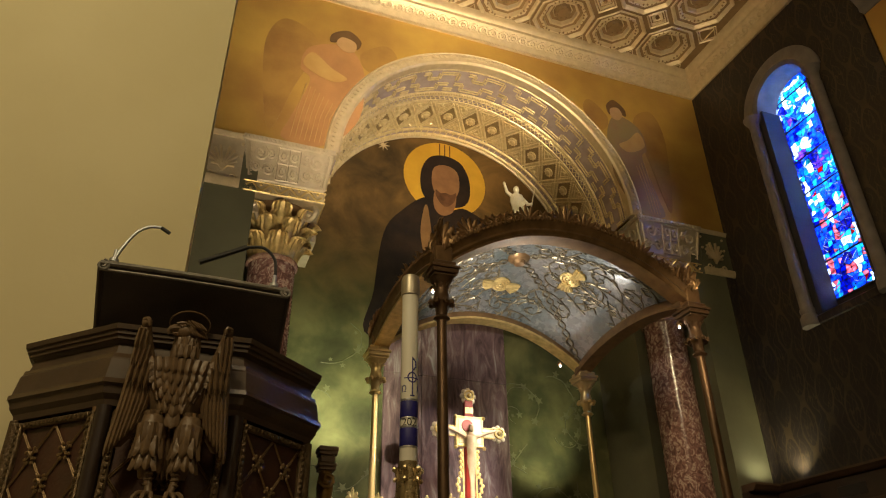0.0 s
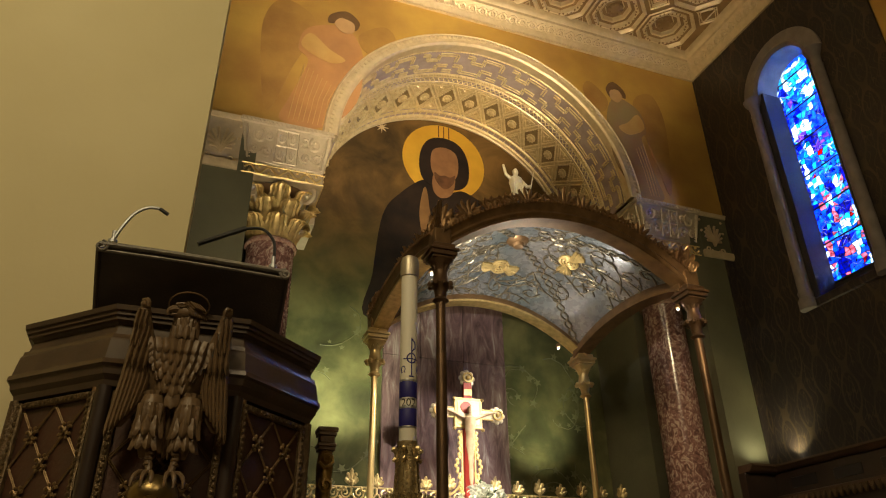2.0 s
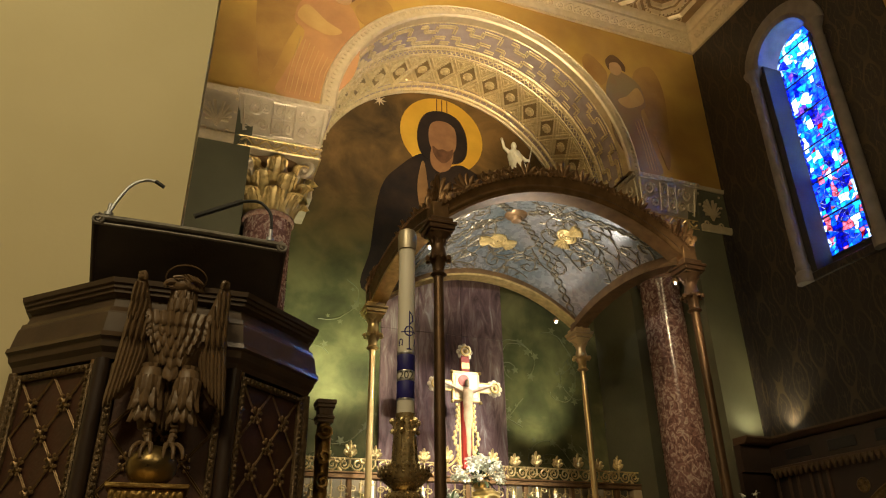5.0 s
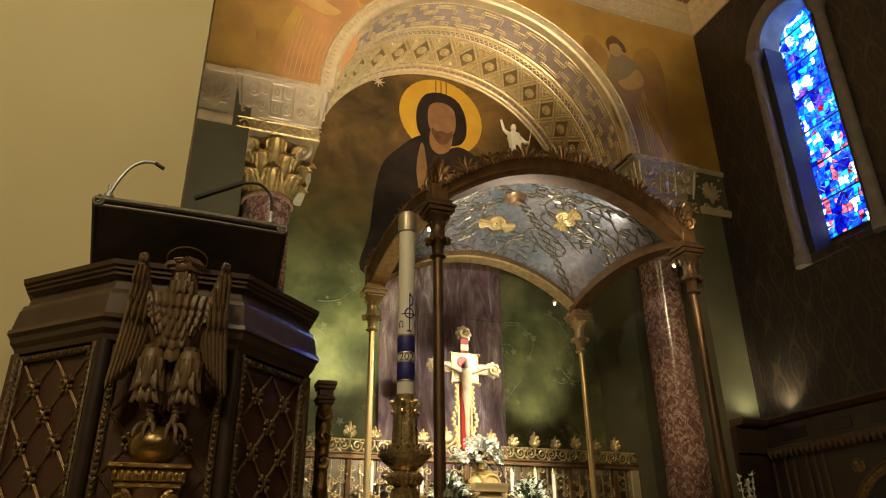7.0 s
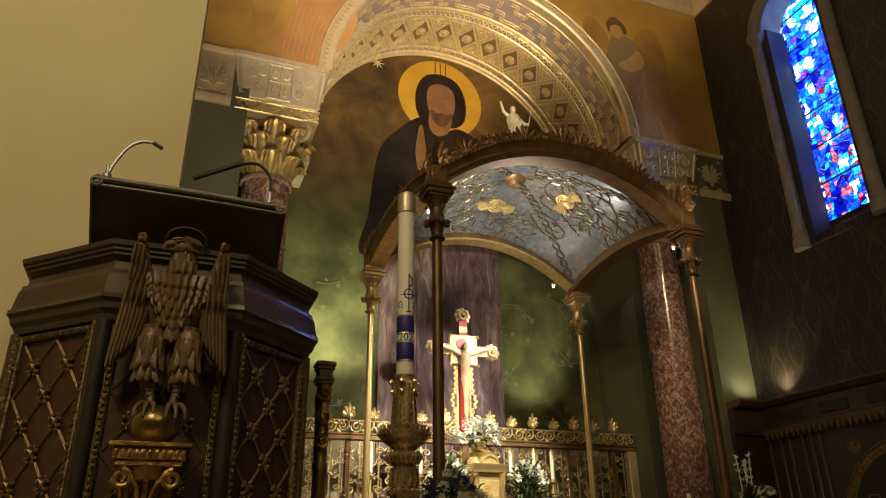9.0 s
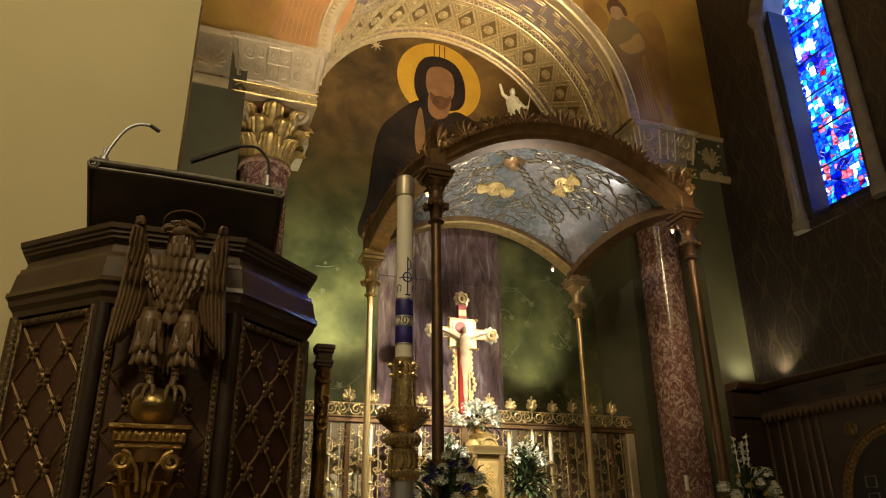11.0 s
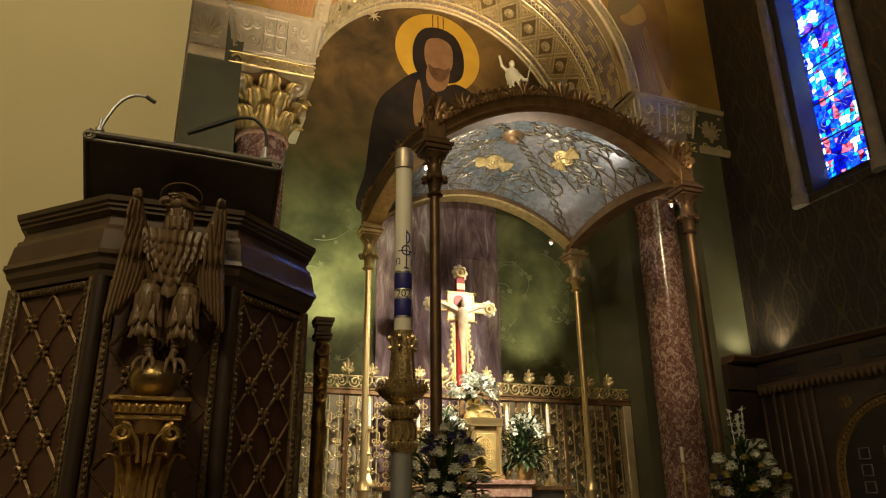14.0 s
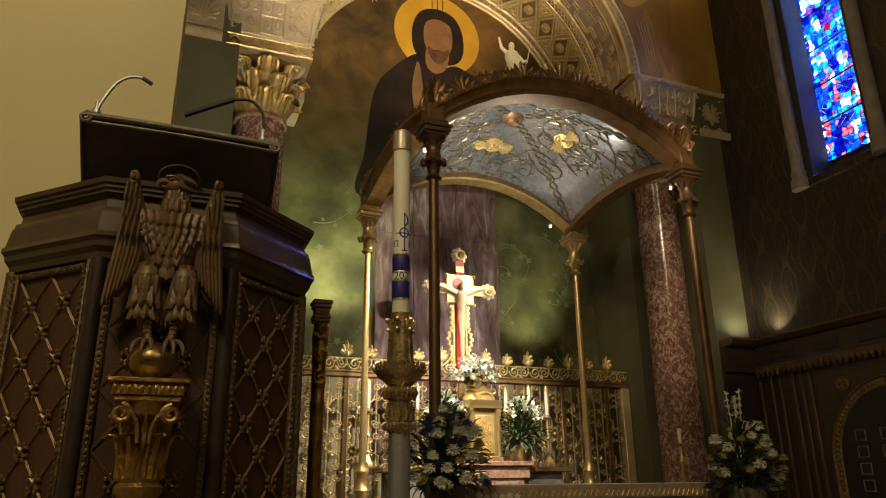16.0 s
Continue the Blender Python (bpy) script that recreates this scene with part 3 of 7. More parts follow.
for i in range(-1, 8):
    for j in range(0, 3):
        c = (oct_x - P * (i + 0.5), oct_y - P * (j + 0.5))
        if LX + 0.1 < c[0] < RX - 0.2:
            coffer(4, 0.20, c, 0.0, 0.09, STEPS[:11] + ((0.46, 0.85, 0.0001, 0.9),))
            ball(bm, (*c, CEIL + 0.03), 0.035, 6)
    c = (oct_x - P * (i + 0.5), oct_y + P * 0.42)
    if LX + 0.1 < c[0] < RX - 0.3:
        coffer(3, 0.17, c, -math.pi / 2, 0.06, STEPS[:4] + ((0.80, 0.02, 0.0001, 0.05),))
for j in range(0, 3):
    c = (oct_x + P * 0.44, oct_y - P * (j + 0.5))
    coffer(3, 0.17, c, math.pi, 0.06, STEPS[:4] + ((0.80, 0.02, 0.0001, 0.05),))
# field between the coffers, with the octagons and squares left open
for i in range(-2, 9):
    for j in range(-1, 3):
        cx, cy, h = oct_x - P * i, oct_y - P * j, P / 2
        sq = [(cx + sx * h, cy + sy * h) for sx, sy in ((1, 1), (-1, 1), (-1, -1), (1, -1))]
        o = [(cx + 0.462 * math.cos(math.pi / 8 + math.pi * k / 4), cy + 0.462 * math.sin(math.pi / 8 + math.pi * k / 4)) for k in range(8)]
        keep = LX + 0.35 <= cx <= RX - 0.3 and 0 <= j
        if not keep:
            x0, x1, y0, y1 = max(cx - h, LX), min(cx + h, RX), cy - h, min(cy + h, WY)
            if x1 > x0 and y1 > y0:
                bm.faces.new([bm.verts.new((x, y, CEIL)) for x, y in ((x0, y0), (x1, y0), (x1, y1), (x0, y1))])
            continue
        w = h - 0.205
        for k, side in ((7, ((h, w), (h, -w))), (1, ((-w, h), (w, h))), (3, ((-h, -w), (-h, w))), (5, ((w, -h), (-w, -h)))):
            pts = [o[k], o[(k + 1) % 8]] + [(cx + a, cy + b) for a, b in side]
            bm.faces.new([bm.verts.new((x, y, CEIL)) for x, y in pts])
        for k in range(4):
            q = sq[k]
            p0, p1 = o[2 * k], o[2 * k + 1]
            s = 0.205
            mid = [(q[0] - (s if q[0] > cx else -s), q[1]), (q[0], q[1] - (s if q[1] > cy else -s))]
            if k in (1, 3):
                mid = mid[::-1]
            pr, pl = (mid[1], mid[0]) if k in (0, 2) else (mid[1], mid[0])
            bm.faces.new([bm.verts.new((x, y, CEIL)) for x, y in (p0, pr, pl, p1)])
box(bm, LX, RX, 3.9, WY, CEIL + 0.2, CEIL + 0.3)
solid("ceiling", bm, [mat("ceiling_umber", (0.27, 0.175, 0.08), 0.5, 0.2, (0.19, 0.12, 0.055), 4, 0.8, 0.1, 40), GOLD_PALE], "gilded plaster ceiling with octagonal coffers and rosettes", "ceiling", kind="structure", smooth=False)

# ---- cornice under the ceiling ----
LOW = EYE + 7.98
prof = [(0, 0), (0.03, 0.0), (0.035, 0.04), (0.05, 0.06), (0.08, 0.13), (0.13, 0.20), (0.175, 0.24), (0.175, 0.29), (0.20, 0.31), (0.22, 0.36), (0.22, 0.46), (0, 0.46)]
bm = bmesh.new()
sweep(bm, [((LX, WY, LOW), (0, -1, 0), (0, 0, 1)), ((RX, WY, LOW), (-1, -1, 0), (0, 0, 1)), ((RX, 4.0, LOW), (-1, 0, 0), (0, 0, 1))], prof)
cornice = solid("cornice", bm, GOLD_PALE, "gilded plaster cornice of scrolled leaves and beads", "cornice", kind="structure")
leafmesh = bmesh.new()
tube(leafmesh, spiral(0, 0, 0.066, 0.014, 1.3, 0, 12), 0.019, 5)
tube(leafmesh, spiral(0.095, -0.02, 0.042, 0.012, 1.1, math.pi, 8, 0, -1), 0.017, 5)
ball(leafmesh, (0, 0, 0), 0.016, 6)
leafmesh = mesh_of("scroll", leafmesh, GOLD_PALE, True)
beadmesh = mesh_of("bead", ball(bmesh.new(), (0, 0, 0), 0.021, 6), GOLD_PALE, True)
for i in range(40):
    x = RX - 0.22 - i * 0.165
    if x > 0.0:
        part("scroll", leafmesh, None, cornice).matrix_world = pose(x, WY - 0.112, LOW + 0.15, 40)
for i in range(17):
    part("scroll", leafmesh, None, cornice).matrix_world = pose(RX - 0.112, WY - 0.3 - i * 0.165, LOW + 0.15, 0, 0, -90) @ pose(0, 0, 0, 40)
bm = bmesh.new()
for i in range(150):
    ball(bm, (RX - 0.03 - i * 0.048, WY - 0.035, LOW + 0.005), 0.019, 5)
for i in range(60):
    ball(bm, (RX - 0.035, WY - 0.06 - i * 0.048, LOW + 0.005), 0.019, 5)
tagged(part("beading", bm, GOLD_PALE, cornice), kind="stuff")

# ---- arch: face moulding, soffit bands and their ornament ----
arch = thing("arch", "broad gilded arch soffit with meander and rosette bands", "arch", kind="structure")


def on_arch(a, y, out=0.0):
    """A point of the soffit: angle in radians from the right, depth y, raised towards the middle by out."""
    r = RAD - out
    return Vector((CX + r * math.cos(a), y, SPRING + r * math.sin(a)))


def arc_path(a0, a1, y, n=64):
    return [(on_arch(a0 + (a1 - a0) * i / n, y), (math.cos(a0 + (a1 - a0) * i / n), 0, math.sin(a0 + (a1 - a0) * i / n)), (0, -1, 0)) for i in range(n + 1)]


part("archivolt", sweep(bmesh.new(), arc_path(0, math.pi, WY), [(-0.03, -0.10), (-0.03, 0.02), (-0.005, 0.05), (0.03, 0.045), (0.06, 0.06), (0.10, 0.055), (0.135, 0.03), (0.15, 0.045), (0.165, 0.03), (0.17, 0.0), (0.0, -0.10)]), GOLD_PALE, arch)
part("soffit", sweep(bmesh.new(), arc_path(0, math.pi, WY + 0.1), [(0.0, 0), (0, -(BACK - WY - 0.1)), (-0.012, -(BACK - WY - 0.1)), (-0.012, 0)]), MAUVE, arch)
for nm, y, r in (("bead_moulding", 7.17, 0.014), ("rope_moulding", 7.69, 0.026), ("rope_moulding", 8.60, 0.026), ("bead_moulding", 8.74, 0.030), ("fillet", 7.735, 0.012), ("fillet", 7.76, 0.010), ("fillet", 7.87, 0.014)):
    bm = bmesh.new()
    tube(bm, [on_arch(math.pi * i / 72, y, 0.015) for i in range(73)], r, 6)
    if "ding" in nm:
        for i in range(150):
            ball(bm, on_arch(math.pi * (i + 0.5) / 150, y, 0.03), r * 1.0, 5)
    part(nm, bm, ARCHGOLD, arch)
part("rear_moulding", sweep(bmesh.new(), arc_path(0, math.pi, 8.78), [(0.0, 0), (-0.03, 0), (-0.05, -0.02), (-0.03, -0.065), (0, -0.065)]), GOLD_PALE, arch)
# leafy dots on the face moulding
bm = bmesh.new()
for i in range(96):
    a = math.pi * (i + 0.5) / 96
    p = Vector((CX + (RAD + 0.08) * math.cos(a), WY - 0.058, SPRING + (RAD + 0.08) * math.sin(a)))
    ball(bm, p, 0.034, 6, (1, 0.6, 1))
tagged(part("leaf_beading", bm, GOLD_PALE, arch), kind="stuff")
# meander: flat bars with beaded rims, one mesh for each repeat
NM = 9
da = math.pi / NM
y0, y1 = 7.20, 7.63
# gilding coloured as if in shade, for the lozenge recesses
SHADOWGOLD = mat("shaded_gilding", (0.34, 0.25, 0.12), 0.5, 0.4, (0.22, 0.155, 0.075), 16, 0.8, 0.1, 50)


def bent(r, ang, s, d):
    return Vector((r * math.cos(ang * s), y0 + (y1 - y0) * d, r * math.sin(ang * s)))


def fret(lines, ang):
    """Gilt rims either side of a sunk bar, following right-angled lines."""
    bm = bmesh.new()
    for line in lines:
        for (s0, d0), (s1, d1) in zip(line, line[1:]):
            k = 7 if s0 != s1 else 4
            ds, dd_ = (0.0, 0.050) if s0 != s1 else (0.026, 0.0)
            for sg in (-1, 1):
                pts = [bent(RAD - 0.026, ang, s0 + (s1 - s0) * j / k + sg * ds, d0 + (d1 - d0) * j / k + sg * dd_) for j in range(k + 1)]
                tube(bm, pts, 0.010, 4)
                for p, q in zip(pts, pts[1:]):
                    for f in (0.25, 0.75):
                        c = p.lerp(q, f)
                        ball(bm, c * 1.0 - Vector((c.x, 0, c.z)).normalized() * 0.010, 0.013, 5)
    return bm


KEY = [[(0.02, 0.42), (0.02, 0.10), (0.42, 0.10), (0.42, 0.36), (0.66, 0.36), (0.66, 0.10), (0.80, 0.10)],
       [(0.16, 0.64), (0.40, 0.64), (0.40, 0.90), (0.84, 0.90), (0.84, 0.62), (1.02, 0.62)],
       [(0.02, 0.90), (0.22, 0.90)]]
keymesh = mesh_of("fret", fret(KEY, da), ARCHGOLD, True)
for i in range(NM):
    part("fret", keymesh, None, arch).matrix_world = pose(CX, 0, SPRING) @ pose(0, 0, 0, 0, -math.degrees(da * i), 0)
# lozenges with rosettes between two beaded lines
ND = 17
dd = math.pi / ND
ys, ye = 7.90, 8.55
part("lozenge_ground", sweep(bmesh.new(), arc_path(0, math.pi, ys), [(-0.012, 0), (-0.018, -0.002), (-0.018, ys - ye), (-0.012, ys - ye)]), ARCHGOLD, arch, "gilt ground of the lozenge band")


def curve_at(s, f, lift):
    return Vector(((RAD - lift) * math.cos(dd * s), ys + (ye - ys) * f, (RAD - lift) * math.sin(dd * s)))


bm = bmesh.new()
for sg in (1, -1):
    for off in (-0.085, 0.085):
        pts = [curve_at(0.5 + sg * (t / 10 - 0.5) + off, t / 10, 0.030) for t in range(11)]
        tube(bm, pts, 0.014, 4)
        for p, q in zip(pts, pts[1:]):
            for f in (0.25, 0.75):
                ball(bm, p.lerp(q, f) - Vector((p.x, 0, p.z)).normalized() * 0.012, 0.014, 5)
diamond = mesh_of("lozenge", bm, ARCHGOLD, True)
# darker gold plates paint in the shade of the recesses round the rosettes
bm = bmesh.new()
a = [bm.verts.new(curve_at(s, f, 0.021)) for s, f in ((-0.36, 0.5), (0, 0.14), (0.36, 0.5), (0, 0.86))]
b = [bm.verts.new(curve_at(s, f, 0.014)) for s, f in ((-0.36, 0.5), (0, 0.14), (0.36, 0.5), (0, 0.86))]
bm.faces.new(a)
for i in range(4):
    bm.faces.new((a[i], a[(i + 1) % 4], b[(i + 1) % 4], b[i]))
sunk = mesh_of("lozenge_shade", bm, SHADOWGOLD)
bm = bmesh.new()
lathe(bm, [(0.075, 0.0), (0.078, 0.02), (0.060, 0.035), (0.048, 0.02), (0.040, 0.05), (0.016, 0.062)], 14)
for k in range(10):
    ball(bm, (0.068 * math.cos(k * 0.6283), 0.068 * math.sin(k * 0.6283), 0.026), 0.016, 5)
rosette = mesh_of("rosette", bm, ARCHGOLD, True)
bm = bmesh.new()
for f0, f1, g in ((0.06, 0.30, 0.12), (0.94, 0.70, 0.88)):
    tri = [curve_at(-0.26, f0, 0.026), curve_at(0.26, f0, 0.026), curve_at(0.0, f1, 0.026)]
    tube(bm, tri, 0.012, 4, closed=True)
    ball(bm, curve_at(0.0, g, 0.03), 0.030, 6)
    for k in range(3):
        ball(bm, tri[k].lerp(tri[(k + 1) % 3], 0.5), 0.017, 5)
trefoil = mesh_of("triangle_fillet", bm, ARCHGOLD, True)
for i in range(ND):
    part("lozenge", diamond, None, arch).matrix_world = pose(CX, 0, SPRING) @ pose(0, 0, 0, 0, -math.degrees(dd * i), 0)
    a = dd * (i + 1)
    if i < ND - 1:
        turn = pose(CX, 0, SPRING) @ pose(0, 0, 0, 0, -math.degrees(a), 0)
        part("lozenge_shade", sunk, None, arch).matrix_world = turn
        part("rosette", rosette, None, arch).matrix_world = Matrix.Translation(on_arch(a, (ys + ye) / 2, 0.020)) @ pose(0, 0, 0, 0, -90 - math.degrees(a), 0)
    part("triangle_fillet", trefoil, None, arch).matrix_world = pose(CX, 0, SPRING) @ pose(0, 0, 0, 0, -math.degrees(dd * (i + 0.5)), 0)
bm = bmesh.new()
for i in range(84):
    a0, a1, am = math.pi * i / 84, math.pi * (i + 1) / 84, math.pi * (i + 0.5) / 84
    tube(bm, [on_arch(a0, 7.84, 0.02), on_arch(am, 7.775, 0.02), on_arch(a1, 7.84, 0.02)], 0.013, 4)
tagged(part("zigzag", bm, ARCHGOLD, arch), kind="stuff")
bm = bmesh.new()
for i in range(60):
    a = math.pi * (i + 0.5) / 60
    tube(bm, [on_arch(a, 8.63, 0.016), on_arch(a, 8.71, 0.016)], 0.010, 4)
tagged(part("reeded_border", bm, ARCHGOLD, arch), kind="stuff")
# ---- columns, capitals, imposts, friezes ----


def column(x):
    t = thing("column", "polished red veined marble column with gilded leaf capital", "column", "columns flanking the niche", at=(x, 7.52, 0.45))
    zc = EYE + 3.95 - 0.45
    shaft = [(0.40, 0.0), (0.40, 0.10), (0.36, 0.12), (0.36, 0.18), (0.31, 0.20), (0.30, 0.26), (0.285, 0.30)]
    part("base", lathe(bmesh.new(), shaft, 32), STONE, t, "grey stone moulded base")
    part("shaft", lathe(bmesh.new(), [(0.285, 0.30), (0.283, 1.2), (0.272, zc - 0.06), (0.275, zc - 0.05)], 40), MARBLE, t)
    part("necking", lathe(bmesh.new(), [(0.275, zc - 0.05), (0.300, zc - 0.035), (0.305, zc - 0.01), (0.295, zc + 0.01), (0.27, zc + 0.02)], 40), MARBLE_PINK, t)
    h = EYE + 4.66 - 0.45 - zc
    part("bell", lathe(bmesh.new(), [(0.26, zc), (0.27, zc + h * 0.4), (0.33, zc + h * 0.75), (0.40, zc + h * 0.92)], 24), BRONZE, t, "dark hollow of the capital")
    for row, (n, z, ln, w, cu, r) in enumerate(((8, 0.01, 0.225, 0.240, 0.15, 0.280), (8, 0.17, 0.250, 0.265, 0.17, 0.300), (8, 0.35, 0.235, 0.250, 0.17, 0.335))):
        me = mesh_of("acanthus_leaf", acanthus(bmesh.new(), ln, w, cu), GOLD, True)
        for i in range(n):
            part("acanthus_leaf", me, None, t).matrix_local = pose(0, 0, zc + z, 0, 0, 360 / n * (i + 0.5 * row)) @ pose(0, -r, 0)
    bm = bmesh.new()
    tube(bm, [(0, 0.30, -0.12), (0, 0.36, -0.02)] + [(0, 0.43 + y, z) for y, _, z in spiral(0, 0.0, 0.115, 0.02, 1.4, 2.2, 16, 0, -1)], 0.034, 6)
    ball(bm, (0, 0.43, 0), 0.045, 8, (1.3, 1, 1))
    vol = mesh_of("volute", bm, IMPOST, True)
    for i in range(4):
        part("volute", vol, None, t).matrix_local = pose(0, 0, zc + h * 0.80, 0, 0, 45 + 90 * i) @ pose(0, 0.04, 0)
    # abacus with running scroll
    bm = bmesh.new()
    box(bm, -0.47, 0.47, -0.47, 0.47, zc + h * 0.93, zc + h * 0.93 + 0.16, 0.012)
    part("abacus", bm, GOLD_PALE, t)
    bm = bmesh.new()
    for s in range(4):
        m = pose(0, 0, 0, 0, 0, 90 * s)
        pts = [m @ Vector((-0.44 + 0.88 * k / 48, -0.476, zc + h * 0.93 + 0.08 + 0.045 * math.sin(2 * math.pi * k / 12))) for k in range(49)]
        tube(bm, pts, 0.013, 5)
        for k in range(8):
            ball(bm, m @ Vector((-0.385 + 0.11 * k, -0.476, zc + h * 0.93 + 0.08 + (0.035 if k % 2 else -0.035))), 0.02, 5)
        for z in (0.015, 0.145):
            tube(bm, [m @ Vector((-0.47, -0.474, zc + h * 0.93 + z)), m @ Vector((0.47, -0.474, zc + h * 0.93 + z))], 0.010, 4)
    part("abacus_scroll", bm, GOLD, t)
    # flared impost block
    z0, z1 = zc + h * 0.93 + 0.16, SPRING - 0.45
    bm = bmesh.new()
    sec = [(0.42, z0), (0.455, z0 + 0.04), (0.525, z1 - 0.07), (0.545, z1 - 0.06), (0.55, z1)]
    lathe(bm, [(r * math.sqrt(2), z) for r, z in sec], 4, turn=math.pi / 4)
    part("impost_block", bm, IMPOST, t, "silvered carved impost block", smooth=False)
    zz = lambda u: z0 + 0.05 + (z1 - z0 - 0.13) * u
    yy = lambda u: 0.462 + (0.525 - 0.462) * u + 0.004
    bm = bmesh.new()
    for s in range(4):
        m = pose(0, 0, 0, 0, 0, 90 * s)
        def L(x, u):
            return m @ Vector((x, -yy(u), zz(u)))
        for x in (-0.13, 0, 0.13):
            tube(bm, [L(x, 0.03), L(x, 0.95)], 0.012, 4)
        for u in (0.03, 0.5, 0.95):
            tube(bm, [L(-0.13, u), L(0.13, u)], 0.012, 4)
        for cx in (-0.065, 0.065):
            for u in (0.27, 0.73):
                tube(bm, [L(cx + 0.036 * math.cos(2 * math.pi * k / 10), u + 0.12 * math.sin(2 * math.pi * k / 10)) for k in range(10)], 0.016, 5, closed=True)
        for sx in (-1, 1):
            for cu, cx, r, st in ((0.26, 0.23, 0.075, 0.0), (0.70, 0.33, 0.085, 2.0), (0.74, 0.21, 0.05, 4.0), (0.28, 0.37, 0.05, 1.0)):
                tube(bm, [L(sx * (cx + x), min(0.97, max(0.02, cu + z * 2.6))) for x, _, z in spiral(0, 0, r, 0.012, 1.5, st, 14)], 0.019, 5)
            tube(bm, [L(sx * 0.43, 0.02), L(sx * 0.475, 0.96)], 0.014, 4)
            for k in range(9):
                ball(bm, L(sx * (0.405 + 0.045 * k / 8), 0.06 + 0.1 * k), 0.011, 4)
        for k in range(21):
            ball(bm, m @ Vector((-0.51 + 1.02 * k / 20, -0.55, z1 - 0.03)), 0.022, 5, (1, 0.6, 1))
    part("impost_carving", bm, IMPOST, t)
    return t


col = column(CX - 2.72)
copy_thing(col, pose(CX + 2.72, 7.52, 0.45))

for nm, x0, x1 in (("frieze_1", LX, 0.17), ("frieze_2", 6.65, RX)):
    t = thing(nm, "gilded frieze with leaf ornament between two mouldings", "frieze", kind="structure")
    zb, zt = EYE + 4.62, SPRING
    for z in (zb, zt - 0.06):
        bm = sweep(bmesh.new(), [((x0, WY, z), (0, -1, 0), (0, 0, 1)), ((x1, WY, z), (0, -1, 0), (0, 0, 1))], [(0, 0), (0.03, 0), (0.05, 0.05), (0.05, 0.10 if z == zb else 0.06), (0, 0.10 if z == zb else 0.06)])
        part("moulding", bm, GOLD_PALE, t)
    part("panel", box(bmesh.new(), x0, x1, WY - 0.012, WY, zb + 0.1, zt - 0.06), IMPOST if nm == "frieze_1" else OLIVE, t)
    bm = bmesh.new()
    xm = (x0 + x1) / 2 + (0.06 if nm == "frieze_1" else -0.03)
    zm = (zb + zt) / 2 - 0.1
    for k in range(5):
        for s in (-1, 1):
            a = 0.35 + k * 0.45
            tube(bm, [(xm, WY - 0.02, zm - 0.08), (xm + s * 0.05 * math.sin(a), WY - 0.03, zm + 0.02 + 0.05 * math.cos(a)), (xm + s * 0.15 * math.sin(a), WY - 0.02, zm + 0.10 + 0.17 * math.cos(a))], 0.014, 5, 0.02)
    for s in (-1, 1):
        tube(bm, [(xm + x * s, WY - 0.02, z) for x, _, z in spiral(0.12, zm - 0.14, 0.06, 0.015, 1.2, math.pi, 10)], 0.012, 5)
        for z in (0.16, 0.34):
            ball(bm, (xm + s * 0.19, WY - 0.015, zm + z), 0.022, 5)
    part("leaf_ornament", bm, GOLD_PALE, t)

# ---- wall paintings, as plain flat shapes ----


def blob(bm, pts, x, z, y, depth=0.004, n=6):
    """A smooth closed outline through pts, offset by x, z on the wall at y."""
    out = []
    k = len(pts)
    for i in range(k):
        p0, p1, p2, p3 = (Vector(pts[(i + j - 1) % k]) for j in range(4))
        for s in range(n):
            t = s / n
            out.append(0.5 * ((2 * p1) + (p2 - p0) * t + (2 * p0 - 5 * p1 + 4 * p2 - p3) * t * t + (3 * p1 - p0 - 3 * p2 + p3) * t ** 3))
    return plate(bm, [(p.x + x, p.y + z) for p in out], depth, Matrix.Translation((0, y, 0)))


def ellipse(bm, cx, cz, rx, rz, y, depth=0.004, n=40):
    return plate(bm, [(cx + rx * math.cos(2 * math.pi * i / n), cz + rz * math.sin(2 * math.pi * i / n)) for i in range(n)], depth, Matrix.Translation((0, y, 0)))


icon = thing("mural_painting", "painted robed figure with gold halo on umber wall", "mural")
HX, HZ = 3.385, EYE + 6.68
part("halo", ellipse(bmesh.new(), HX, HZ, 0.71, 0.72, BACK - 0.004), HALO, icon, "flat gold leaf disc")
part("robe", blob(bmesh.new(), [(-0.32, -0.42), (-0.72, -0.75), (-1.0, -1.2), (-1.12, -2.2), (-1.15, -2.9), (0.30, -2.6), (0.92, -1.7), (0.86, -0.9), (0.36, -0.52), (0.0, -0.62)], HX, HZ, BACK - 0.009), DARKROBE, icon)
part("tunic", blob(bmesh.new(), [(-0.24, -0.62), (-0.18, -0.62), (-0.12, -1.05), (-0.04, -1.5), (-0.20, -1.6), (-0.30, -1.1)], HX - 0.12, HZ, BACK - 0.014), TUNIC, icon)
part("hair", blob(bmesh.new(), [(0.0, 0.46), (-0.28, 0.36), (-0.42, 0.05), (-0.40, -0.34), (-0.22, -0.52), (0.2, -0.52), (0.40, -0.34), (0.42, 0.05), (0.28, 0.36)], HX, HZ, BACK - 0.019), DARKROBE, icon)
part("neck", blob(bmesh.new(), [(-0.16, -0.25), (-0.20, -0.58), (-0.06, -0.72), (0.13, -0.60), (0.16, -0.25)], HX, HZ, BACK - 0.023), SKIN, icon)
part("head", blob(bmesh.new(), [(0.0, 0.26), (-0.19, 0.18), (-0.24, -0.05), (-0.19, -0.30), (0.0, -0.44), (0.19, -0.30), (0.24, -0.05), (0.19, 0.18)], HX, HZ, BACK - 0.028), SKIN, icon)
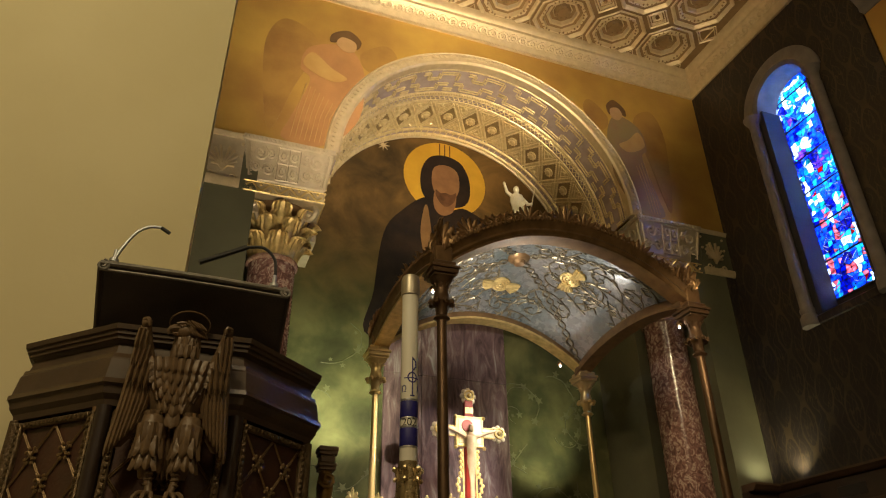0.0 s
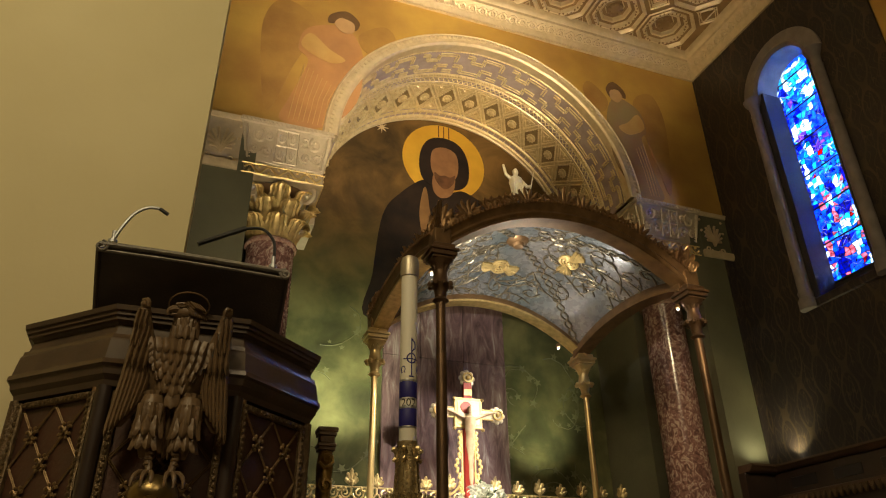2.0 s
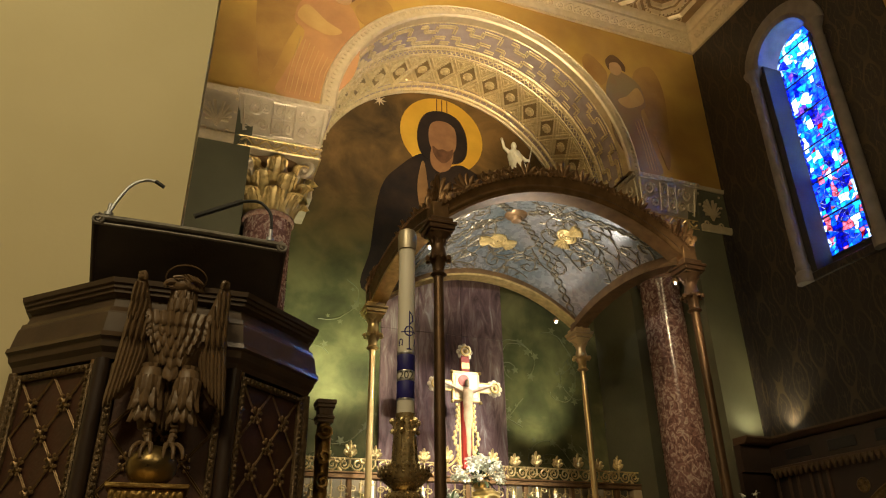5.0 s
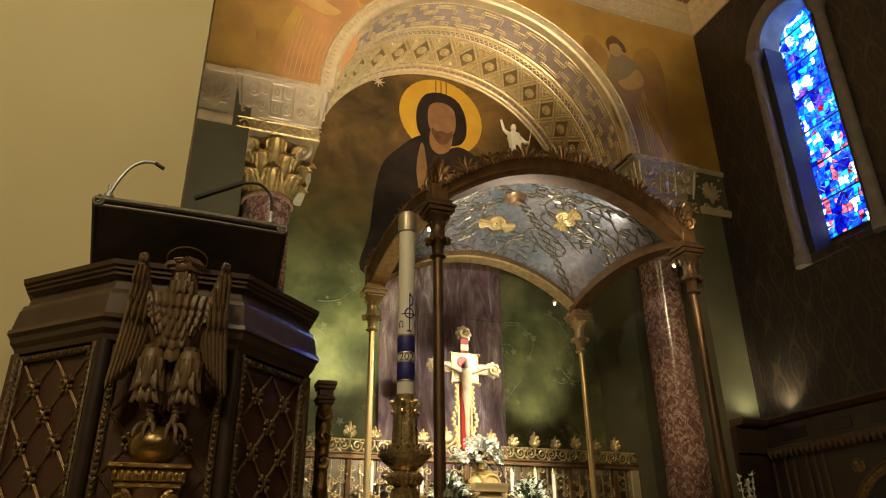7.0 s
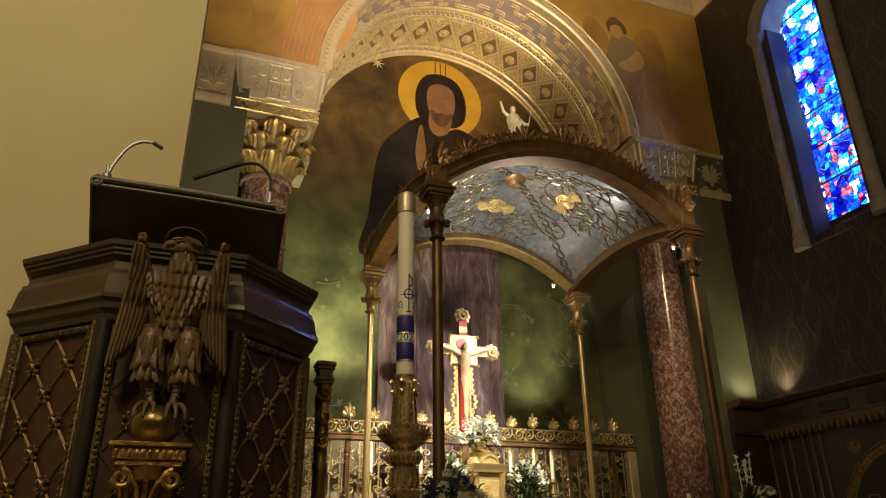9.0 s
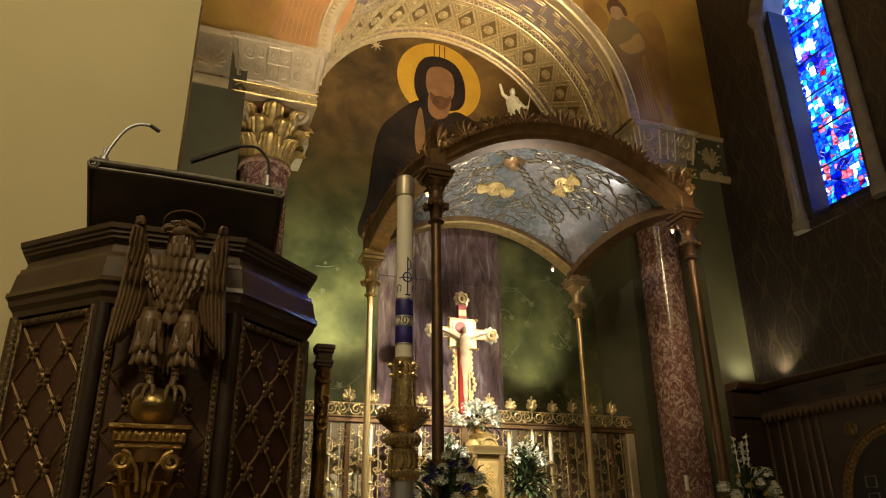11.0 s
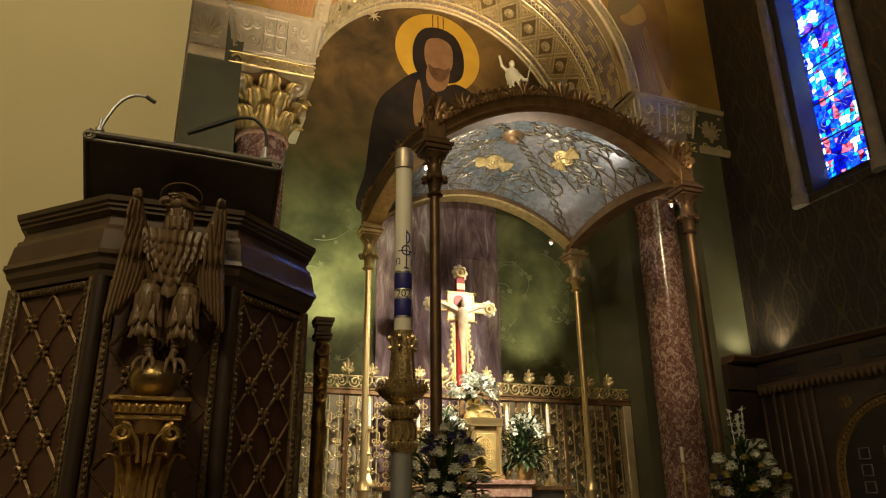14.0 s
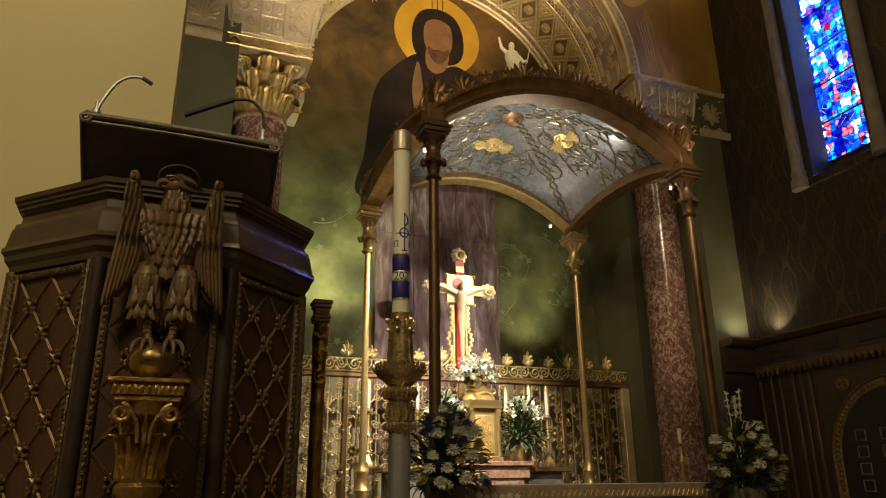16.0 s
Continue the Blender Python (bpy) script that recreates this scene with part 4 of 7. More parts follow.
part("beard", blob(bmesh.new(), [(-0.175, -0.26), (-0.09, -0.31), (0.0, -0.29), (0.09, -0.31), (0.175, -0.26), (0.14, -0.43), (0.0, -0.55), (-0.14, -0.43)], HX, HZ, BACK - 0.033), BEARD, icon)
bm = bmesh.new()
for s in (-0.09, 0.09, 0.0):
    box(bm, HX + s - 0.008, HX + s + 0.008, BACK - 0.011, BACK - 0.008, HZ + 0.47, HZ + 0.70)
part("halo_lines", bm, BEARD, icon)
star = thing("star_ornament", "small gilt eight-pointed star on the niche wall", "star")
bm = bmesh.new()
plate(bm, [((0.11 if i % 2 == 0 else 0.03) * math.cos(math.pi * i / 8), (0.11 if i % 2 == 0 else 0.03) * math.sin(math.pi * i / 8)) for i in range(16)], 0.008, Matrix.Translation((2.325, BACK - 0.002, EYE + 7.11)))
part("star_rays", bm, GOLD_PALE, star)

for sx, base, gown, lab in ((1, 1.20, GOWN, "faded painted angel in rose gown on gold ground"), (-1, 5.62, GOWN_GREEN, "faded painted angel in green gown on dark ground")):
    an = thing("mural_angel", lab, "mural", "angels beside the arch")
    Z = EYE + 5.4
    w = 0.80 if sx < 0 else 1.0
    def A(pts):
        return [(p[0] * sx * w, p[1]) for p in pts]
    part("wing", blob(bmesh.new(), A([(-0.30, 1.75), (-0.75, 2.05), (-0.98, 1.6), (-0.92, 0.7), (-0.78, 0.15), (-0.55, 0.9)]), base, Z, WY - 0.003), WINGPAINT, an)
    part("wing", blob(bmesh.new(), A([(0.28, 1.72), (0.62, 2.0), (0.80, 1.85), (0.72, 1.62), (0.42, 1.45)]), base, Z, WY - 0.003), WINGPAINT, an)
    part("gown", blob(bmesh.new(), A([(-0.05, 1.80), (-0.42, 1.62), (-0.50, 1.25), (-0.36, 1.05), (-0.55, 0.4), (-0.62, 0.05), (-0.12, 0.05), (0.30, 0.55), (0.36, 1.3), (0.20, 1.72)]), base, Z, WY - 0.008), gown, an)
    part("sleeve", blob(bmesh.new(), A([(-0.36, 1.55), (-0.46, 1.30), (-0.10, 1.12), (0.12, 1.22), (-0.1, 1.35)]), base, Z, WY - 0.013), mat("pale_rose_paint", (0.56, 0.36, 0.13), 0.45, 0.2, (0.46, 0.27, 0.09), 4, 0.8, 0.05, 40), an)
    part("hair", blob(bmesh.new(), A([(0.10, 2.10), (-0.12, 1.98), (-0.14, 1.82), (0.05, 1.86), (0.22, 1.78), (0.28, 1.95)]), base, Z, WY - 0.013), TUNIC, an)
    part("head", blob(bmesh.new(), A([(0.02, 1.95), (-0.06, 1.82), (0.06, 1.70), (0.20, 1.74), (0.20, 1.90)]), base, Z, WY - 0.018), mat("pale_umber_paint", (0.50, 0.31, 0.15), 0.5, 0, (0.40, 0.24, 0.11), 6, 0.8, 0.05, 40), an)
    bm = bmesh.new()
    for k in range(9 if sx > 0 else 4):
        x = (-0.50 + 0.06 * k) * sx * w
        tube(bm, [(base + x + 0.10 * sx, WY - 0.009, Z + 1.0 - 0.04 * k), (base + x + 0.02 * sx, WY - 0.009, Z + 0.5), (base + x - 0.03 * sx, WY - 0.009, Z + 0.08)], 0.008, 4)
    part("gown_folds", bm, bpy.data.materials["pale_rose_paint"], an)

# added tan panel: its colour carries the warm lamplight behind the grille
solid("dado", box(bmesh.new(), 0.97, 5.85, BACK - 0.02, BACK - 0.002, 0.46, EYE + 1.30), mat("lamplit_tan", (0.30, 0.25, 0.16), 0.6, 0, (0.22, 0.18, 0.11), 3, 0.8, 0.08, 40), "tan panel standing in for warm lamplight on the wall behind the screen", "dado", kind="structure")
# plum hanging behind the cross and gilt vines on the green wall
hang = thing("wall_hanging", "weathered plum painted panel behind the crucifix", "panel")
for k, (x0, x1, z0, z1) in enumerate(((2.45, 2.98, 0.2, 3.28), (2.984, 3.62, 0.2, 3.28), (3.624, 4.26, 0.2, 3.28), (2.45, 2.98, 3.284, 4.3), (2.984, 3.62, 3.284, 4.3), (3.624, 4.26, 3.284, 4.3))):
    part("panel", box(bmesh.new(), x0, x1, BACK - 0.05, BACK - 0.004, EYE + z0, EYE + z1, 0.004), PURPLE, hang)
rnd = random.Random(5)
VINE = mat("olive_gilt_vine", (0.135, 0.135, 0.062), 0.6, 0.0, (0.075, 0.078, 0.036), 8, 0.8, 0.05, 40)
for x0, x1, zlo, zhi, cnt in ((4.32, 5.4, 0.9, 3.2, 16), (1.0, 2.4, 0.7, 3.4, 11)):
    t = thing("painted_vine", "gilt painted vine scrolls with leaves and stars", "vine", "vines on the niche wall")
    for k in range(cnt):
        bm = bmesh.new()
        x, z = rnd.uniform(x0, x1), EYE + rnd.uniform(zlo, zhi)
        a = rnd.uniform(0, 6.3)
        pts = []
        for i in range(22):
            pts.append((min(x1 + 0.25, max(x0 - 0.1, x)), BACK - 0.004, z))
            x += 0.05 * math.cos(a)
            z += 0.05 * math.sin(a)
            a += rnd.uniform(-0.1, 0.45)
        tube(bm, pts, 0.007, 4)
        for i in range(2, 22, 4):
            p, s = pts[i], rnd.uniform(0.03, 0.07)
            b0 = rnd.uniform(0, 6.3)
            plate(bm, [(s * (1 if j % 2 else 0.45) * math.cos(b0 + j * math.pi / 5), s * (1 if j % 2 else 0.45) * math.sin(b0 + j * math.pi / 5)) for j in range(10)], rnd.uniform(0.003, 0.009), Matrix.Translation((p[0] + 0.06 * math.cos(b0), BACK - 0.003, p[2] + 0.06 * math.sin(b0))))
        part("vine_spray", bm, VINE, t)

# ---- stained glass window ----
win = thing("window_1", "tall round-headed stained glass window, mostly vivid blue", "window", kind="structure")
GX = RX + 0.34
gy, gw, gz0, gz1 = 5.50, 0.36, EYE + 3.80, EYE + 6.93
part("surround", sweep(bmesh.new(), [((RX, WINY + math.cos(math.pi * i / 24) * 0.56, WZ1 + 0.56 * math.sin(math.pi * i / 24)), (0, math.cos(math.pi * i / 24), math.sin(math.pi * i / 24)), (-1, 0, 0)) for i in range(25)], [(-0.12, -0.33), (-0.12, 0.03), (-0.06, 0.06), (0.0, 0.03), (0.10, 0.05), (0.14, 0.03), (0.14, -0.02)]), COLONNETTE, win, "grey stone arch moulding")
for s in (-1, 1):
    y = WINY + s * 0.56
    bm = bmesh.new()
    lathe(bm, [(0.11, WZ0 - 0.12), (0.11, WZ0), (0.085, WZ0 + 0.04), (0.095, WZ0 + 0.10), (0.078, WZ0 + 0.14), (0.072, WZ1 - 0.30), (0.075, WZ1 - 0.27), (0.065, WZ1 - 0.24), (0.075, WZ1 - 0.12), (0.12, WZ1 - 0.04), (0.13, WZ1)], 16, (RX - 0.03, y, 0))
    part("colonnette", bm, COLONNETTE, win)
# jambs and margins use the darkened plaster, so they stay dim beside the glass
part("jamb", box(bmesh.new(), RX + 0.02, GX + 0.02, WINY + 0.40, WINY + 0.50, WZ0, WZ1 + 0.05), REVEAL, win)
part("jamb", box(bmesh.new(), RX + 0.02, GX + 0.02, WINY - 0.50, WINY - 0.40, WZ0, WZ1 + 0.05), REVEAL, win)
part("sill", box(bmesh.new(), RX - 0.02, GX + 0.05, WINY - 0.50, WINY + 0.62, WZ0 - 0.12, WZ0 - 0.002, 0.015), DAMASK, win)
part("inner_margin", sweep(bmesh.new(), [((GX + 0.01, gy + math.cos(math.pi * i / 24) * gw, gz1 + gw * math.sin(math.pi * i / 24)), (0, math.cos(math.pi * i / 24), math.sin(math.pi * i / 24)), (-1, 0, 0)) for i in range(25)], [(0.0, 0.0), (0.40, 0.0), (0.40, 0.02), (0.0, 0.02)]), REVEAL, win, "plaster margin darkened against the blue light of the panes")
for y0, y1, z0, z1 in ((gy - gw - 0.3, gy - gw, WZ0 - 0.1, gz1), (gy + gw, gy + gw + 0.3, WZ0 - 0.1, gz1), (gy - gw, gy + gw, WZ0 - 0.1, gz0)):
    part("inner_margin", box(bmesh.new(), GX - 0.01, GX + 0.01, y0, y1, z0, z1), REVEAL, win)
# irregular panes: a jittered grid with dark cames between
rnd = random.Random(11)
NC, NR = 10, 60
zt_ = gz1 + gw
G = {}
for r in range(NR + 1):
    z = gz0 + (zt_ - gz0) * r / NR
    half = gw if z <= gz1 else math.sqrt(max(0.0004, gw * gw - (z - gz1) ** 2))
    for c in range(NC + 1):
        jx = 0 if c in (0, NC) else rnd.uniform(-0.022, 0.022)
        jz = 0 if r in (0, NR) or r % 9 == 0 else rnd.uniform(-0.022, 0.022)
        G[r, c] = Vector((0, gy - half + 2 * half * c / NC + jx * half / gw, z + jz))
NAMES = list(PANES)
upper = bmesh.new()
for r in range(NR):
    for c in range(NC):
        q = [G[r, c], G[r, c + 1], G[r + 1, c + 1], G[r + 1, c]]
        m = sum(q, Vector()) / 4
        if (q[1] - q[0]).length + (q[2] - q[3]).length < 0.02:
            continue
        way = rnd.random()
        cut = [q] if way < 0.45 else [[q[0], q[1], q[2]], [q[0], q[2], q[3]]] if way < 0.72 else [[q[0], q[1], q[3]], [q[1], q[2], q[3]]]
        for shard in cut:
            m = sum(shard, Vector()) / len(shard)
            shard = [m + (p - m) * (0.88 if len(shard) == 4 else 0.82) for p in shard]
            single = r < 19
            bm = bmesh.new() if single else upper
            a = [bm.verts.new((GX, p.y, p.z)) for p in shard]
            b = [bm.verts.new((GX + 0.006, p.y, p.z)) for p in shard]
            k = len(shard)
            fs = [bm.faces.new(a), bm.faces.new(b[::-1])] + [bm.faces.new((a[i], a[(i + 1) % k], b[(i + 1) % k], b[i])) for i in range(k)]
            u, v = (c + 0.5) / NC, r / NR
            f = noise.noise(Vector((m.y * 7.0, m.z * 4.2, 3.1))) + rnd.uniform(-0.10, 0.10)
            g = noise.noise(Vector((m.y * 5.0, m.z * 3.0, 9.7))) + rnd.uniform(-0.12, 0.12)
            edge = abs(u - 0.5) > 0.40
            star_top = 0.84 < v < 0.95 and abs(u - 0.5) < 0.30
            if edge:
                nm = "navy" if rnd.random() < 0.5 else "blue" if rnd.random() < 0.75 else "white"
            elif star_top or f > 0.20:
                nm = "white" if g > -0.28 else "cyan"
            elif f > 0.06:
                nm = "cyan" if g > -0.05 else "green" if v > 0.35 else "rose"
            elif g > 0.38:
                nm = "violet" if v > 0.5 else "rose" if rnd.random() < 0.6 else "red"
            elif f < -0.22:
                nm = "navy"
            else:
                nm = "blue" if rnd.random() < 0.85 else "cyan"
            if single:
                part("pane", bm, PANES[nm], win, smooth=False)
            else:
                for face in fs:
                    face.material_index = NAMES.index(nm)
tagged(part("upper_panes", upper, [PANES[k] for k in NAMES], win, smooth=False), kind="stuff")
txt = bpy.data.curves.new("word", "FONT")
txt.body, txt.size, txt.align_x = "WORD", 0.13, "CENTER"
tmp = new("word_curve", txt)
me = bpy.data.meshes.new_from_object(tmp.evaluated_get(bpy.context.evaluated_depsgraph_get()))
bpy.data.objects.remove(tmp)
me.materials.clear()
me.materials.append(PANES["white"])
part("lettering", me, None, win).matrix_world = pose(GX - 0.012, gy - 0.16, gz0 + 1.36, 90, 0, -90)
bm = bmesh.new()
pts = [(gy - gw - 0.03, gz0 - 0.03), (gy + gw + 0.03, gz0 - 0.03)] + [(gy + (gw + 0.03) * math.cos(math.pi * i / 16), gz1 + (gw + 0.03) * math.sin(math.pi * i / 16)) for i in range(17)]
tube(bm, [(GX, y, z) for y, z in pts], 0.03, 6, closed=True)
part("window_frame", bm, BLACK, win)
for r in range(9, NR, 9):
    z = gz0 + (zt_ - gz0) * r / NR
    part("saddle_bar", box(bmesh.new(), GX - 0.012, GX - 0.002, gy - gw, gy + gw, z - 0.011, z + 0.011), BLACK, win)
# lead cames closing the gaps between the panes
bm = bmesh.new()
for r in range(NR + 1):
    for c in range(NC + 1):
        if c < NC:
            tube(bm, [G[r, c] + Vector((GX + 0.003, 0, 0)), G[r, c + 1] + Vector((GX + 0.003, 0, 0))], 0.0048, 4)
        if r < NR:
            tube(bm, [G[r, c] + Vector((GX + 0.003, 0, 0)), G[r + 1, c] + Vector((GX + 0.003, 0, 0))], 0.0048, 4)
tagged(part("lead_cames", bm, BLACK, win), kind="stuff")
# springers that carry the impost line back along the niche
for nm, x0, x1 in (("springer_1", 0.96, 1.26), ("springer_2", 5.56, 5.86)):
    bm = bmesh.new()
    box(bm, x0, x1, 8.07, BACK - 0.03, SPRING - 0.50, SPRING - 0.004)
    box(bm, x0 - 0.0, x1 + 0.0, 8.072, BACK - 0.032, SPRING - 0.70, SPRING - 0.50, 0.01)
    solid(nm, bm, IMPOST, "silvered impost course along the niche wall", "impost", kind="structure")

# ---- canopy over the altar ----
BX0, BX1, BY0, BY1, BZ = 2.02, 4.80, 5.40, 7.61, EYE + 3.06
can = thing("altar_canopy", "bronze and brass altar canopy with silvered blue vault on four posts", "canopy", at=(0, 0, 0))
part("plinth", box(bmesh.new(), BX0 - 0.25, BX1 + 0.25, BY0 - 0.2, 8.3, 0.45, 0.75, 0.02), FLOORSTONE, can, "buff marble platform")
for x, y in ((BX0, BY0), (BX1, BY0), (BX0, BY1), (BX1, BY1)):
    rear = y == BY1
    bm = lathe(bmesh.new(), [(0.13, 0.75), (0.13, 0.80), (0.09, 0.84), (0.06, 0.95), (0.085, 1.0), (0.06, 1.05), (0.06, 1.30), (0.09, 1.34), (0.06, 1.38), (0.055, 1.50), (0.075, 1.53), (0.06, 1.57), (0.055, 1.62)], 16)
    # rear posts bright brass, front posts darkened in colour because they are unlit
    post = part("post", bm, BRASS if rear else UNLIT_POST, can, "slender brass post" if rear else "slender bronze post, coloured dark for its unlit place")
    post.location = (x, y, 0)
    part("shaft", lathe(bmesh.new(), [(0.040 if rear else 0.050, 1.62), (0.034 if rear else 0.044, BZ - 0.55), (0.034 if rear else 0.044, BZ - 0.50)], 14), BRASS if rear else UNLIT_POST, post)
    bm = lathe(bmesh.new(), [(0.05, BZ - 0.51), (0.075, BZ - 0.49), (0.05, BZ - 0.46), (0.06, BZ - 0.38), (0.10, BZ - 0.34), (0.075, BZ - 0.30), (0.06, BZ - 0.22), (0.07, BZ - 0.16), (0.12, BZ - 0.10)], 16)
    for k in range(8):
        a = math.pi * k / 4
        ball(bm, (0.10 * math.cos(a), 0.10 * math.sin(a), BZ - 0.34), 0.028, 6)
        leaf(bm, pose(0, 0, BZ - 0.30, 0, 0, 45 * k) @ pose(0, -0.05, 0), 0.19, 0.06, 0.06, 4)
    part("capital", bm, BRASS if rear else UNLIT_POST, post)
    bm = bmesh.new()
    for z0, z1, w in ((-0.10, -0.075, 0.105), (-0.075, -0.03, 0.125), (-0.03, 0.0, 0.14), (0.0, 0.05, 0.11)):
        box(bm, -w, w, -w, w, BZ + z0, BZ + z1, 0.006)
    part("abacus", bm, BRASS if rear else UNLIT_POST, post)

RISE, RISE_SIDE = 0.56, 0.18


def arch_z(t, rise):
    return BZ + 0.04 + rise * (1 - abs(2 * t - 1) ** 2.1)


def side_path(k, n=30):
    """Points along one side's arch, with outward and upward directions."""
    ends = {"front": ((BX0, BY0), (BX1, BY0), (0, -1, 0)), "rear": ((BX1, BY1), (BX0, BY1), (0, 1, 0)), "left": ((BX0, BY1), (BX0, BY0), (-1, 0, 0)), "right": ((BX1, BY0), (BX1, BY1), (1, 0, 0))}[k]
    return [((ends[0][0] + (ends[1][0] - ends[0][0]) * i / n, ends[0][1] + (ends[1][1] - ends[0][1]) * i / n, arch_z(i / n, RISE if k in ("front", "rear") else RISE_SIDE)), ends[2], (0, 0, 1)) for i in range(n + 1)]


palm = bmesh.new()
for k in range(-3, 4):
    a = 0.40 * k
    leaf(palm, pose(0, 0, 0, 0, math.degrees(a), 0) @ pose(0, 0, 0.02), 0.19 - 0.012 * abs(k), 0.038, 0.03, 4, False)
for s in (-1, 1):
    tube(palm, spiral(s * 0.075, 0.03, 0.045, 0.01, 1.2, 0 if s < 0 else math.pi, 10, 0, -s), 0.012, 5)
ball(palm, (0, -0.01, 0.02), 0.03, 6)
palm = mesh_of("palmette", palm, BRONZE, True)
crest = bmesh.new()
tube(crest, spiral(0, 0.06, 0.065, 0.012, 1.4, -1.6, 14), 0.013, 5)
tube(crest, spiral(0.09, 0.05, 0.05, 0.01, 1.2, 2.6, 12, 0, -1), 0.012, 5)
for k in range(4):
    leaf(crest, pose(0.03 * k - 0.02, 0, 0.05, 0, -40 + 30 * k, 0), 0.10, 0.035, 0.025, 3, False)
crest = mesh_of("cresting_scroll", crest, BRONZE, True)
for k in ("front", "rear", "left", "right"):
    path = side_path(k)
    rise = RISE if k in ("front", "rear") else RISE_SIDE
    # lamplight put into colour: gilt edge on lit sides, bronze on the others
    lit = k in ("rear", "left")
    ar = part("arch_rim", sweep(bmesh.new(), path, [(-0.12, 0.0), (0.06, 0.0), (0.075, 0.03), (0.06, 0.06), (0.07, 0.10), (0.095, 0.135), (0.095, 0.16), (0.06, 0.17), (-0.06, 0.17), (-0.12, 0.05)]), BRONZE, can, "moulded bronze arch rim")
    part("inner_edge", sweep(bmesh.new(), path, [(-0.125, -0.03), (0.062, -0.03), (0.062, -0.004), (-0.125, -0.004)]), GOLD if lit else BRONZE, ar, "edge coloured gilt where the lamplight falls" if lit else "")
    bm = bmesh.new()
    L = 2.78 if k in ("front", "rear") else 2.21
    nb = int(L / 0.045)
    for i in range(nb):
        t = (i + 0.5) / nb
        p = Vector(path[0][0]).lerp(Vector(path[-1][0]), t)
        p.z = arch_z(t, rise) + 0.145
        ball(bm, p + Vector(path[0][1]) * 0.10, 0.016, 5)
    tagged(part("beading", bm, BRONZE, ar), kind="stuff")
    nc = int(L / 0.2)
    yaw = {"front": 0, "rear": 180, "left": -90, "right": 90}[k]
    for i in range(nc):
        t = (i + 0.5) / nc
        p = Vector(path[0][0]).lerp(Vector(path[-1][0]), t)
        slope = math.degrees(math.atan2(arch_z(min(1, t + 0.02), rise) - arch_z(max(0, t - 0.02), rise), 0.04 * L))
        big = i == nc // 2 or i in (0, nc - 1)
        c = part("palmette" if big or i % 3 == 1 else "cresting_scroll", palm if big or i % 3 == 1 else crest, None, ar)
        c.matrix_world = Matrix.Translation((p.x, p.y, arch_z(t, rise) + 0.165)) @ pose(0, 0, 0, 0, 0, yaw) @ pose(0, 0, 0, 0, -slope, 0) @ Matrix.Diagonal((1.15, 1.15, 1.35 if big else 1.1, 1))
for x, y in ((BX0, BY0), (BX1, BY0), (BX0, BY1), (BX1, BY1)):
    for r in (0, 90):
        c = part("corner_palmette", palm, None, can)
        c.matrix_world = pose(x, y, BZ + 0.22, 0, 0, r + 45) @ Matrix.Diagonal((1.1, 1.1, 2.0, 1))
    part("corner_block", box(bmesh.new(), x - 0.085, x + 0.085, y - 0.085, y + 0.085, BZ + 0.05, BZ + 0.22, 0.012), BRONZE, can)


def vault_z(x, y):
    u, v = (x - (BX0 + BX1) / 2) / ((BX1 - BX0) / 2), (y - (BY0 + BY1) / 2) / ((BY1 - BY0) / 2)
    f, g = 1 - abs(u) ** 2.1, 1 - abs(v) ** 2.1
    return BZ + 0.04 + RISE * f + RISE_SIDE * g + 0.17 * f * g


bm = bmesh.new()
n = 28
for layer, dz in ((0, 0.0), (1, 0.05)):
    g = [[bm.verts.new((BX0 + 0.05 + (BX1 - BX0 - 0.1) * i / n, BY0 + 0.05 + (BY1 - BY0 - 0.1) * j / n, vault_z(BX0 + 0.05 + (BX1 - BX0 - 0.1) * i / n, BY0 + 0.05 + (BY1 - BY0 - 0.1) * j / n) + dz)) for j in range(n + 1)] for i in range(n + 1)]
    for i in range(n):
        for j in range(n):
            bm.faces.new((g[i][j], g[i + 1][j], g[i + 1][j + 1], g[i][j + 1])).material_index = layer
vault = part("vault", bm, [DOME, BRONZE], can, "silvered blue enamelled vault")


def on_vault(x, y, d=0.012):
    return Vector((x, y, vault_z(x, y) - d))


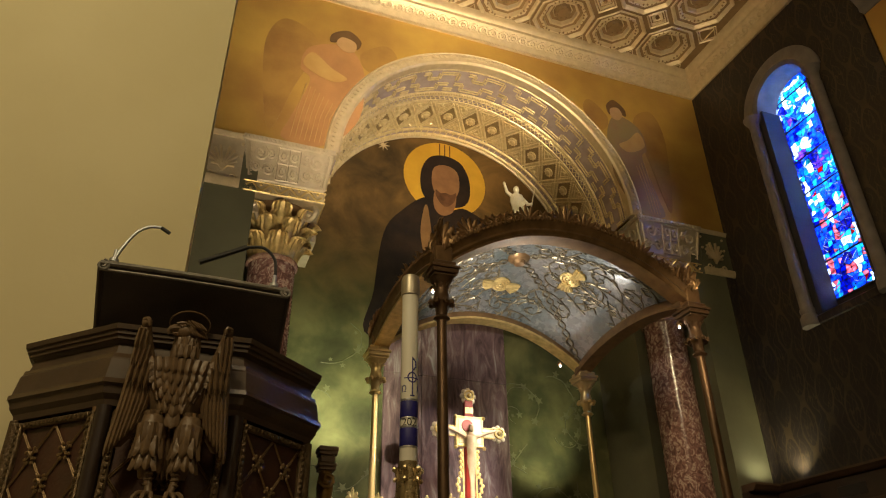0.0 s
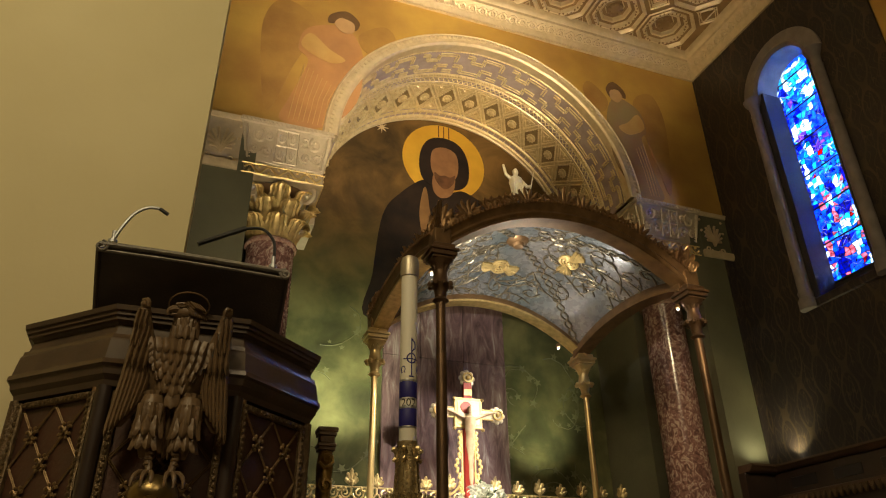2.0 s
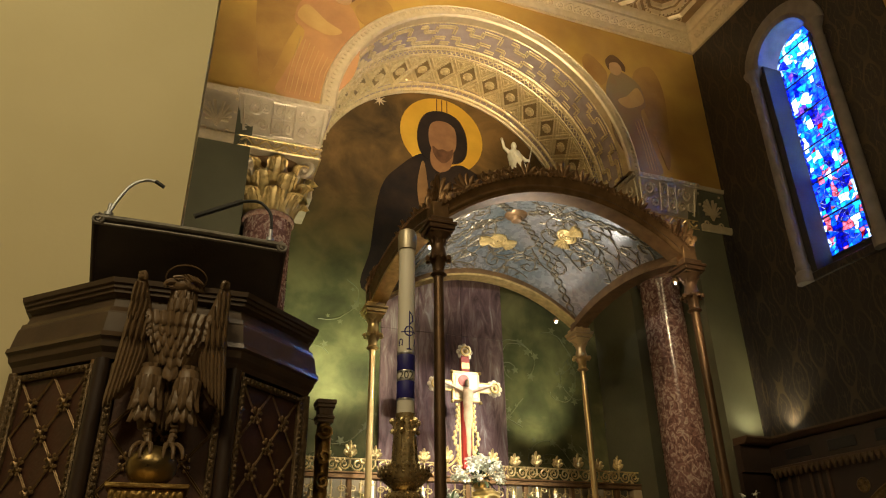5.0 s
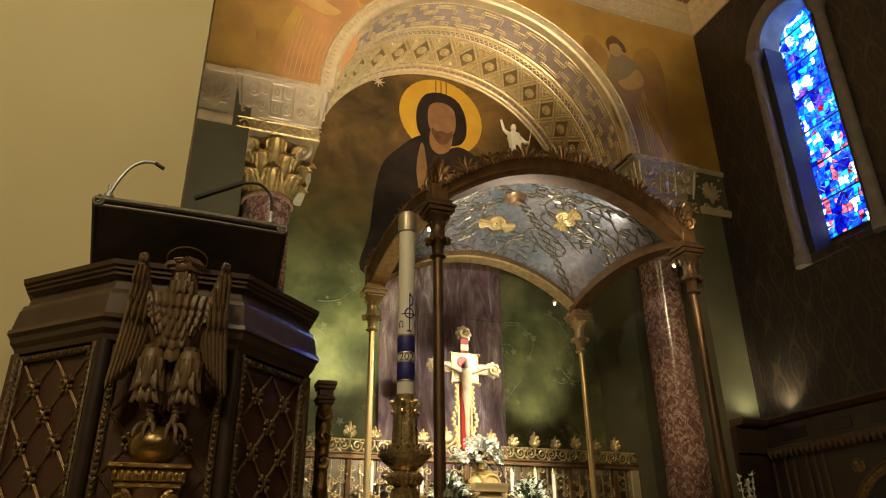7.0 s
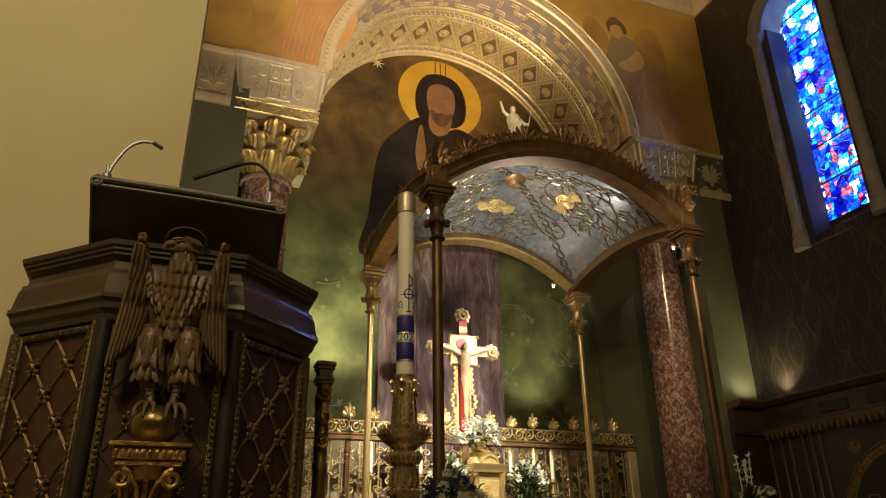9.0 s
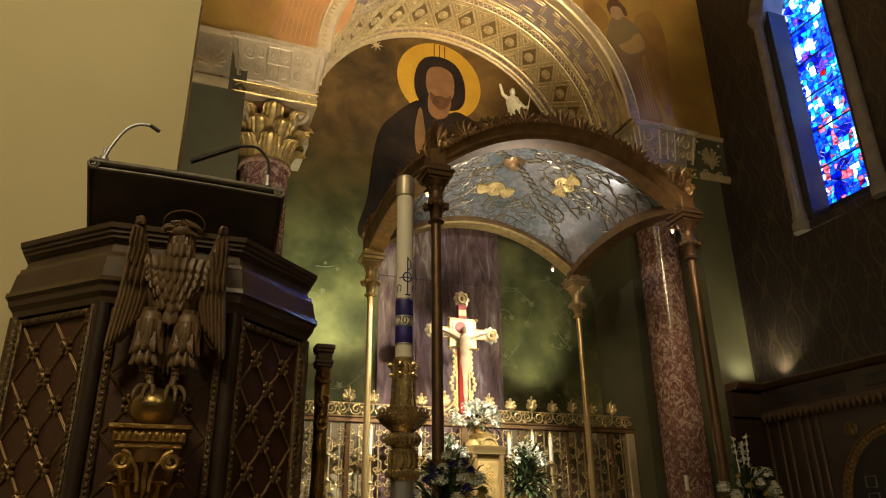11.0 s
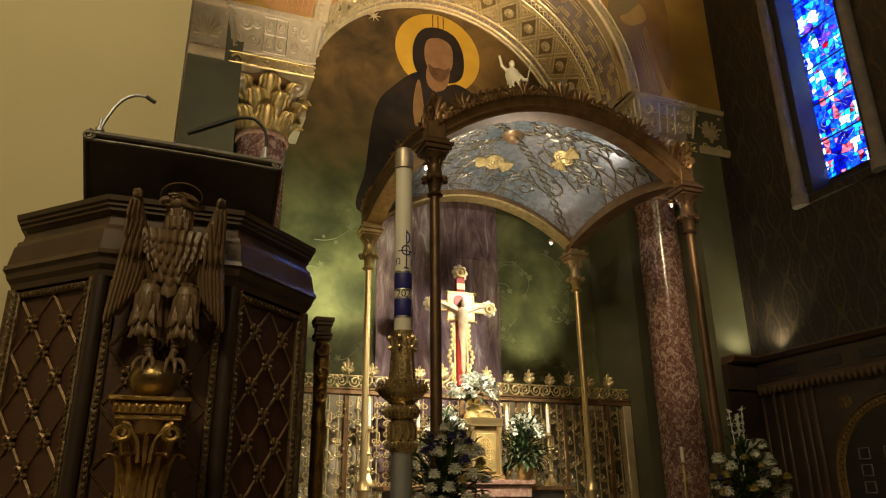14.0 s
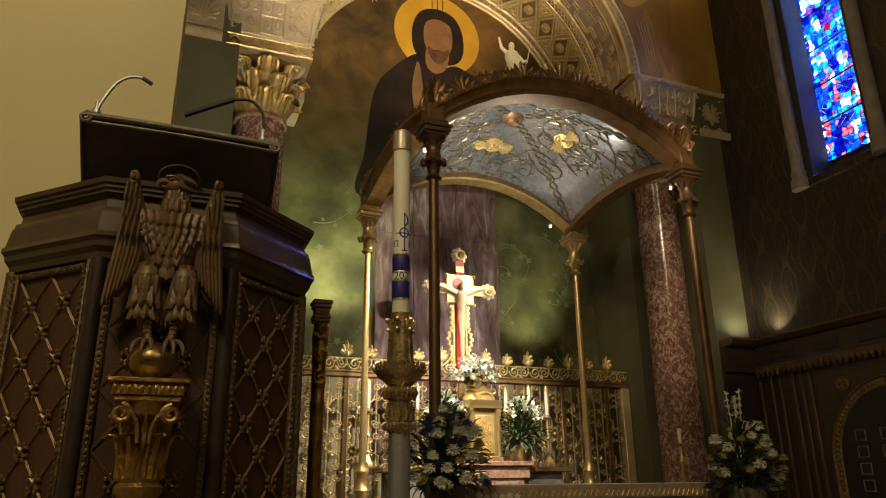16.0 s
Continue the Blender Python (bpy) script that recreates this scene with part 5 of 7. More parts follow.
rnd = random.Random(3)
bcx, bcy = (BX0 + BX1) / 2, (BY0 + BY1) / 2
for sx in (-1, 1):
    for sy in (-1, 1):
        bm = bmesh.new()
        for ph in (0, math.pi):
            pts = []
            for i in range(60):
                t = 0.08 + 0.9 * i / 59
                w = 0.030 * math.sin(i * 0.75 + ph)
                pts.append(on_vault(bcx + sx * (BX1 - BX0 - 0.1) / 2 * t + w * sy, bcy + sy * (BY1 - BY0 - 0.1) / 2 * t - w * sx, 0.010))
            tube(bm, pts, 0.013, 5)
        part("rib_garland", bm, DOMEVINE, vault, "braided silver rib")
for q in range(4):
    bm = bmesh.new()
    for s in range(15):
        ang = q * math.pi / 2 + rnd.uniform(-0.62, 0.62)
        rad = rnd.uniform(0.52, 0.95)
        hx, hy = (BX1 - BX0) / 2, (BY1 - BY0) / 2
        u, v = rad * math.cos(ang), rad * math.sin(ang)
        x, y = bcx + u * hx, bcy + v * hy
        a = rnd.uniform(0, 6.3)
        flip = rnd.choice((-1, 1))
        pts = []
        for i in range(24):
            x = min(BX1 - 0.09, max(BX0 + 0.09, x))
            y = min(BY1 - 0.09, max(BY0 + 0.09, y))
            pts.append(on_vault(x, y, 0.006))
            st = 0.062 * (1 - i / 34)
            x += st * math.cos(a)
            y += st * math.sin(a)
            a += flip * (0.05 + 0.030 * i)
        tube(bm, pts, 0.010, 5, 0.007)
        for i in range(2, 23, 3):
            b = rnd.uniform(0, 6.3)
            p = pts[i]
            e = Vector((p.x + 0.07 * math.cos(b), p.y + 0.07 * math.sin(b), p.z))
            if BX0 + 0.1 < e.x < BX1 - 0.1 and BY0 + 0.1 < e.y < BY1 - 0.1:
                e = on_vault(e.x, e.y, 0.010)
                mid = (p + e) / 2 - Vector((0, 0, 0.004))
                tube(bm, [p, mid, e], 0.014, 5, 0.007)
    part("vine_relief", bm, DOMEVINE, vault, "tarnished silver vine relief")
for k in range(2):
    a = k * math.pi / 2
    out, side = Vector((math.cos(a), math.sin(a))), Vector((-math.sin(a), math.cos(a)))
    c0 = Vector((bcx + 0.66 * math.cos(a), bcy + 0.52 * math.sin(a)))

    def on_boss(u, v, d=0.016):
        p = c0 + side * u + out * v
        return on_vault(p.x, p.y, d)

    bm = bmesh.new()
    for r in (0.10, 0.065, 0.03):
        tube(bm, [on_boss(r * math.cos(2 * math.pi * i / 18), r * math.sin(2 * math.pi * i / 18), 0.024) for i in range(18)], 0.019, 6, closed=True)
    for w in (-1, 1):
        for f in range(5):
            b = -0.55 + 0.32 * f
            ln = 0.19 - 0.018 * f
            tube(bm, [on_boss(w * (0.07 + t * ln * math.cos(b * 0.75)), 0.02 + t * ln * math.sin(b * 0.75) + 0.03 * t * t, 0.020) for t in (0, 0.3, 0.6, 0.85, 1.0)], 0.040, 6, 0.020)
    part("winged_boss", bm, GOLD, vault, "gilt winged boss")
bm = lathe(bmesh.new(), [(0.02, -0.10), (0.06, -0.09), (0.075, -0.05), (0.12, -0.03), (0.14, 0.0), (0.10, 0.02)], 18, on_vault(bcx, bcy, 0))
part("centre_boss", bm, BRONZE, vault)
part("finial_base", lathe(bmesh.new(), [(0.45, 0.0), (0.36, 0.10), (0.25, 0.15), (0.22, 0.35), (0.28, 0.40), (0.16, 0.45)], 20, (bcx, bcy, EYE + 4.03)), BRONZE, can)
for p, nm in (((4.375, 7.45, EYE + 3.11), "a"), ((2.03, 5.66, EYE + 2.96), "b"), ((4.70, 5.50, EYE + 2.90), "c")):
    sl_ = thing("spotlight", "small bright spotlight fixed to the canopy corner", "spotlight", "canopy spotlights", at=p)
    part("bulb", ball(bmesh.new(), (0, 0, 0), 0.012, 10), BULB, sl_)
    part("housing", lathe(bmesh.new(), [(0.03, 0.018), (0.034, 0.03), (0.02, 0.06)], 12), BRONZE, sl_)

# small carved figure on the canopy, one plain mesh
bm = bmesh.new()
lathe(bm, [(0.085, 0.0), (0.075, 0.06), (0.065, 0.16), (0.075, 0.24), (0.09, 0.30), (0.075, 0.36), (0.03, 0.385), (0.028, 0.40)], 12, squash=0.7)
ball(bm, (0, 0, 0.435), 0.042, 10, (0.85, 0.9, 1.15))
tube(bm, [(-0.06, 0, 0.34), (-0.13, -0.01, 0.38), (-0.16, -0.01, 0.50)], 0.024, 6, 0.014)
tube(bm, [(0.07, 0, 0.33), (0.12, -0.04, 0.25), (0.17, -0.05, 0.26)], 0.026, 6, 0.016)
tube(bm, [(0.12, -0.05, 0.08), (0.22, -0.05, 0.46)], 0.007, 5)
for k in range(7):
    tube(bm, [(-0.07 + 0.02 * k, -0.05, 0.33 - 0.01 * k), (-0.05 + 0.025 * k, -0.06, 0.18), (-0.07 + 0.03 * k, -0.055, 0.0)], 0.010, 4)
st = solid("figurine", bm, STATUE, "pale gilt carved standing figure on the canopy", "statue")
st.matrix_world = pose(bcx + 0.03, bcy, EYE + 4.48) @ Matrix.Diagonal((1.05, 1.05, 1.15, 1))

# ---- pulpit ----
PUL = [(-0.675, 3.49), (-0.305, 3.12), (0.218, 3.12), (0.592, 3.49), (0.592, 3.97), (-0.675, 3.97)]


def offset_poly(poly, d):
    out, k = [], len(poly)
    for i in range(k):
        p, q, r = Vector(poly[i - 1]), Vector(poly[i]), Vector(poly[(i + 1) % k])
        n1, n2 = Vector(((q - p).y, -(q - p).x)).normalized(), Vector(((r - q).y, -(r - q).x)).normalized()
        m = (n1 + n2) / (1 + n1.dot(n2))
        out.append((q.x + m.x * d, min(3.985, q.y + m.y * d)))
    return out


def prism(bm, poly, sections):
    rings = [[bm.verts.new((x, y, EYE + z)) for x, y in offset_poly(poly, d)] for d, z in sections]
    k = len(poly)
    for a, b in zip(rings, rings[1:]):
        for i in range(k):
            bm.faces.new((a[i], a[(i + 1) % k], b[(i + 1) % k], b[i]))
    bm.faces.new(rings[0][::-1])
    bm.faces.new(rings[-1])
    return bm


AGED = mat("aged_gilding", (0.50, 0.33, 0.11), 0.4, 0.9, (0.24, 0.15, 0.05), 20, 0.8, 0.3, 60)
pul = thing("pulpit", "dark carved oak pulpit with latticed panels", "pulpit")
part("body", prism(bmesh.new(), PUL, [(0.06, -0.95), (0.06, -0.80), (0.02, -0.76), (-0.02, -0.74), (-0.02, 0.90)]), WOOD_DEEP, pul, smooth=False)
part("cornice", prism(bmesh.new(), PUL, [(-0.02, 0.90), (0.015, 0.90), (0.022, 0.925), (0.040, 0.945), (0.046, 0.975), (0.056, 0.985), (0.056, 1.000), (0.048, 1.008), (0.034, 1.095), (0.028, 1.105), (0.014, 1.108), (0.010, 1.122), (-0.002, 1.175), (0.010, 1.186), (0.024, 1.190), (0.024, 1.205), (0.034, 1.209), (0.034, 1.224), (0.044, 1.228), (0.048, 1.250), (0.0, 1.252)]), mat("waxed_oak_moulding", (0.078, 0.047, 0.025), 0.58, 0, (0.046, 0.028, 0.016), 7, 0.8, 0.05, 60), pul, "moulded oak cornice", smooth=False)
POLISHED = mat("polished_oak_fillet", (0.090, 0.055, 0.030), 0.10, 0, (0.060, 0.036, 0.020), 7, 0.8, 0.02, 60)
for d, z in ((0.016, 1.104), (0.049, 0.985)):
    part("fillet", prism(bmesh.new(), PUL, [(d - 0.02, z), (d + 0.011, z), (d + 0.008, z + 0.020), (d - 0.02, z + 0.021)]), POLISHED, pul, "polished oak fillet", smooth=False)
RIM = mat("carved_gilt_border", (0.16, 0.105, 0.05), 0.4, 0.5, (0.07, 0.045, 0.022), 30, 0.9, 0.5, 70)
quat = bmesh.new()
for k in range(4):
    a = math.pi / 2 * k + math.pi / 4
    tube(quat, [(0.006 * math.cos(a), -0.01, 0.006 * math.sin(a)), (0.026 * math.cos(a), -0.014, 0.026 * math.sin(a))], 0.0055, 5)
    for s in (-1, 1):
        ball(quat, (0.030 * math.cos(a + s * 0.32), -0.012, 0.030 * math.sin(a + s * 0.32)), 0.0078, 5)
ball(quat, (0, -0.012, 0), 0.009, 6)
quat = mesh_of("quatrefoil", quat, LATTICE, True)
for i in range(3):
    p, q = Vector(PUL[i]), Vector(PUL[i + 1])
    w = (q - p).length
    yaw = math.degrees(math.atan2((q - p).y, (q - p).x))
    m = pose((p.x + q.x) / 2, (p.y + q.y) / 2, EYE, 0, 0, yaw)
    pan = part("panel", box(bmesh.new(), -w / 2 + 0.03, w / 2 - 0.03, 0.0, 0.012, -0.70, 0.885), PANELWOOD, pul, "dark recessed panel")
    pan.matrix_world = m
    h, x0, x1, z0, z1 = 0.03, -w / 2 + 0.035, w / 2 - 0.035, -0.70, 0.885
    for a0, a1, b0, b1 in ((x0, x0 + h, z0, z1), (x1 - h, x1, z0, z1), (x0 + h, x1 - h, z1 - h, z1), (x0 + h, x1 - h, z0, z0 + h)):
        bm = box(bmesh.new(), a0, a1, -0.022, 0.002, b0, b1, 0.006)
        nb = int(max(a1 - a0, b1 - b0) / 0.026)
        for k in range(nb):
            t = (k + 0.5) / nb
            ball(bm, ((a0 + a1) / 2 if a1 - a0 < b1 - b0 else a0 + (a1 - a0) * t, -0.022, b0 + (b1 - b0) * t if a1 - a0 < b1 - b0 else (b0 + b1) / 2), 0.010, 5)
        part("border", bm, RIM, pan)
    # diagonal lattice
    xa, xb, za, zb = x0 + h, x1 - h, z0 + h, z1 - h
    step = (xb - xa) / 2 if i != 1 else (xb - xa) / 2
    dz = step * 1.22
    for s in (-1, 1):
        for k in range(-4, 16):
            base = zb - k * dz
            seg = []
            # the line z = base + s * 1.22 * (x - xa), clipped to the panel
            for x in np.linspace(xa, xb, 41):
                z = base + s * 1.22 * (x - xa)
                if za <= z <= zb:
                    seg.append((float(x), z))
            if len(seg) > 2:
                bm = bmesh.new()
                for off in (-0.004, 0.004):
                    tube(bm, [(seg[0][0], -0.006, seg[0][1] + off * 1.4), (seg[-1][0], -0.006, seg[-1][1] + off * 1.4)], 0.0029, 4)
                part("lattice_bar", bm, LATTICE, pan)
    for k in range(0, 40):
        for c in range(0, 5):
            x, z = xa + step / 2 * c, zb - dz / 2 * k
            if (k + c) % 2 == 0 and za + 0.02 < z < zb - 0.01 and xa + 0.01 < x < xb - 0.01:
                part("quatrefoil", quat, None, pan).matrix_local = pose(x, 0, z) @ Matrix.Diagonal((1.10, 1.0, 1.10, 1))
for x, y in PUL[1:3]:
    for dx, r, nm, mt in ((0.0, 0.032, "corner_post", WOOD_DEEP), (0.035 if x > 0 else -0.035, 0.014, "corner_bead", BRONZE)):
        bm = lathe(bmesh.new(), [(r, -0.74), (r, 0.90)], 12, (x + dx, y + (0 if dx == 0 else 0.03), EYE))
        part(nm, bm, mt, pul)
for x, y in (PUL[0], PUL[3]):
    part("corner_post", lathe(bmesh.new(), [(0.028, -0.74), (0.028, 0.90)], 12, (x, y, EYE)), RIM, pul)

# reading desk, its underside towards the nave
desk = thing("reading_desk", "dark leather reading desk with rolled scroll ends", "lectern")
bm = bmesh.new()
n = 14
tops, bots = [], []
for i in range(n + 1):
    t = i / n
    sag = 0.006 * math.sin(math.pi * t)
    tops.append((-0.445 + 0.82 * t, 3.05, EYE + 1.500 - 0.012 * t + sag))
    bots.append((-0.42 + 0.80 * t, 3.34, EYE + 1.19 + sag * 0.3))
for dy, dz in ((0, 0), (0.02, 0.022)):
    a = [bm.verts.new((x, y + dy, z + dz)) for x, y, z in tops]
    b = [bm.verts.new((x, y + dy, z + dz)) for x, y, z in bots]
    for i in range(n):
        bm.faces.new((a[i], a[i + 1], b[i + 1], b[i]))
part("desk_board", bm, LEATHER, desk)
bm = bmesh.new()
tube(bm, [(x, y - 0.008, z + 0.006) for x, y, z in tops], 0.012, 8)
part("top_roll", bm, mat("grey_piping", (0.24, 0.22, 0.19), 0.45, 0.2, (0.08, 0.07, 0.06), 20, 0.7, 0.2, 60), desk, "grey rolled edge")
bm = bmesh.new()
tube(bm, [(x, y - 0.004, z - 0.024) for x, y, z in tops], 0.007, 6)
part("piping", bm, bpy.data.materials["grey_piping"], desk)
for s, (x, y, z) in ((-1, tops[0]), (1, tops[-1])):
    bm = bmesh.new()
    tube(bm, spiral(x - s * 0.012, z - 0.006, 0.027, 0.006, 1.6, math.pi / 2, 18, y - 0.012, s), 0.0065, 6)
    part("scroll_end", bm, bpy.data.materials["grey_piping"], desk)
bm = bmesh.new()
box(bm, -0.22, 0.16, 3.32, 3.50, EYE + 1.24, EYE + 1.30, 0.01)
part("desk_foot", bm, WOOD_DEEP, desk)
for k in (0, n):
    part("side_edge", tube(bmesh.new(), [tops[k], bots[k]], 0.012, 6), LEATHER, desk)


def microphone(pts, label):
    t = thing("microphone", label, "microphone", "microphones on the desk")
    neck = bmesh.new()
    tube(neck, pts[:-1], 0.0075, 8)
    part("gooseneck", neck, BLACK if "dark" in label else STEEL, t)
    bm = bmesh.new()
    a, b = Vector(pts[-2]), Vector(pts[-1])
    tube(bm, [a, a.lerp(b, 0.2), a.lerp(b, 0.25), b], 0.013 if "dark" in label else 0.009, 8)
    part("capsule", bm, BLACK, t)
    bm = lathe(bmesh.new(), [(0.02, -0.012), (0.02, 0.004), (0.009, 0.008), (0.009, 0.05)], 12, pts[0])
    part("socket", bm, STEEL, t)


def smooth_line(pts, n=8):
    out = []
    for i in range(len(pts) - 1):
        p = [Vector(pts[max(0, min(len(pts) - 1, i + j))]) for j in (-1, 0, 1, 2)]
        for k in range(n):
            t = k / n
            out.append(0.5 * (2 * p[1] + (p[2] - p[0]) * t + (2 * p[0] - 5 * p[1] + 4 * p[2] - p[3]) * t * t + (3 * p[1] - p[0] - 3 * p[2] + p[3]) * t ** 3))
    return out + [Vector(pts[-1])]


microphone(smooth_line([(-0.400, 3.08, EYE + 1.545), (-0.375, 3.08, EYE + 1.62), (-0.335, 3.08, EYE + 1.70), (-0.285, 3.08, EYE + 1.74), (-0.235, 3.08, EYE + 1.745)]) + [(-0.195, 3.08, EYE + 1.722)], "chrome gooseneck microphone on the reading desk")
microphone(smooth_line([(0.308, 3.10, EYE + 1.545), (0.308, 3.10, EYE + 1.62), (0.295, 3.10, EYE + 1.685), (0.24, 3.10, EYE + 1.735), (0.16, 3.10, EYE + 1.725)]) + [(-0.045, 3.10, EYE + 1.605)], "dark gooseneck microphone on the reading desk")

# carved eagle, one plain mesh
def feather(bm, m, length, width, belly=0.007, rows=6):
    """A carved feather that hangs along local -z: square shoulders, round tip, hollowed sides and a rib."""
    grid = []
    for i in range(rows + 1):
        t = i / rows
        w = width / 2 * (0.86 + 0.14 * math.sin(math.pi * t)) * (1 if t < 0.62 else math.sqrt(max(0.02, 1 - ((t - 0.62) / 0.38) ** 2)))
        y = -belly * (0.25 + 0.75 * t)
        grid.append([bm.verts.new(m @ Vector((k * w / 2, y + (belly * 1.1 if abs(k) == 2 else -belly * 0.45 if k == 0 else 0.0), -length * t))) for k in range(-2, 3)])
    for a, b in zip(grid, grid[1:]):
        for k in range(4):
            bm.faces.new((a[k], a[k + 1], b[k + 1], b[k]))


def long_feather(bm, line, width, belly=0.006):
    """A long pinion along a line of points, rounded across and pointed at its end."""
    n = len(line)
    grid = []
    for i, p in enumerate(line):
        t = i / (n - 1)
        d = (Vector(line[min(i + 1, n - 1)]) - Vector(line[max(i - 1, 0)])).normalized()
        side = Vector((0, -1, 0)).cross(d).normalized()
        w = width / 2 * (1 if t < 0.8 else math.sqrt(max(0.03, 1 - ((t - 0.8) / 0.2) ** 2)))
        grid.append([bm.verts.new(Vector(p) + side * (k / 2 * w) + Vector((0, belly * (abs(k) / 2) ** 2 * 1.6 - (0.0015 if k == 0 else 0), 0))) for k in range(-2, 3)])
    for a, b in zip(grid, grid[1:]):
        for k in range(4):
            bm.faces.new((a[k], a[k + 1], b[k + 1], b[k]))


bm = bmesh.new()
ex, ey = -0.038, 2.99
lathe(bm, [(0.040, 0.80), (0.095, 0.86), (0.130, 0.94), (0.145, 1.02), (0.130, 1.075), (0.062, 1.10), (0.050, 1.14), (0.054, 1.18)], 20, (ex, ey + 0.055, EYE), squash=0.62)
for j in range(6):
    zc, ze, w, c = 1.075 - 0.044 * j, 1.085 - 0.020 * j, 0.150 - 0.004 * j - 0.014 * max(0, j - 2), (9, 9, 8, 7, 5, 3)[j]
    for k in range(c):
        u = 2 * (k + 0.5) / c - 1
        z = zc + (ze - zc) * u * u
        y = ey + 0.050 - 0.098 * math.sqrt(max(0.05, 1 - (u * 0.93) ** 2)) + 0.004 * j
        feather(bm, pose(ex + u * w, y, EYE + z, 0, 0, math.degrees(0.75 * u)) @ pose(0, 0, 0, 3, math.degrees(0.42 * u), 0), 0.068, 2.02 * w / c, 0.0085)
for s in (-1, 1):
    # shoulder of the wing, rising to a rolled knob
    arm = smooth_line([(ex + s * 0.108, ey + 0.030, EYE + 1.00), (ex + s * 0.140, ey + 0.022, EYE + 1.08), (ex + s * 0.158, ey + 0.022, EYE + 1.16), (ex + s * 0.168, ey + 0.015, EYE + 1.225)], 6)
    tube(bm, arm, 0.042, 10, 0.021)
    ball(bm, (ex + s * 0.167, ey + 0.005, EYE + 1.232), 0.026, 10, (0.85, 1.0, 0.95))
    tube(bm, smooth_line([(ex + s * 0.178, ey + 0.0, EYE + 1.243), (ex + s * 0.160, ey - 0.022, EYE + 1.240), (ex + s * 0.154, ey - 0.018, EYE + 1.212)], 4), 0.012, 7, 0.007)
    # backing of the wing, then pinions and two tiers of coverts
    inner = smooth_line([(0.148, 0, 1.225), (0.128, 0, 1.13), (0.112, 0, 1.03), (0.106, 0, 0.92), (0.122, 0, 0.80), (0.168, 0, 0.72)], 6)
    outer = smooth_line([(0.190, 0, 1.225), (0.193, 0, 1.13), (0.195, 0, 1.03), (0.200, 0, 0.92), (0.209, 0, 0.80), (0.222, 0, 0.69)], 6)
    sheet = [[bm.verts.new((ex + s * (p.x + (q.x - p.x) * u / 6), ey + 0.030 - 0.022 * math.sin(math.pi * u / 6), EYE + p.z + (q.z - p.z) * u / 6)) for u in range(7)] for p, q in zip(inner, outer)]
    for r0, r1 in zip(sheet, sheet[1:]):
        for u in range(6):
            bm.faces.new((r0[u], r0[u + 1], r1[u + 1], r1[u]))
    for k in range(7):
        w = k / 6
        a, b = Vector((0.112 + 0.080 * w, 0, 1.02)), Vector((0.130 + 0.092 * w, 0, 0.800 - 0.128 * w ** 0.9))
        mid = Vector((0.110 + 0.090 * w, 0, 0.90))
        long_feather(bm, [(ex + s * p.x, ey + 0.006 - 0.012 * math.sin(math.pi * w) - 0.004 * (k % 2) - 0.010 * i / 24, EYE + p.z) for i, p in enumerate(smooth_line([a, mid, b], 12))], 0.021 + 0.002 * w, 0.010)
    for tier, (z, c, ln) in enumerate(((1.055, 4, 0.115), (1.125, 4, 0.100), (1.185, 3, 0.085))):
        for k in range(c):
            u = (k + 0.5) / c
            xi, xo = ((0.108, 0.196), (0.124, 0.195), (0.142, 0.194))[tier]
            feather(bm, pose(ex + s * (xi + (xo - xi) * u), ey - 0.014 - 0.012 * math.sin(math.pi * u) - 0.004 * tier, EYE + z + 0.012 * u) @ pose(0, 0, 0, 4, -s * 4, 0), ln, 1.02 * (xo - xi) / c, 0.010)
    # thigh, shank and talons
    tx = ex + s * 0.070
    lathe(bm, [(0.016, 0.60), (0.030, 0.65), (0.048, 0.72), (0.052, 0.79), (0.040, 0.84), (0.012, 0.865)], 12, (tx, ey + 0.005, EYE))
    for j in range(4):
        for k in range(5):
            a = math.pi * (k + 0.5 * (j % 2)) / 4.6 - math.pi / 2
            r = (0.036, 0.050, 0.048, 0.036)[j]
            feather(bm, pose(tx + r * math.sin(a), ey + 0.005 - r * math.cos(a), EYE + 0.858 - 0.052 * j, 0, 0, math.degrees(a)) @ pose(0, 0, 0, (16, 5, -4, -10)[j]), 0.082, 0.036, 0.009)
    tube(bm, [(tx - s * 0.004, ey + 0.004, EYE + 0.66), (tx - s * 0.020, ey - 0.005, EYE + 0.60), (tx - s * 0.034, ey - 0.020, EYE + 0.530)], 0.016, 8, 0.014)
    for z in (0.575, 0.595, 0.615):
        ball(bm, (tx - s * 0.022, ey - 0.010, EYE + z), 0.018, 8, (1, 1, 0.5))
    for k in range(3):
        dx = 0.036 * (k - 1) + s * 0.016
        tube(bm, smooth_line([(tx - s * 0.034, ey - 0.018, EYE + 0.535), (tx - s * 0.030 + dx * 0.6, ey - 0.062, EYE + 0.535), (tx - s * 0.028 + dx * 0.9, ey - 0.092, EYE + 0.508), (tx - s * 0.028 + dx * 0.95, ey - 0.098, EYE + 0.478)], 4), 0.013, 7, 0.005)
# tail between the legs
for k in range(5):
    u = (k - 2) / 2
    long_feather(bm, [(ex + 0.030 * u * (1 + 0.3 * i / 8), ey + 0.022 - 0.006 * (1 - abs(u)), EYE + 0.86 - 0.26 * i / 8) for i in range(9)], 0.022)
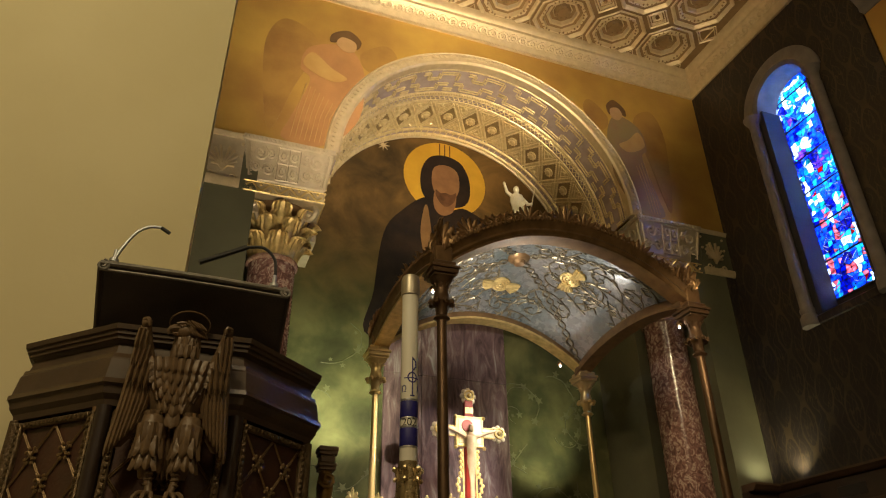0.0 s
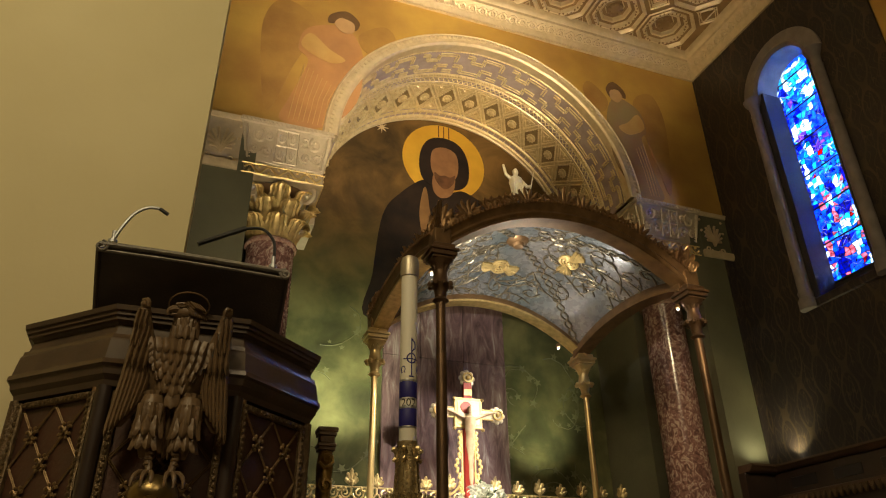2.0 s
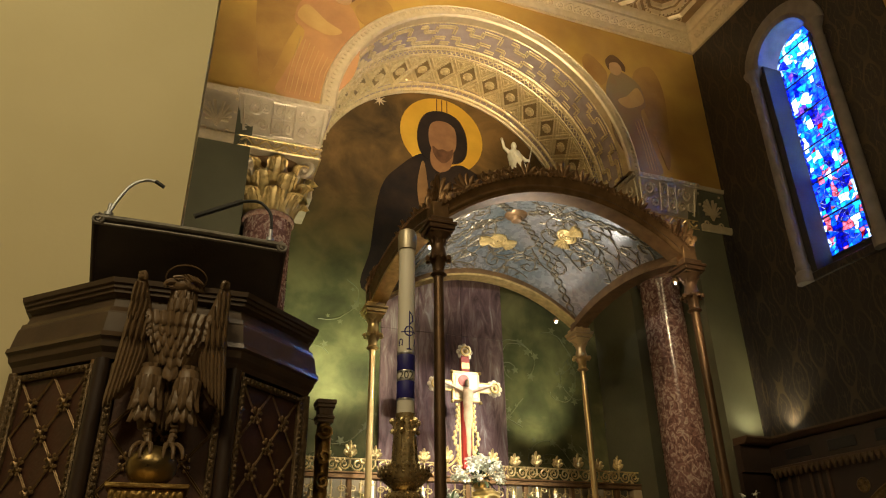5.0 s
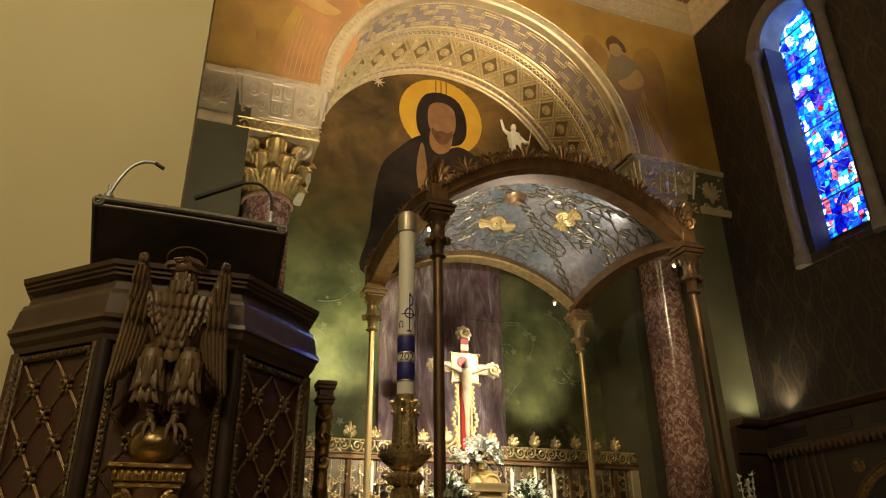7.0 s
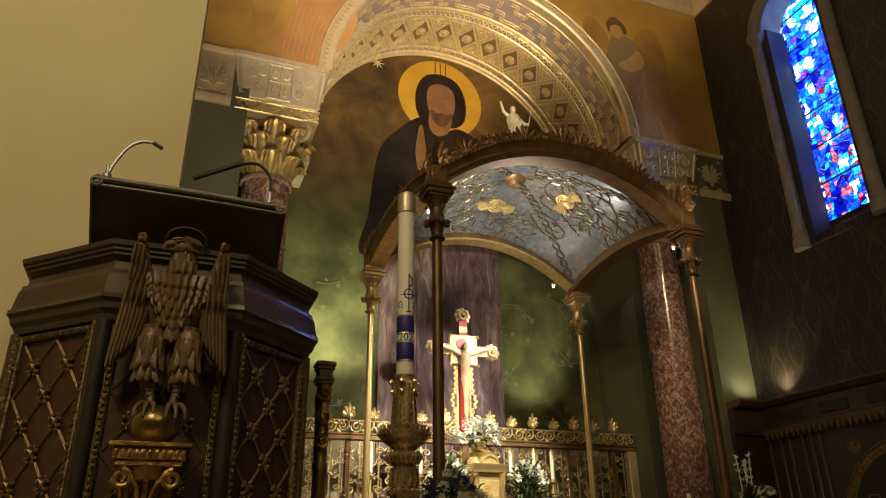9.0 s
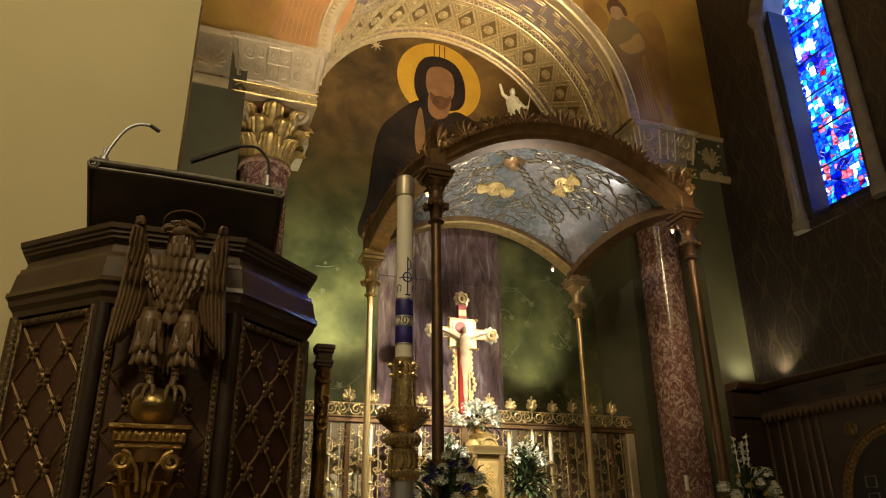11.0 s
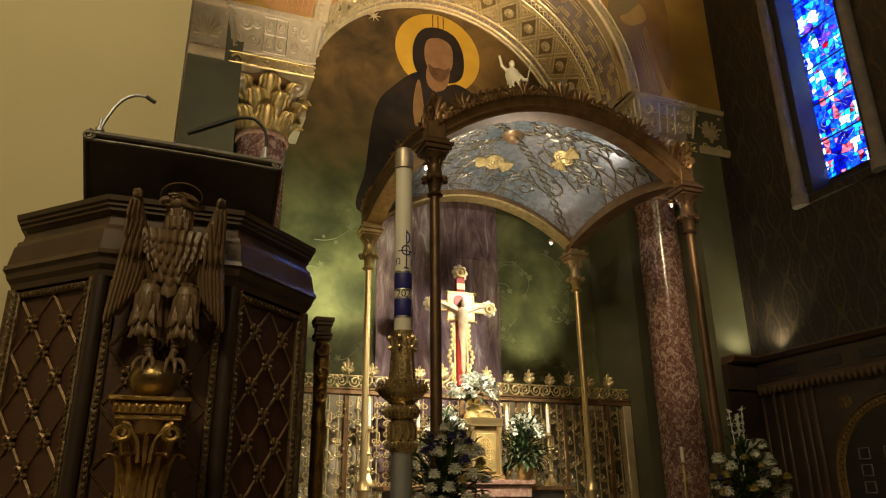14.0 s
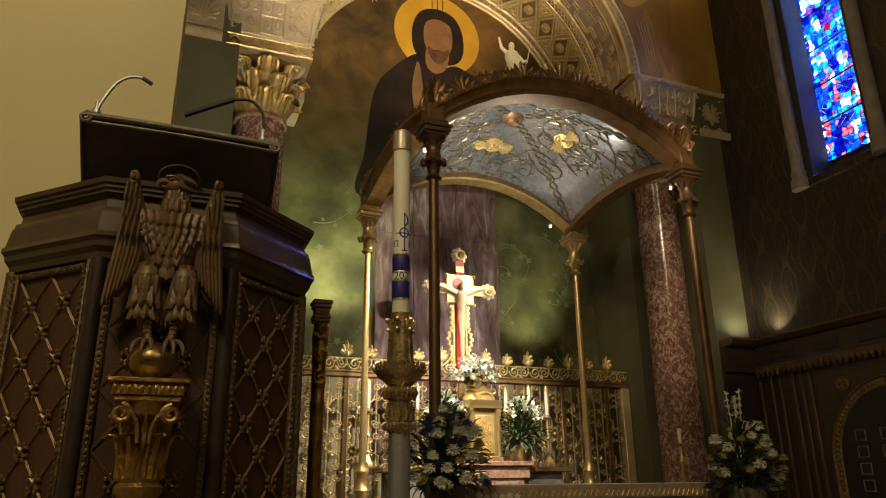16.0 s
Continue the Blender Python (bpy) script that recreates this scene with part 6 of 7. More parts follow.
# head turned aside, hooked beak, brow, feathered neck
ball(bm, (ex - 0.004, ey - 0.004, EYE + 1.205), 0.048, 14, (1.12, 0.95, 0.80))
for k in range(7):
    feather(bm, pose(ex - 0.030 + 0.012 * k, ey - 0.045 + 0.0035 * abs(k - 3), EYE + 1.246 - 0.002 * abs(k - 3)) @ pose(0, 0, 0, 8, -50, 0), 0.046, 0.017, 0.006)
    feather(bm, pose(ex - 0.006 + 0.010 * k, ey - 0.045 + 0.006 * k, EYE + 1.222) @ pose(0, 0, 0, 4, -38, 0), 0.050, 0.018, 0.006)
tube(bm, smooth_line([(ex - 0.035, ey - 0.025, EYE + 1.212), (ex - 0.058, ey - 0.034, EYE + 1.210), (ex - 0.074, ey - 0.036, EYE + 1.197), (ex - 0.073, ey - 0.036, EYE + 1.178)], 4), 0.019, 8, 0.004)
tube(bm, [(ex - 0.036, ey - 0.024, EYE + 1.190), (ex - 0.060, ey - 0.032, EYE + 1.186)], 0.010, 6, 0.005)
tube(bm, smooth_line([(ex - 0.046, ey - 0.046, EYE + 1.226), (ex - 0.020, ey - 0.055, EYE + 1.230), (ex + 0.006, ey - 0.050, EYE + 1.224)], 4), 0.007, 6, 0.004)
ball(bm, (ex - 0.026, ey - 0.048, EYE + 1.216), 0.006, 8)
for j in range(3):
    for k in range(6):
        a = math.pi * (k + 0.5 * (j % 2)) / 5.6 - math.pi / 2
        r = (0.050, 0.052, 0.056)[j]
        feather(bm, pose(ex + 0.006 + r * math.sin(a), ey + 0.018 - r * math.cos(a), EYE + 1.212 - 0.036 * j, 0, 0, math.degrees(a)) @ pose(0, 0, 0, 4), 0.062, 0.034, 0.007)
solid("eagle_carving", bm, WOOD_LIT, "carved oak eagle with folded wings before the pulpit", "carving")
# round nimbus over the head
bm = bmesh.new()
rim = [(ex + 0.004 + 0.084 * math.cos(2 * math.pi * k / 36), ey + 0.055 - 0.040 * math.sin(2 * math.pi * k / 36), EYE + 1.268 + 0.046 * math.sin(2 * math.pi * k / 36)) for k in range(36)]
a, b = ([bm.verts.new(Vector(p) + Vector((0, up, up))) for p in rim] for up in (0.0, 0.006))
bm.faces.new(a)
bm.faces.new(b[::-1])
for k in range(36):
    bm.faces.new((a[k], a[(k + 1) % 36], b[(k + 1) % 36], b[k]))
nim = thing("nimbus", "oak disc over the carved eagle, coloured dark for shade, with bright rim", "nimbus")
# black oak on the disc stands for the shade under the reading desk
part("disc", bm, WOOD_DEEP, nim, smooth=False)
part("rim", tube(bmesh.new(), rim, 0.0038, 6, closed=True), WOOD_LIT, nim)


brk = thing("eagle_pedestal", "gilded capital and column carrying a brass globe", "pedestal", at=(ex - 0.012, ey - 0.02, 0.03))
part("globe", ball(bmesh.new(), (0, 0, EYE + 0.428), 0.088, 24, (1.05, 1.05, 0.90)), mat("old_brass", (0.34, 0.25, 0.11), 0.3, 0.95, (0.20, 0.14, 0.06), 10, 0.8, 0.08, 40), brk)
bm = bmesh.new()
for z0, z1, w in ((0.335, 0.352, 0.142), (0.29, 0.335, 0.125), (0.268, 0.29, 0.115)):
    box(bm, -w, w, -w, w, EYE + z0, EYE + z1, 0.004)
for k in range(11):
    ball(bm, (-0.115 + 0.023 * k, -0.125, EYE + 0.312), 0.012, 6, (0.8, 0.7, 1.5))
part("abacus", bm, AGED, brk)
part("capital", lathe(bmesh.new(), [(0.075, 0.0), (0.08, 0.12), (0.10, 0.22), (0.115, 0.27)], 20, (0, 0, EYE)), BRONZE, brk)
for s in (-1, 1):
    bm = bmesh.new()
    tube(bm, spiral(s * 0.085, 0.225, 0.036, 0.008, 1.5, math.pi / 2, 16, -0.105, s), 0.010, 6)
    tube(bm, smooth_line([(s * 0.02, -0.10, 0.12), (s * 0.03, -0.105, 0.20), (s * 0.085, -0.105, 0.261)], 5), 0.009, 5)
    o = part("volute", bm, AGED, brk)
    o.location = (0, 0, EYE)
for k in range(12):
    me = bpy.data.meshes.get("pedestal_leaf") or mesh_of("pedestal_leaf", acanthus(bmesh.new(), 0.16, 0.085, 0.05), AGED, True)
    part("acanthus_leaf", me, None, brk).matrix_local = pose(0, 0, EYE + (0.0 if k % 2 else 0.07), 0, 0, 30 * k) @ pose(0, -0.078, 0)
part("shaft", lathe(bmesh.new(), [(0.11, -0.98), (0.11, -0.88), (0.075, -0.82), (0.07, -0.10), (0.085, -0.09), (0.07, -0.07), (0.085, -0.05), (0.085, -0.03), (0.07, -0.015), (0.078, 0.0)], 20, (0, 0, EYE)), AGED, brk)
for k in range(16):
    part("flute", tube(bmesh.new(), [(0.074 * math.cos(k * math.pi / 8), 0.074 * math.sin(k * math.pi / 8), EYE - 0.80), (0.074 * math.cos(k * math.pi / 8), 0.074 * math.sin(k * math.pi / 8), EYE - 0.12)], 0.009, 5), AGED, brk)

# ---- paschal candle ----
CS = 0.912
pcx, pcy = 0.995, 3.1
pas = thing("paschal_candle", "tall ivory paschal candle with blue bands and brass cap", "candle", at=(pcx, pcy, 0))


def Zc(z):
    return EYE + z * CS


part("wax", lathe(bmesh.new(), [(0.041, Zc(0.70)), (0.041, Zc(1.78)), (0.039, Zc(1.80))], 28), WAX, pas)
part("cap", lathe(bmesh.new(), [(0.047, Zc(1.745)), (0.048, Zc(1.835)), (0.042, Zc(1.862)), (0.028, Zc(1.872)), (0.010, Zc(1.876))], 28), SATIN, pas, "brass candle follower")
for z0, z1 in ((1.05, 1.135), (0.905, 0.995)):
    part("blue_band", lathe(bmesh.new(), [(0.0412, Zc(z0)), (0.0418, Zc(z0 + 0.002)), (0.0418, Zc(z1 - 0.002)), (0.0412, Zc(z1))], 28), BLUE, pas, "deep blue wax band")
    for z in (z0 - 0.006, z1 + 0.006):
        part("silver_line", lathe(bmesh.new(), [(0.0414, Zc(z - 0.005)), (0.042, Zc(z)), (0.0414, Zc(z + 0.005))], 28), SILVER, pas)


def wrap(bm_me, r, face):
    """Bends a flat mesh in x-z round the candle, its middle towards the angle face."""
    for v in bm_me.vertices:
        a = face + v.co.x / r
        v.co = (r * math.sin(a) + (0), -(r) * math.cos(a), v.co.z)


FACE = -0.38
txt = bpy.data.curves.new("year", "FONT")
txt.body, txt.size, txt.align_x = "202", 0.05, "CENTER"
tmp = new("year_curve", txt)
dg = bpy.context.evaluated_depsgraph_get()
me = bpy.data.meshes.new_from_object(tmp.evaluated_get(dg))
bpy.data.objects.remove(tmp)
for v in me.vertices:
    v.co = (v.co.x, 0, v.co.y + Zc(1.004))
wrap(me, 0.0418, FACE + 0.14)
me.materials.clear()
me.materials.append(BLACK)
part("year_numerals", me, None, pas)
bm = bmesh.new()


def ink(pts, w=0.0035):
    """A painted stroke bent round the wax."""
    out = []
    for (x0, z0), (x1, z1) in zip(pts, pts[1:]):
        for k in range(5):
            x, z = x0 + (x1 - x0) * k / 4, z0 + (z1 - z0) * k / 4
            a = FACE + x / 0.041
            out.append((0.0408 * math.sin(a), -0.0408 * math.cos(a), Zc(z)))
    tube(bm, out, w, 5)


ink([(0.018, 1.16), (0.018, 1.37)])
ink([(0.006, 1.16), (0.030, 1.16)])
ink([(0.018, 1.365), (0.035, 1.345), (0.036, 1.315), (0.018, 1.295)])
ink([(-0.022, 1.255), (0.058, 1.255)])
ink([(0.018 + 0.022 * math.cos(2 * math.pi * k / 14), 1.258 + 0.026 * math.sin(2 * math.pi * k / 14)) for k in range(15)])
ink([(-0.024 + 0.011 * math.cos(math.pi * (1.25 - 1.5 * k / 8)), 1.200 + 0.016 * math.sin(math.pi * (1.25 - 1.5 * k / 8))) for k in range(9)], 0.0026)
ink([(-0.036, 1.182), (-0.028, 1.184)], 0.0026)
ink([(-0.020, 1.184), (-0.012, 1.182)], 0.0026)
ink([(0.046, 1.18), (0.055, 1.222), (0.064, 1.18)], 0.0026)
part("painted_symbol", bm, BLUE, pas, "blue painted cross monogram")

STANDBRASS = mat("old_turned_brass", (0.58, 0.45, 0.24), 0.27, 0.78, (0.33, 0.24, 0.12), 18, 0.8, 0.10, 60)
stand = thing("candle_stand", "turned brass candle stand with steel shaft", "candlestick", at=(pcx, pcy, 0))
part("holder", lathe(bmesh.new(), [(0.060, Zc(0.575)), (0.057, Zc(0.64)), (0.050, Zc(0.74)), (0.046, Zc(0.815)), (0.046, Zc(0.830)), (0.0425, Zc(0.830))], 24), STANDBRASS, stand)
bm = bmesh.new()
for k in range(6):
    a = math.pi / 3 * k
    tube(bm, [((0.056 - 0.004 * j) * math.cos(a), (0.056 - 0.004 * j) * math.sin(a), Zc(0.56 + 0.06 * j)) for j in range(4)] + [(0.06 * math.cos(a), 0.06 * math.sin(a), Zc(0.80))], 0.010, 5)
    ball(bm, (0.063 * math.cos(a), 0.063 * math.sin(a), Zc(0.79)), 0.014, 6)
    ball(bm, (0.060 * math.cos(a), 0.060 * math.sin(a), Zc(0.74)), 0.012, 6)
part("holder_ornament", bm, STANDBRASS, stand)
part("drip_pan", lathe(bmesh.new(), [(0.045, Zc(0.455)), (0.065, Zc(0.475)), (0.10, Zc(0.505)), (0.116, Zc(0.53)), (0.118, Zc(0.55)), (0.110, Zc(0.552)), (0.06, Zc(0.545))], 32), STANDBRASS, stand)
bm = bmesh.new()
for k in range(26):
    a = 2 * math.pi * k / 26
    leaf(bm, pose(0, 0, Zc(0.545), 0, 0, math.degrees(a)) @ pose(0, -0.112, 0), 0.030, 0.020, 0.006, 3, False)
    ball(bm, (0.117 * math.cos(a), 0.117 * math.sin(a), Zc(0.535)), 0.007, 5)
part("pan_crown", bm, STANDBRASS, stand)
part("knop", lathe(bmesh.new(), [(0.05, Zc(0.235)), (0.066, Zc(0.255)), (0.066, Zc(0.275)), (0.055, Zc(0.285)), (0.056, Zc(0.36)), (0.060, Zc(0.375)), (0.045, Zc(0.385)), (0.062, Zc(0.405)), (0.078, Zc(0.425)), (0.078, Zc(0.44)), (0.055, Zc(0.455)), (0.045, Zc(0.46))], 28), STANDBRASS, stand, "fluted brass knop")
bm = bmesh.new()
for k in range(22):
    a = 2 * math.pi * k / 22
    tube(bm, [(0.066 * math.cos(a), 0.066 * math.sin(a), Zc(0.40)), (0.080 * math.cos(a), 0.080 * math.sin(a), Zc(0.43)), (0.068 * math.cos(a), 0.068 * math.sin(a), Zc(0.45))], 0.007, 4)
    ball(bm, (0.067 * math.cos(a), 0.067 * math.sin(a), Zc(0.265)), 0.010, 5, (1, 1, 1.5))
    if k % 2:
        tube(bm, [(0.057 * math.cos(a), 0.057 * math.sin(a), Zc(0.29)), (0.060 * math.cos(a + 0.14), 0.060 * math.sin(a + 0.14), Zc(0.325)), (0.057 * math.cos(a), 0.057 * math.sin(a), Zc(0.365))], 0.008, 4)
part("knop_fluting", bm, STANDBRASS, stand)
part("shaft", lathe(bmesh.new(), [(0.048, 0.55), (0.048, Zc(0.237))], 28), STEEL, stand, "plain brushed steel shaft")
part("foot", lathe(bmesh.new(), [(0.20, 0.45), (0.20, 0.48), (0.12, 0.51), (0.06, 0.55)], 28), STANDBRASS, stand)
# ---- gilded screen at the back of the niche ----
SY, SZ0, SZ1 = 8.20, EYE + 1.20, EYE + 1.42
scr = thing("altar_screen", "gilded wrought metal screen with scrolled grilles and cresting", "screen")
for x in (1.0, 1.95, 2.62, 3.40, 4.18, 4.83, 5.50):
    part("post", box(bmesh.new(), x - 0.03, x + 0.03, SY - 0.03, SY + 0.03, 0.45, SZ0, 0.006), BRONZE, scr)
part("post", box(bmesh.new(), 5.72, 5.85, SY - 0.06, SY + 0.06, 0.45, SZ0, 0.012), GOLD_PALE, scr, "pale gilt end post")
for z, h, d in ((SZ0, 0.05, 0.06), (SZ0 + 0.05, 0.025, 0.075), (EYE - 0.3, 0.05, 0.03), (0.50, 0.08, 0.03)):
    part("rail", box(bmesh.new(), 0.97, 5.85, SY - d, SY + d, z, z + h, 0.006), BRONZE, scr)
part("top_line", tube(bmesh.new(), [(0.97, SY - 0.02, SZ1), (3.05, SY - 0.02, SZ1)], 0.010, 5), SCREENGOLD, scr)
part("top_line", tube(bmesh.new(), [(3.75, SY - 0.02, SZ1), (5.85, SY - 0.02, SZ1)], 0.010, 5), SCREENGOLD, scr)
bars = [x for x in np.arange(1.06, 5.70, 0.115)]
bm = tube(bmesh.new(), [(0, 0, 0.5), (0, 0, SZ0)], 0.010, 5)
for z in (0.75, 1.05, 1.35, 1.65, 1.95, 2.25, 2.5):
    ball(bm, (0, 0, z), 0.017, 5)
barmesh = mesh_of("bar", bm, SCREENGOLD, True)
for x in bars:
    part("bar", barmesh, None, scr).location = (float(x), SY, 0)
bm = bmesh.new()
for s in (-1, 1):
    tube(bm, spiral(s * 0.040, 0.05, 0.040, 0.010, 1.3, math.pi if s > 0 else 0, 10, -0.012, -s), 0.007, 5)
    tube(bm, spiral(s * 0.040, -0.05, 0.040, 0.010, 1.3, math.pi if s > 0 else 0, 10, -0.012, s), 0.007, 5)
ball(bm, (0, -0.014, 0), 0.016, 6)
scrollmesh = mesh_of("grille_scroll", bm, SCREENGOLD, True)
bm = bmesh.new()
tube(bm, [(-0.055, -0.012, 0.12), (-0.055, -0.012, 0.02), (0.055, -0.012, -0.05), (0.055, -0.012, -0.14)], 0.008, 5)
tube(bm, spiral(-0.02, 0.125, 0.036, 0.010, 1.2, math.pi, 10, -0.012, -1), 0.007, 5)
tube(bm, spiral(0.02, -0.145, 0.036, 0.010, 1.2, 0, 10, -0.012, -1), 0.007, 5)
for k in range(4):
    ball(bm, (0.026 * math.cos(k * 1.571), -0.014, -0.015 + 0.026 * math.sin(k * 1.571)), 0.012, 5)
stepmesh = mesh_of("grille_step", bm, SCREENGOLD, True)
for j, z in enumerate((EYE - 0.10, EYE + 0.13, EYE + 0.36, EYE + 0.59, EYE + 0.82, EYE + 1.03)):
    for k, x in enumerate(np.arange(1.12, 5.66, 0.23)):
        kind = (j + k) % 2
        part("grille_step" if kind else "grille_scroll", stepmesh if kind else scrollmesh, None, scr).matrix_local = pose(float(x) + (0.115 if j % 2 else 0), SY - 0.004, z) @ Matrix.Diagonal((1.45, 1.3, 0.95 if kind else 1.15, 1))
# cresting: a running scroll with palmettes
bm = bmesh.new()
for k in range(-2, 3):
    leaf(bm, pose(0, 0, 0.04, 0, 30 * k, 0), 0.15 - 0.02 * abs(k), 0.042, 0.02, 4, False)
ball(bm, (0, -0.015, 0.05), 0.032, 6)
tube(bm, [(0, 0, -0.05), (0, 0, 0.06)], 0.014, 5)
for k in range(5):
    ball(bm, (0.055 * math.sin(k * 1.256), -0.012, 0.10 + 0.055 * math.cos(k * 1.256)), 0.015, 5)
fleur = mesh_of("palmette", bm, SCREENGOLD, True)
bm = bmesh.new()
tube(bm, spiral(0, 0, 0.075, 0.012, 1.6, math.pi, 16), 0.011, 5)
tube(bm, spiral(0.14, 0.0, 0.06, 0.012, 1.4, 0, 14, 0, -1), 0.010, 5)
for k in range(5):
    ball(bm, (0.03 + 0.028 * k, -0.01, 0.05 - 0.03 * (k % 2)), 0.017, 5)
for s in (-1, 1):
    leaf(bm, pose(0.07, 0, -0.03 if s < 0 else 0.02, 0, 90 - 50 * s, 0), 0.08, 0.035, 0.015, 3, False)
runner = mesh_of("running_scroll", bm, SCREENGOLD, True)
for k, x in enumerate(np.arange(1.05, 5.85, 0.30)):
    x = float(x)
    if abs(x - 3.41) > 0.16:
        part("palmette", fleur, None, scr).matrix_local = pose(x, SY - 0.01, SZ1 - 0.02) @ Matrix.Diagonal((1, 1, 1.35 if k % 2 else 1.1, 1))
    part("running_scroll", runner, None, scr).matrix_local = pose(x + 0.09, SY - 0.02, SZ0 + 0.155)

# ---- crucifix on the screen ----
cru = thing("crucifix", "ornate enamelled and gilded crucifix with carved figure", "crucifix", at=(3.395, 8.17, 0))


def cz(z):
    return EYE + z


part("upright", box(bmesh.new(), -0.06, 0.06, -0.03, 0.03, cz(1.36), cz(2.78), 0.008), RED, cru, "red upright")
part("crossbeam", box(bmesh.new(), -0.38, 0.38, -0.028, 0.032, cz(2.32), cz(2.43), 0.008), ENAMEL, cru)
part("centre_plate", box(bmesh.new(), -0.19, 0.19, -0.036, 0.02, cz(2.18), cz(2.57), 0.012), GOLD, cru)
part("centre_field", box(bmesh.new(), -0.15, 0.15, -0.044, -0.03, cz(2.22), cz(2.53), 0.008), GOLD_PALE, cru)
part("red_medallion", ellipse(bmesh.new(), -0.035, cz(2.44), 0.075, 0.075, -0.044, 0.01, 18), RED, cru)
bm = bmesh.new()
for k in range(8):
    a = 2 * math.pi * k / 8
    ball(bm, (0.080 * math.cos(a), 0, 0.080 * math.sin(a)), 0.036, 8, (1, 0.5, 1))
ball(bm, (0, 0, 0), 0.090, 12, (1, 0.35, 1))
lobes = mesh_of("trefoil_end", bm, ENAMEL, True)
bm = bmesh.new()
tube(bm, [(0.06 * math.cos(2 * math.pi * k / 16), -0.045, 0.06 * math.sin(2 * math.pi * k / 16)) for k in range(16)], 0.014, 5, closed=True)
ball(bm, (0, -0.04, 0), 0.03, 8)
ringm = mesh_of("gilt_ring", bm, GOLD, True)
for x, z in ((-0.40, 2.375), (0.40, 2.375), (0, 2.83)):
    e = part("trefoil_end", lobes, None, cru)
    e.matrix_local = pose(x, -0.01, cz(z))
    part("gilt_ring", ringm, None, e)
for s in (-1, 1):
    bm = bmesh.new()
    for k in range(22):
        z = 1.42 + 0.034 * k
        ball(bm, (s * (0.10 + 0.018 * (k % 2) + 0.05 * math.exp(-((k - 9) / 3.0) ** 2)), -0.005, cz(z)), 0.024, 5)
    tube(bm, [(s * (0.36 - 0.28 * math.sin(t * math.pi / 2)), 0, cz(1.36 + 0.30 * (1 - math.cos(t * math.pi / 2)))) for t in np.linspace(0, 1, 12)], 0.014, 5)
    tube(bm, [(s * (0.085), -0.01, cz(1.38)), (s * 0.085, -0.01, cz(2.16))], 0.012, 5)
    part("gilt_fringe", bm, GOLD, cru)
bm = bmesh.new()
for x0, x1 in ((-0.34, -0.19), (0.19, 0.34)):
    for z in (2.31, 2.43):
        tube(bm, [(x0, -0.03, cz(z)), (x1, -0.03, cz(z))], 0.010, 5)
for x in (-0.19, 0.19):
    for z in (2.17, 2.36, 2.55):
        ball(bm, (x, -0.04, cz(z)), 0.025, 6)
box(bm, -0.055, 0.055, -0.04, -0.03, cz(2.60), cz(2.68), 0.004)
part("gilt_edging", bm, GOLD, cru)
bm = bmesh.new()
lathe(bm, [(0.018, 1.50), (0.030, 1.58), (0.030, 1.74), (0.045, 1.90), (0.062, 1.98), (0.055, 2.08), (0.075, 2.22), (0.08, 2.30), (0.03, 2.34), (0.025, 2.36)], 10, (0, -0.07, EYE), squash=0.7)
ball(bm, (0.0, -0.085, cz(2.40)), 0.045, 8, (0.85, 0.9, 1.15))
for s in (-1, 1):
    tube(bm, [(s * 0.06, -0.07, cz(2.29)), (s * 0.22, -0.06, cz(2.36)), (s * 0.35, -0.05, cz(2.40))], 0.024, 6, 0.015)
solid("carved_figure", bm, FLESH, "small carved ivory coloured figure on the crucifix", "statue").matrix_world = pose(3.395, 8.16, 0)

# ---- rear altar with tabernacle, candles and flowers ----
rt = thing("rear_altar", "stone rear altar table with pink marble tabernacle base", "altar")
part("table_top", box(bmesh.new(), 2.24, 4.58, 7.62, 8.05, EYE + 0.12, EYE + 0.175, 0.01), BRONZE, rt, "dark moulded table edge")
part("body", box(bmesh.new(), 2.35, 4.47, 7.68, 8.02, 0.45, EYE + 0.118), STONE, rt)
part("marble_block", box(bmesh.new(), 2.98, 3.98, 7.45, 7.95, EYE + 0.18, EYE + 0.235, 0.008), MARBLE_PINK, rt, "pink marble step")
part("marble_block", box(bmesh.new(), 3.02, 3.94, 7.48, 7.618, EYE + 0.05, EYE + 0.178, 0.006), MARBLE_PINK, rt, "pink marble step")
part("marble_foot", box(bmesh.new(), 3.10, 3.86, 7.50, 7.60, 0.752, EYE + 0.048), MARBLE_PINK, rt)
TZ = EYE + 0.236
tab = thing("tabernacle", "gilded tabernacle with arched door and pilasters", "tabernacle", at=(3.42, 7.70, TZ))
part("body", box(bmesh.new(), -0.17, 0.17, -0.15, 0.18, 0.05, 0.60, 0.006), BRASS, tab)
part("base", box(bmesh.new(), -0.21, 0.21, -0.19, 0.2, 0.0, 0.05, 0.010), BRASS, tab)
for s in (-1, 1):
    part("pilaster", lathe(bmesh.new(), [(0.028, 0.05), (0.022, 0.08), (0.02, 0.50), (0.03, 0.54), (0.032, 0.57)], 12, (s * 0.165, -0.165, 0)), BRASS, tab)
door = part("door", box(bmesh.new(), -0.115, 0.115, -0.168, -0.15, 0.08, 0.50, 0.006), GOLD, tab, "embossed gilt door")
bm = bmesh.new()
for k in range(26):
    tube(bm, spiral(0.045 * ((k % 3) - 1), 0.12 + 0.038 * (k // 3), 0.024, 0.006, 1.2, k, 8, -0.170), 0.006, 4)
part("relief", bm, GOLD, door)
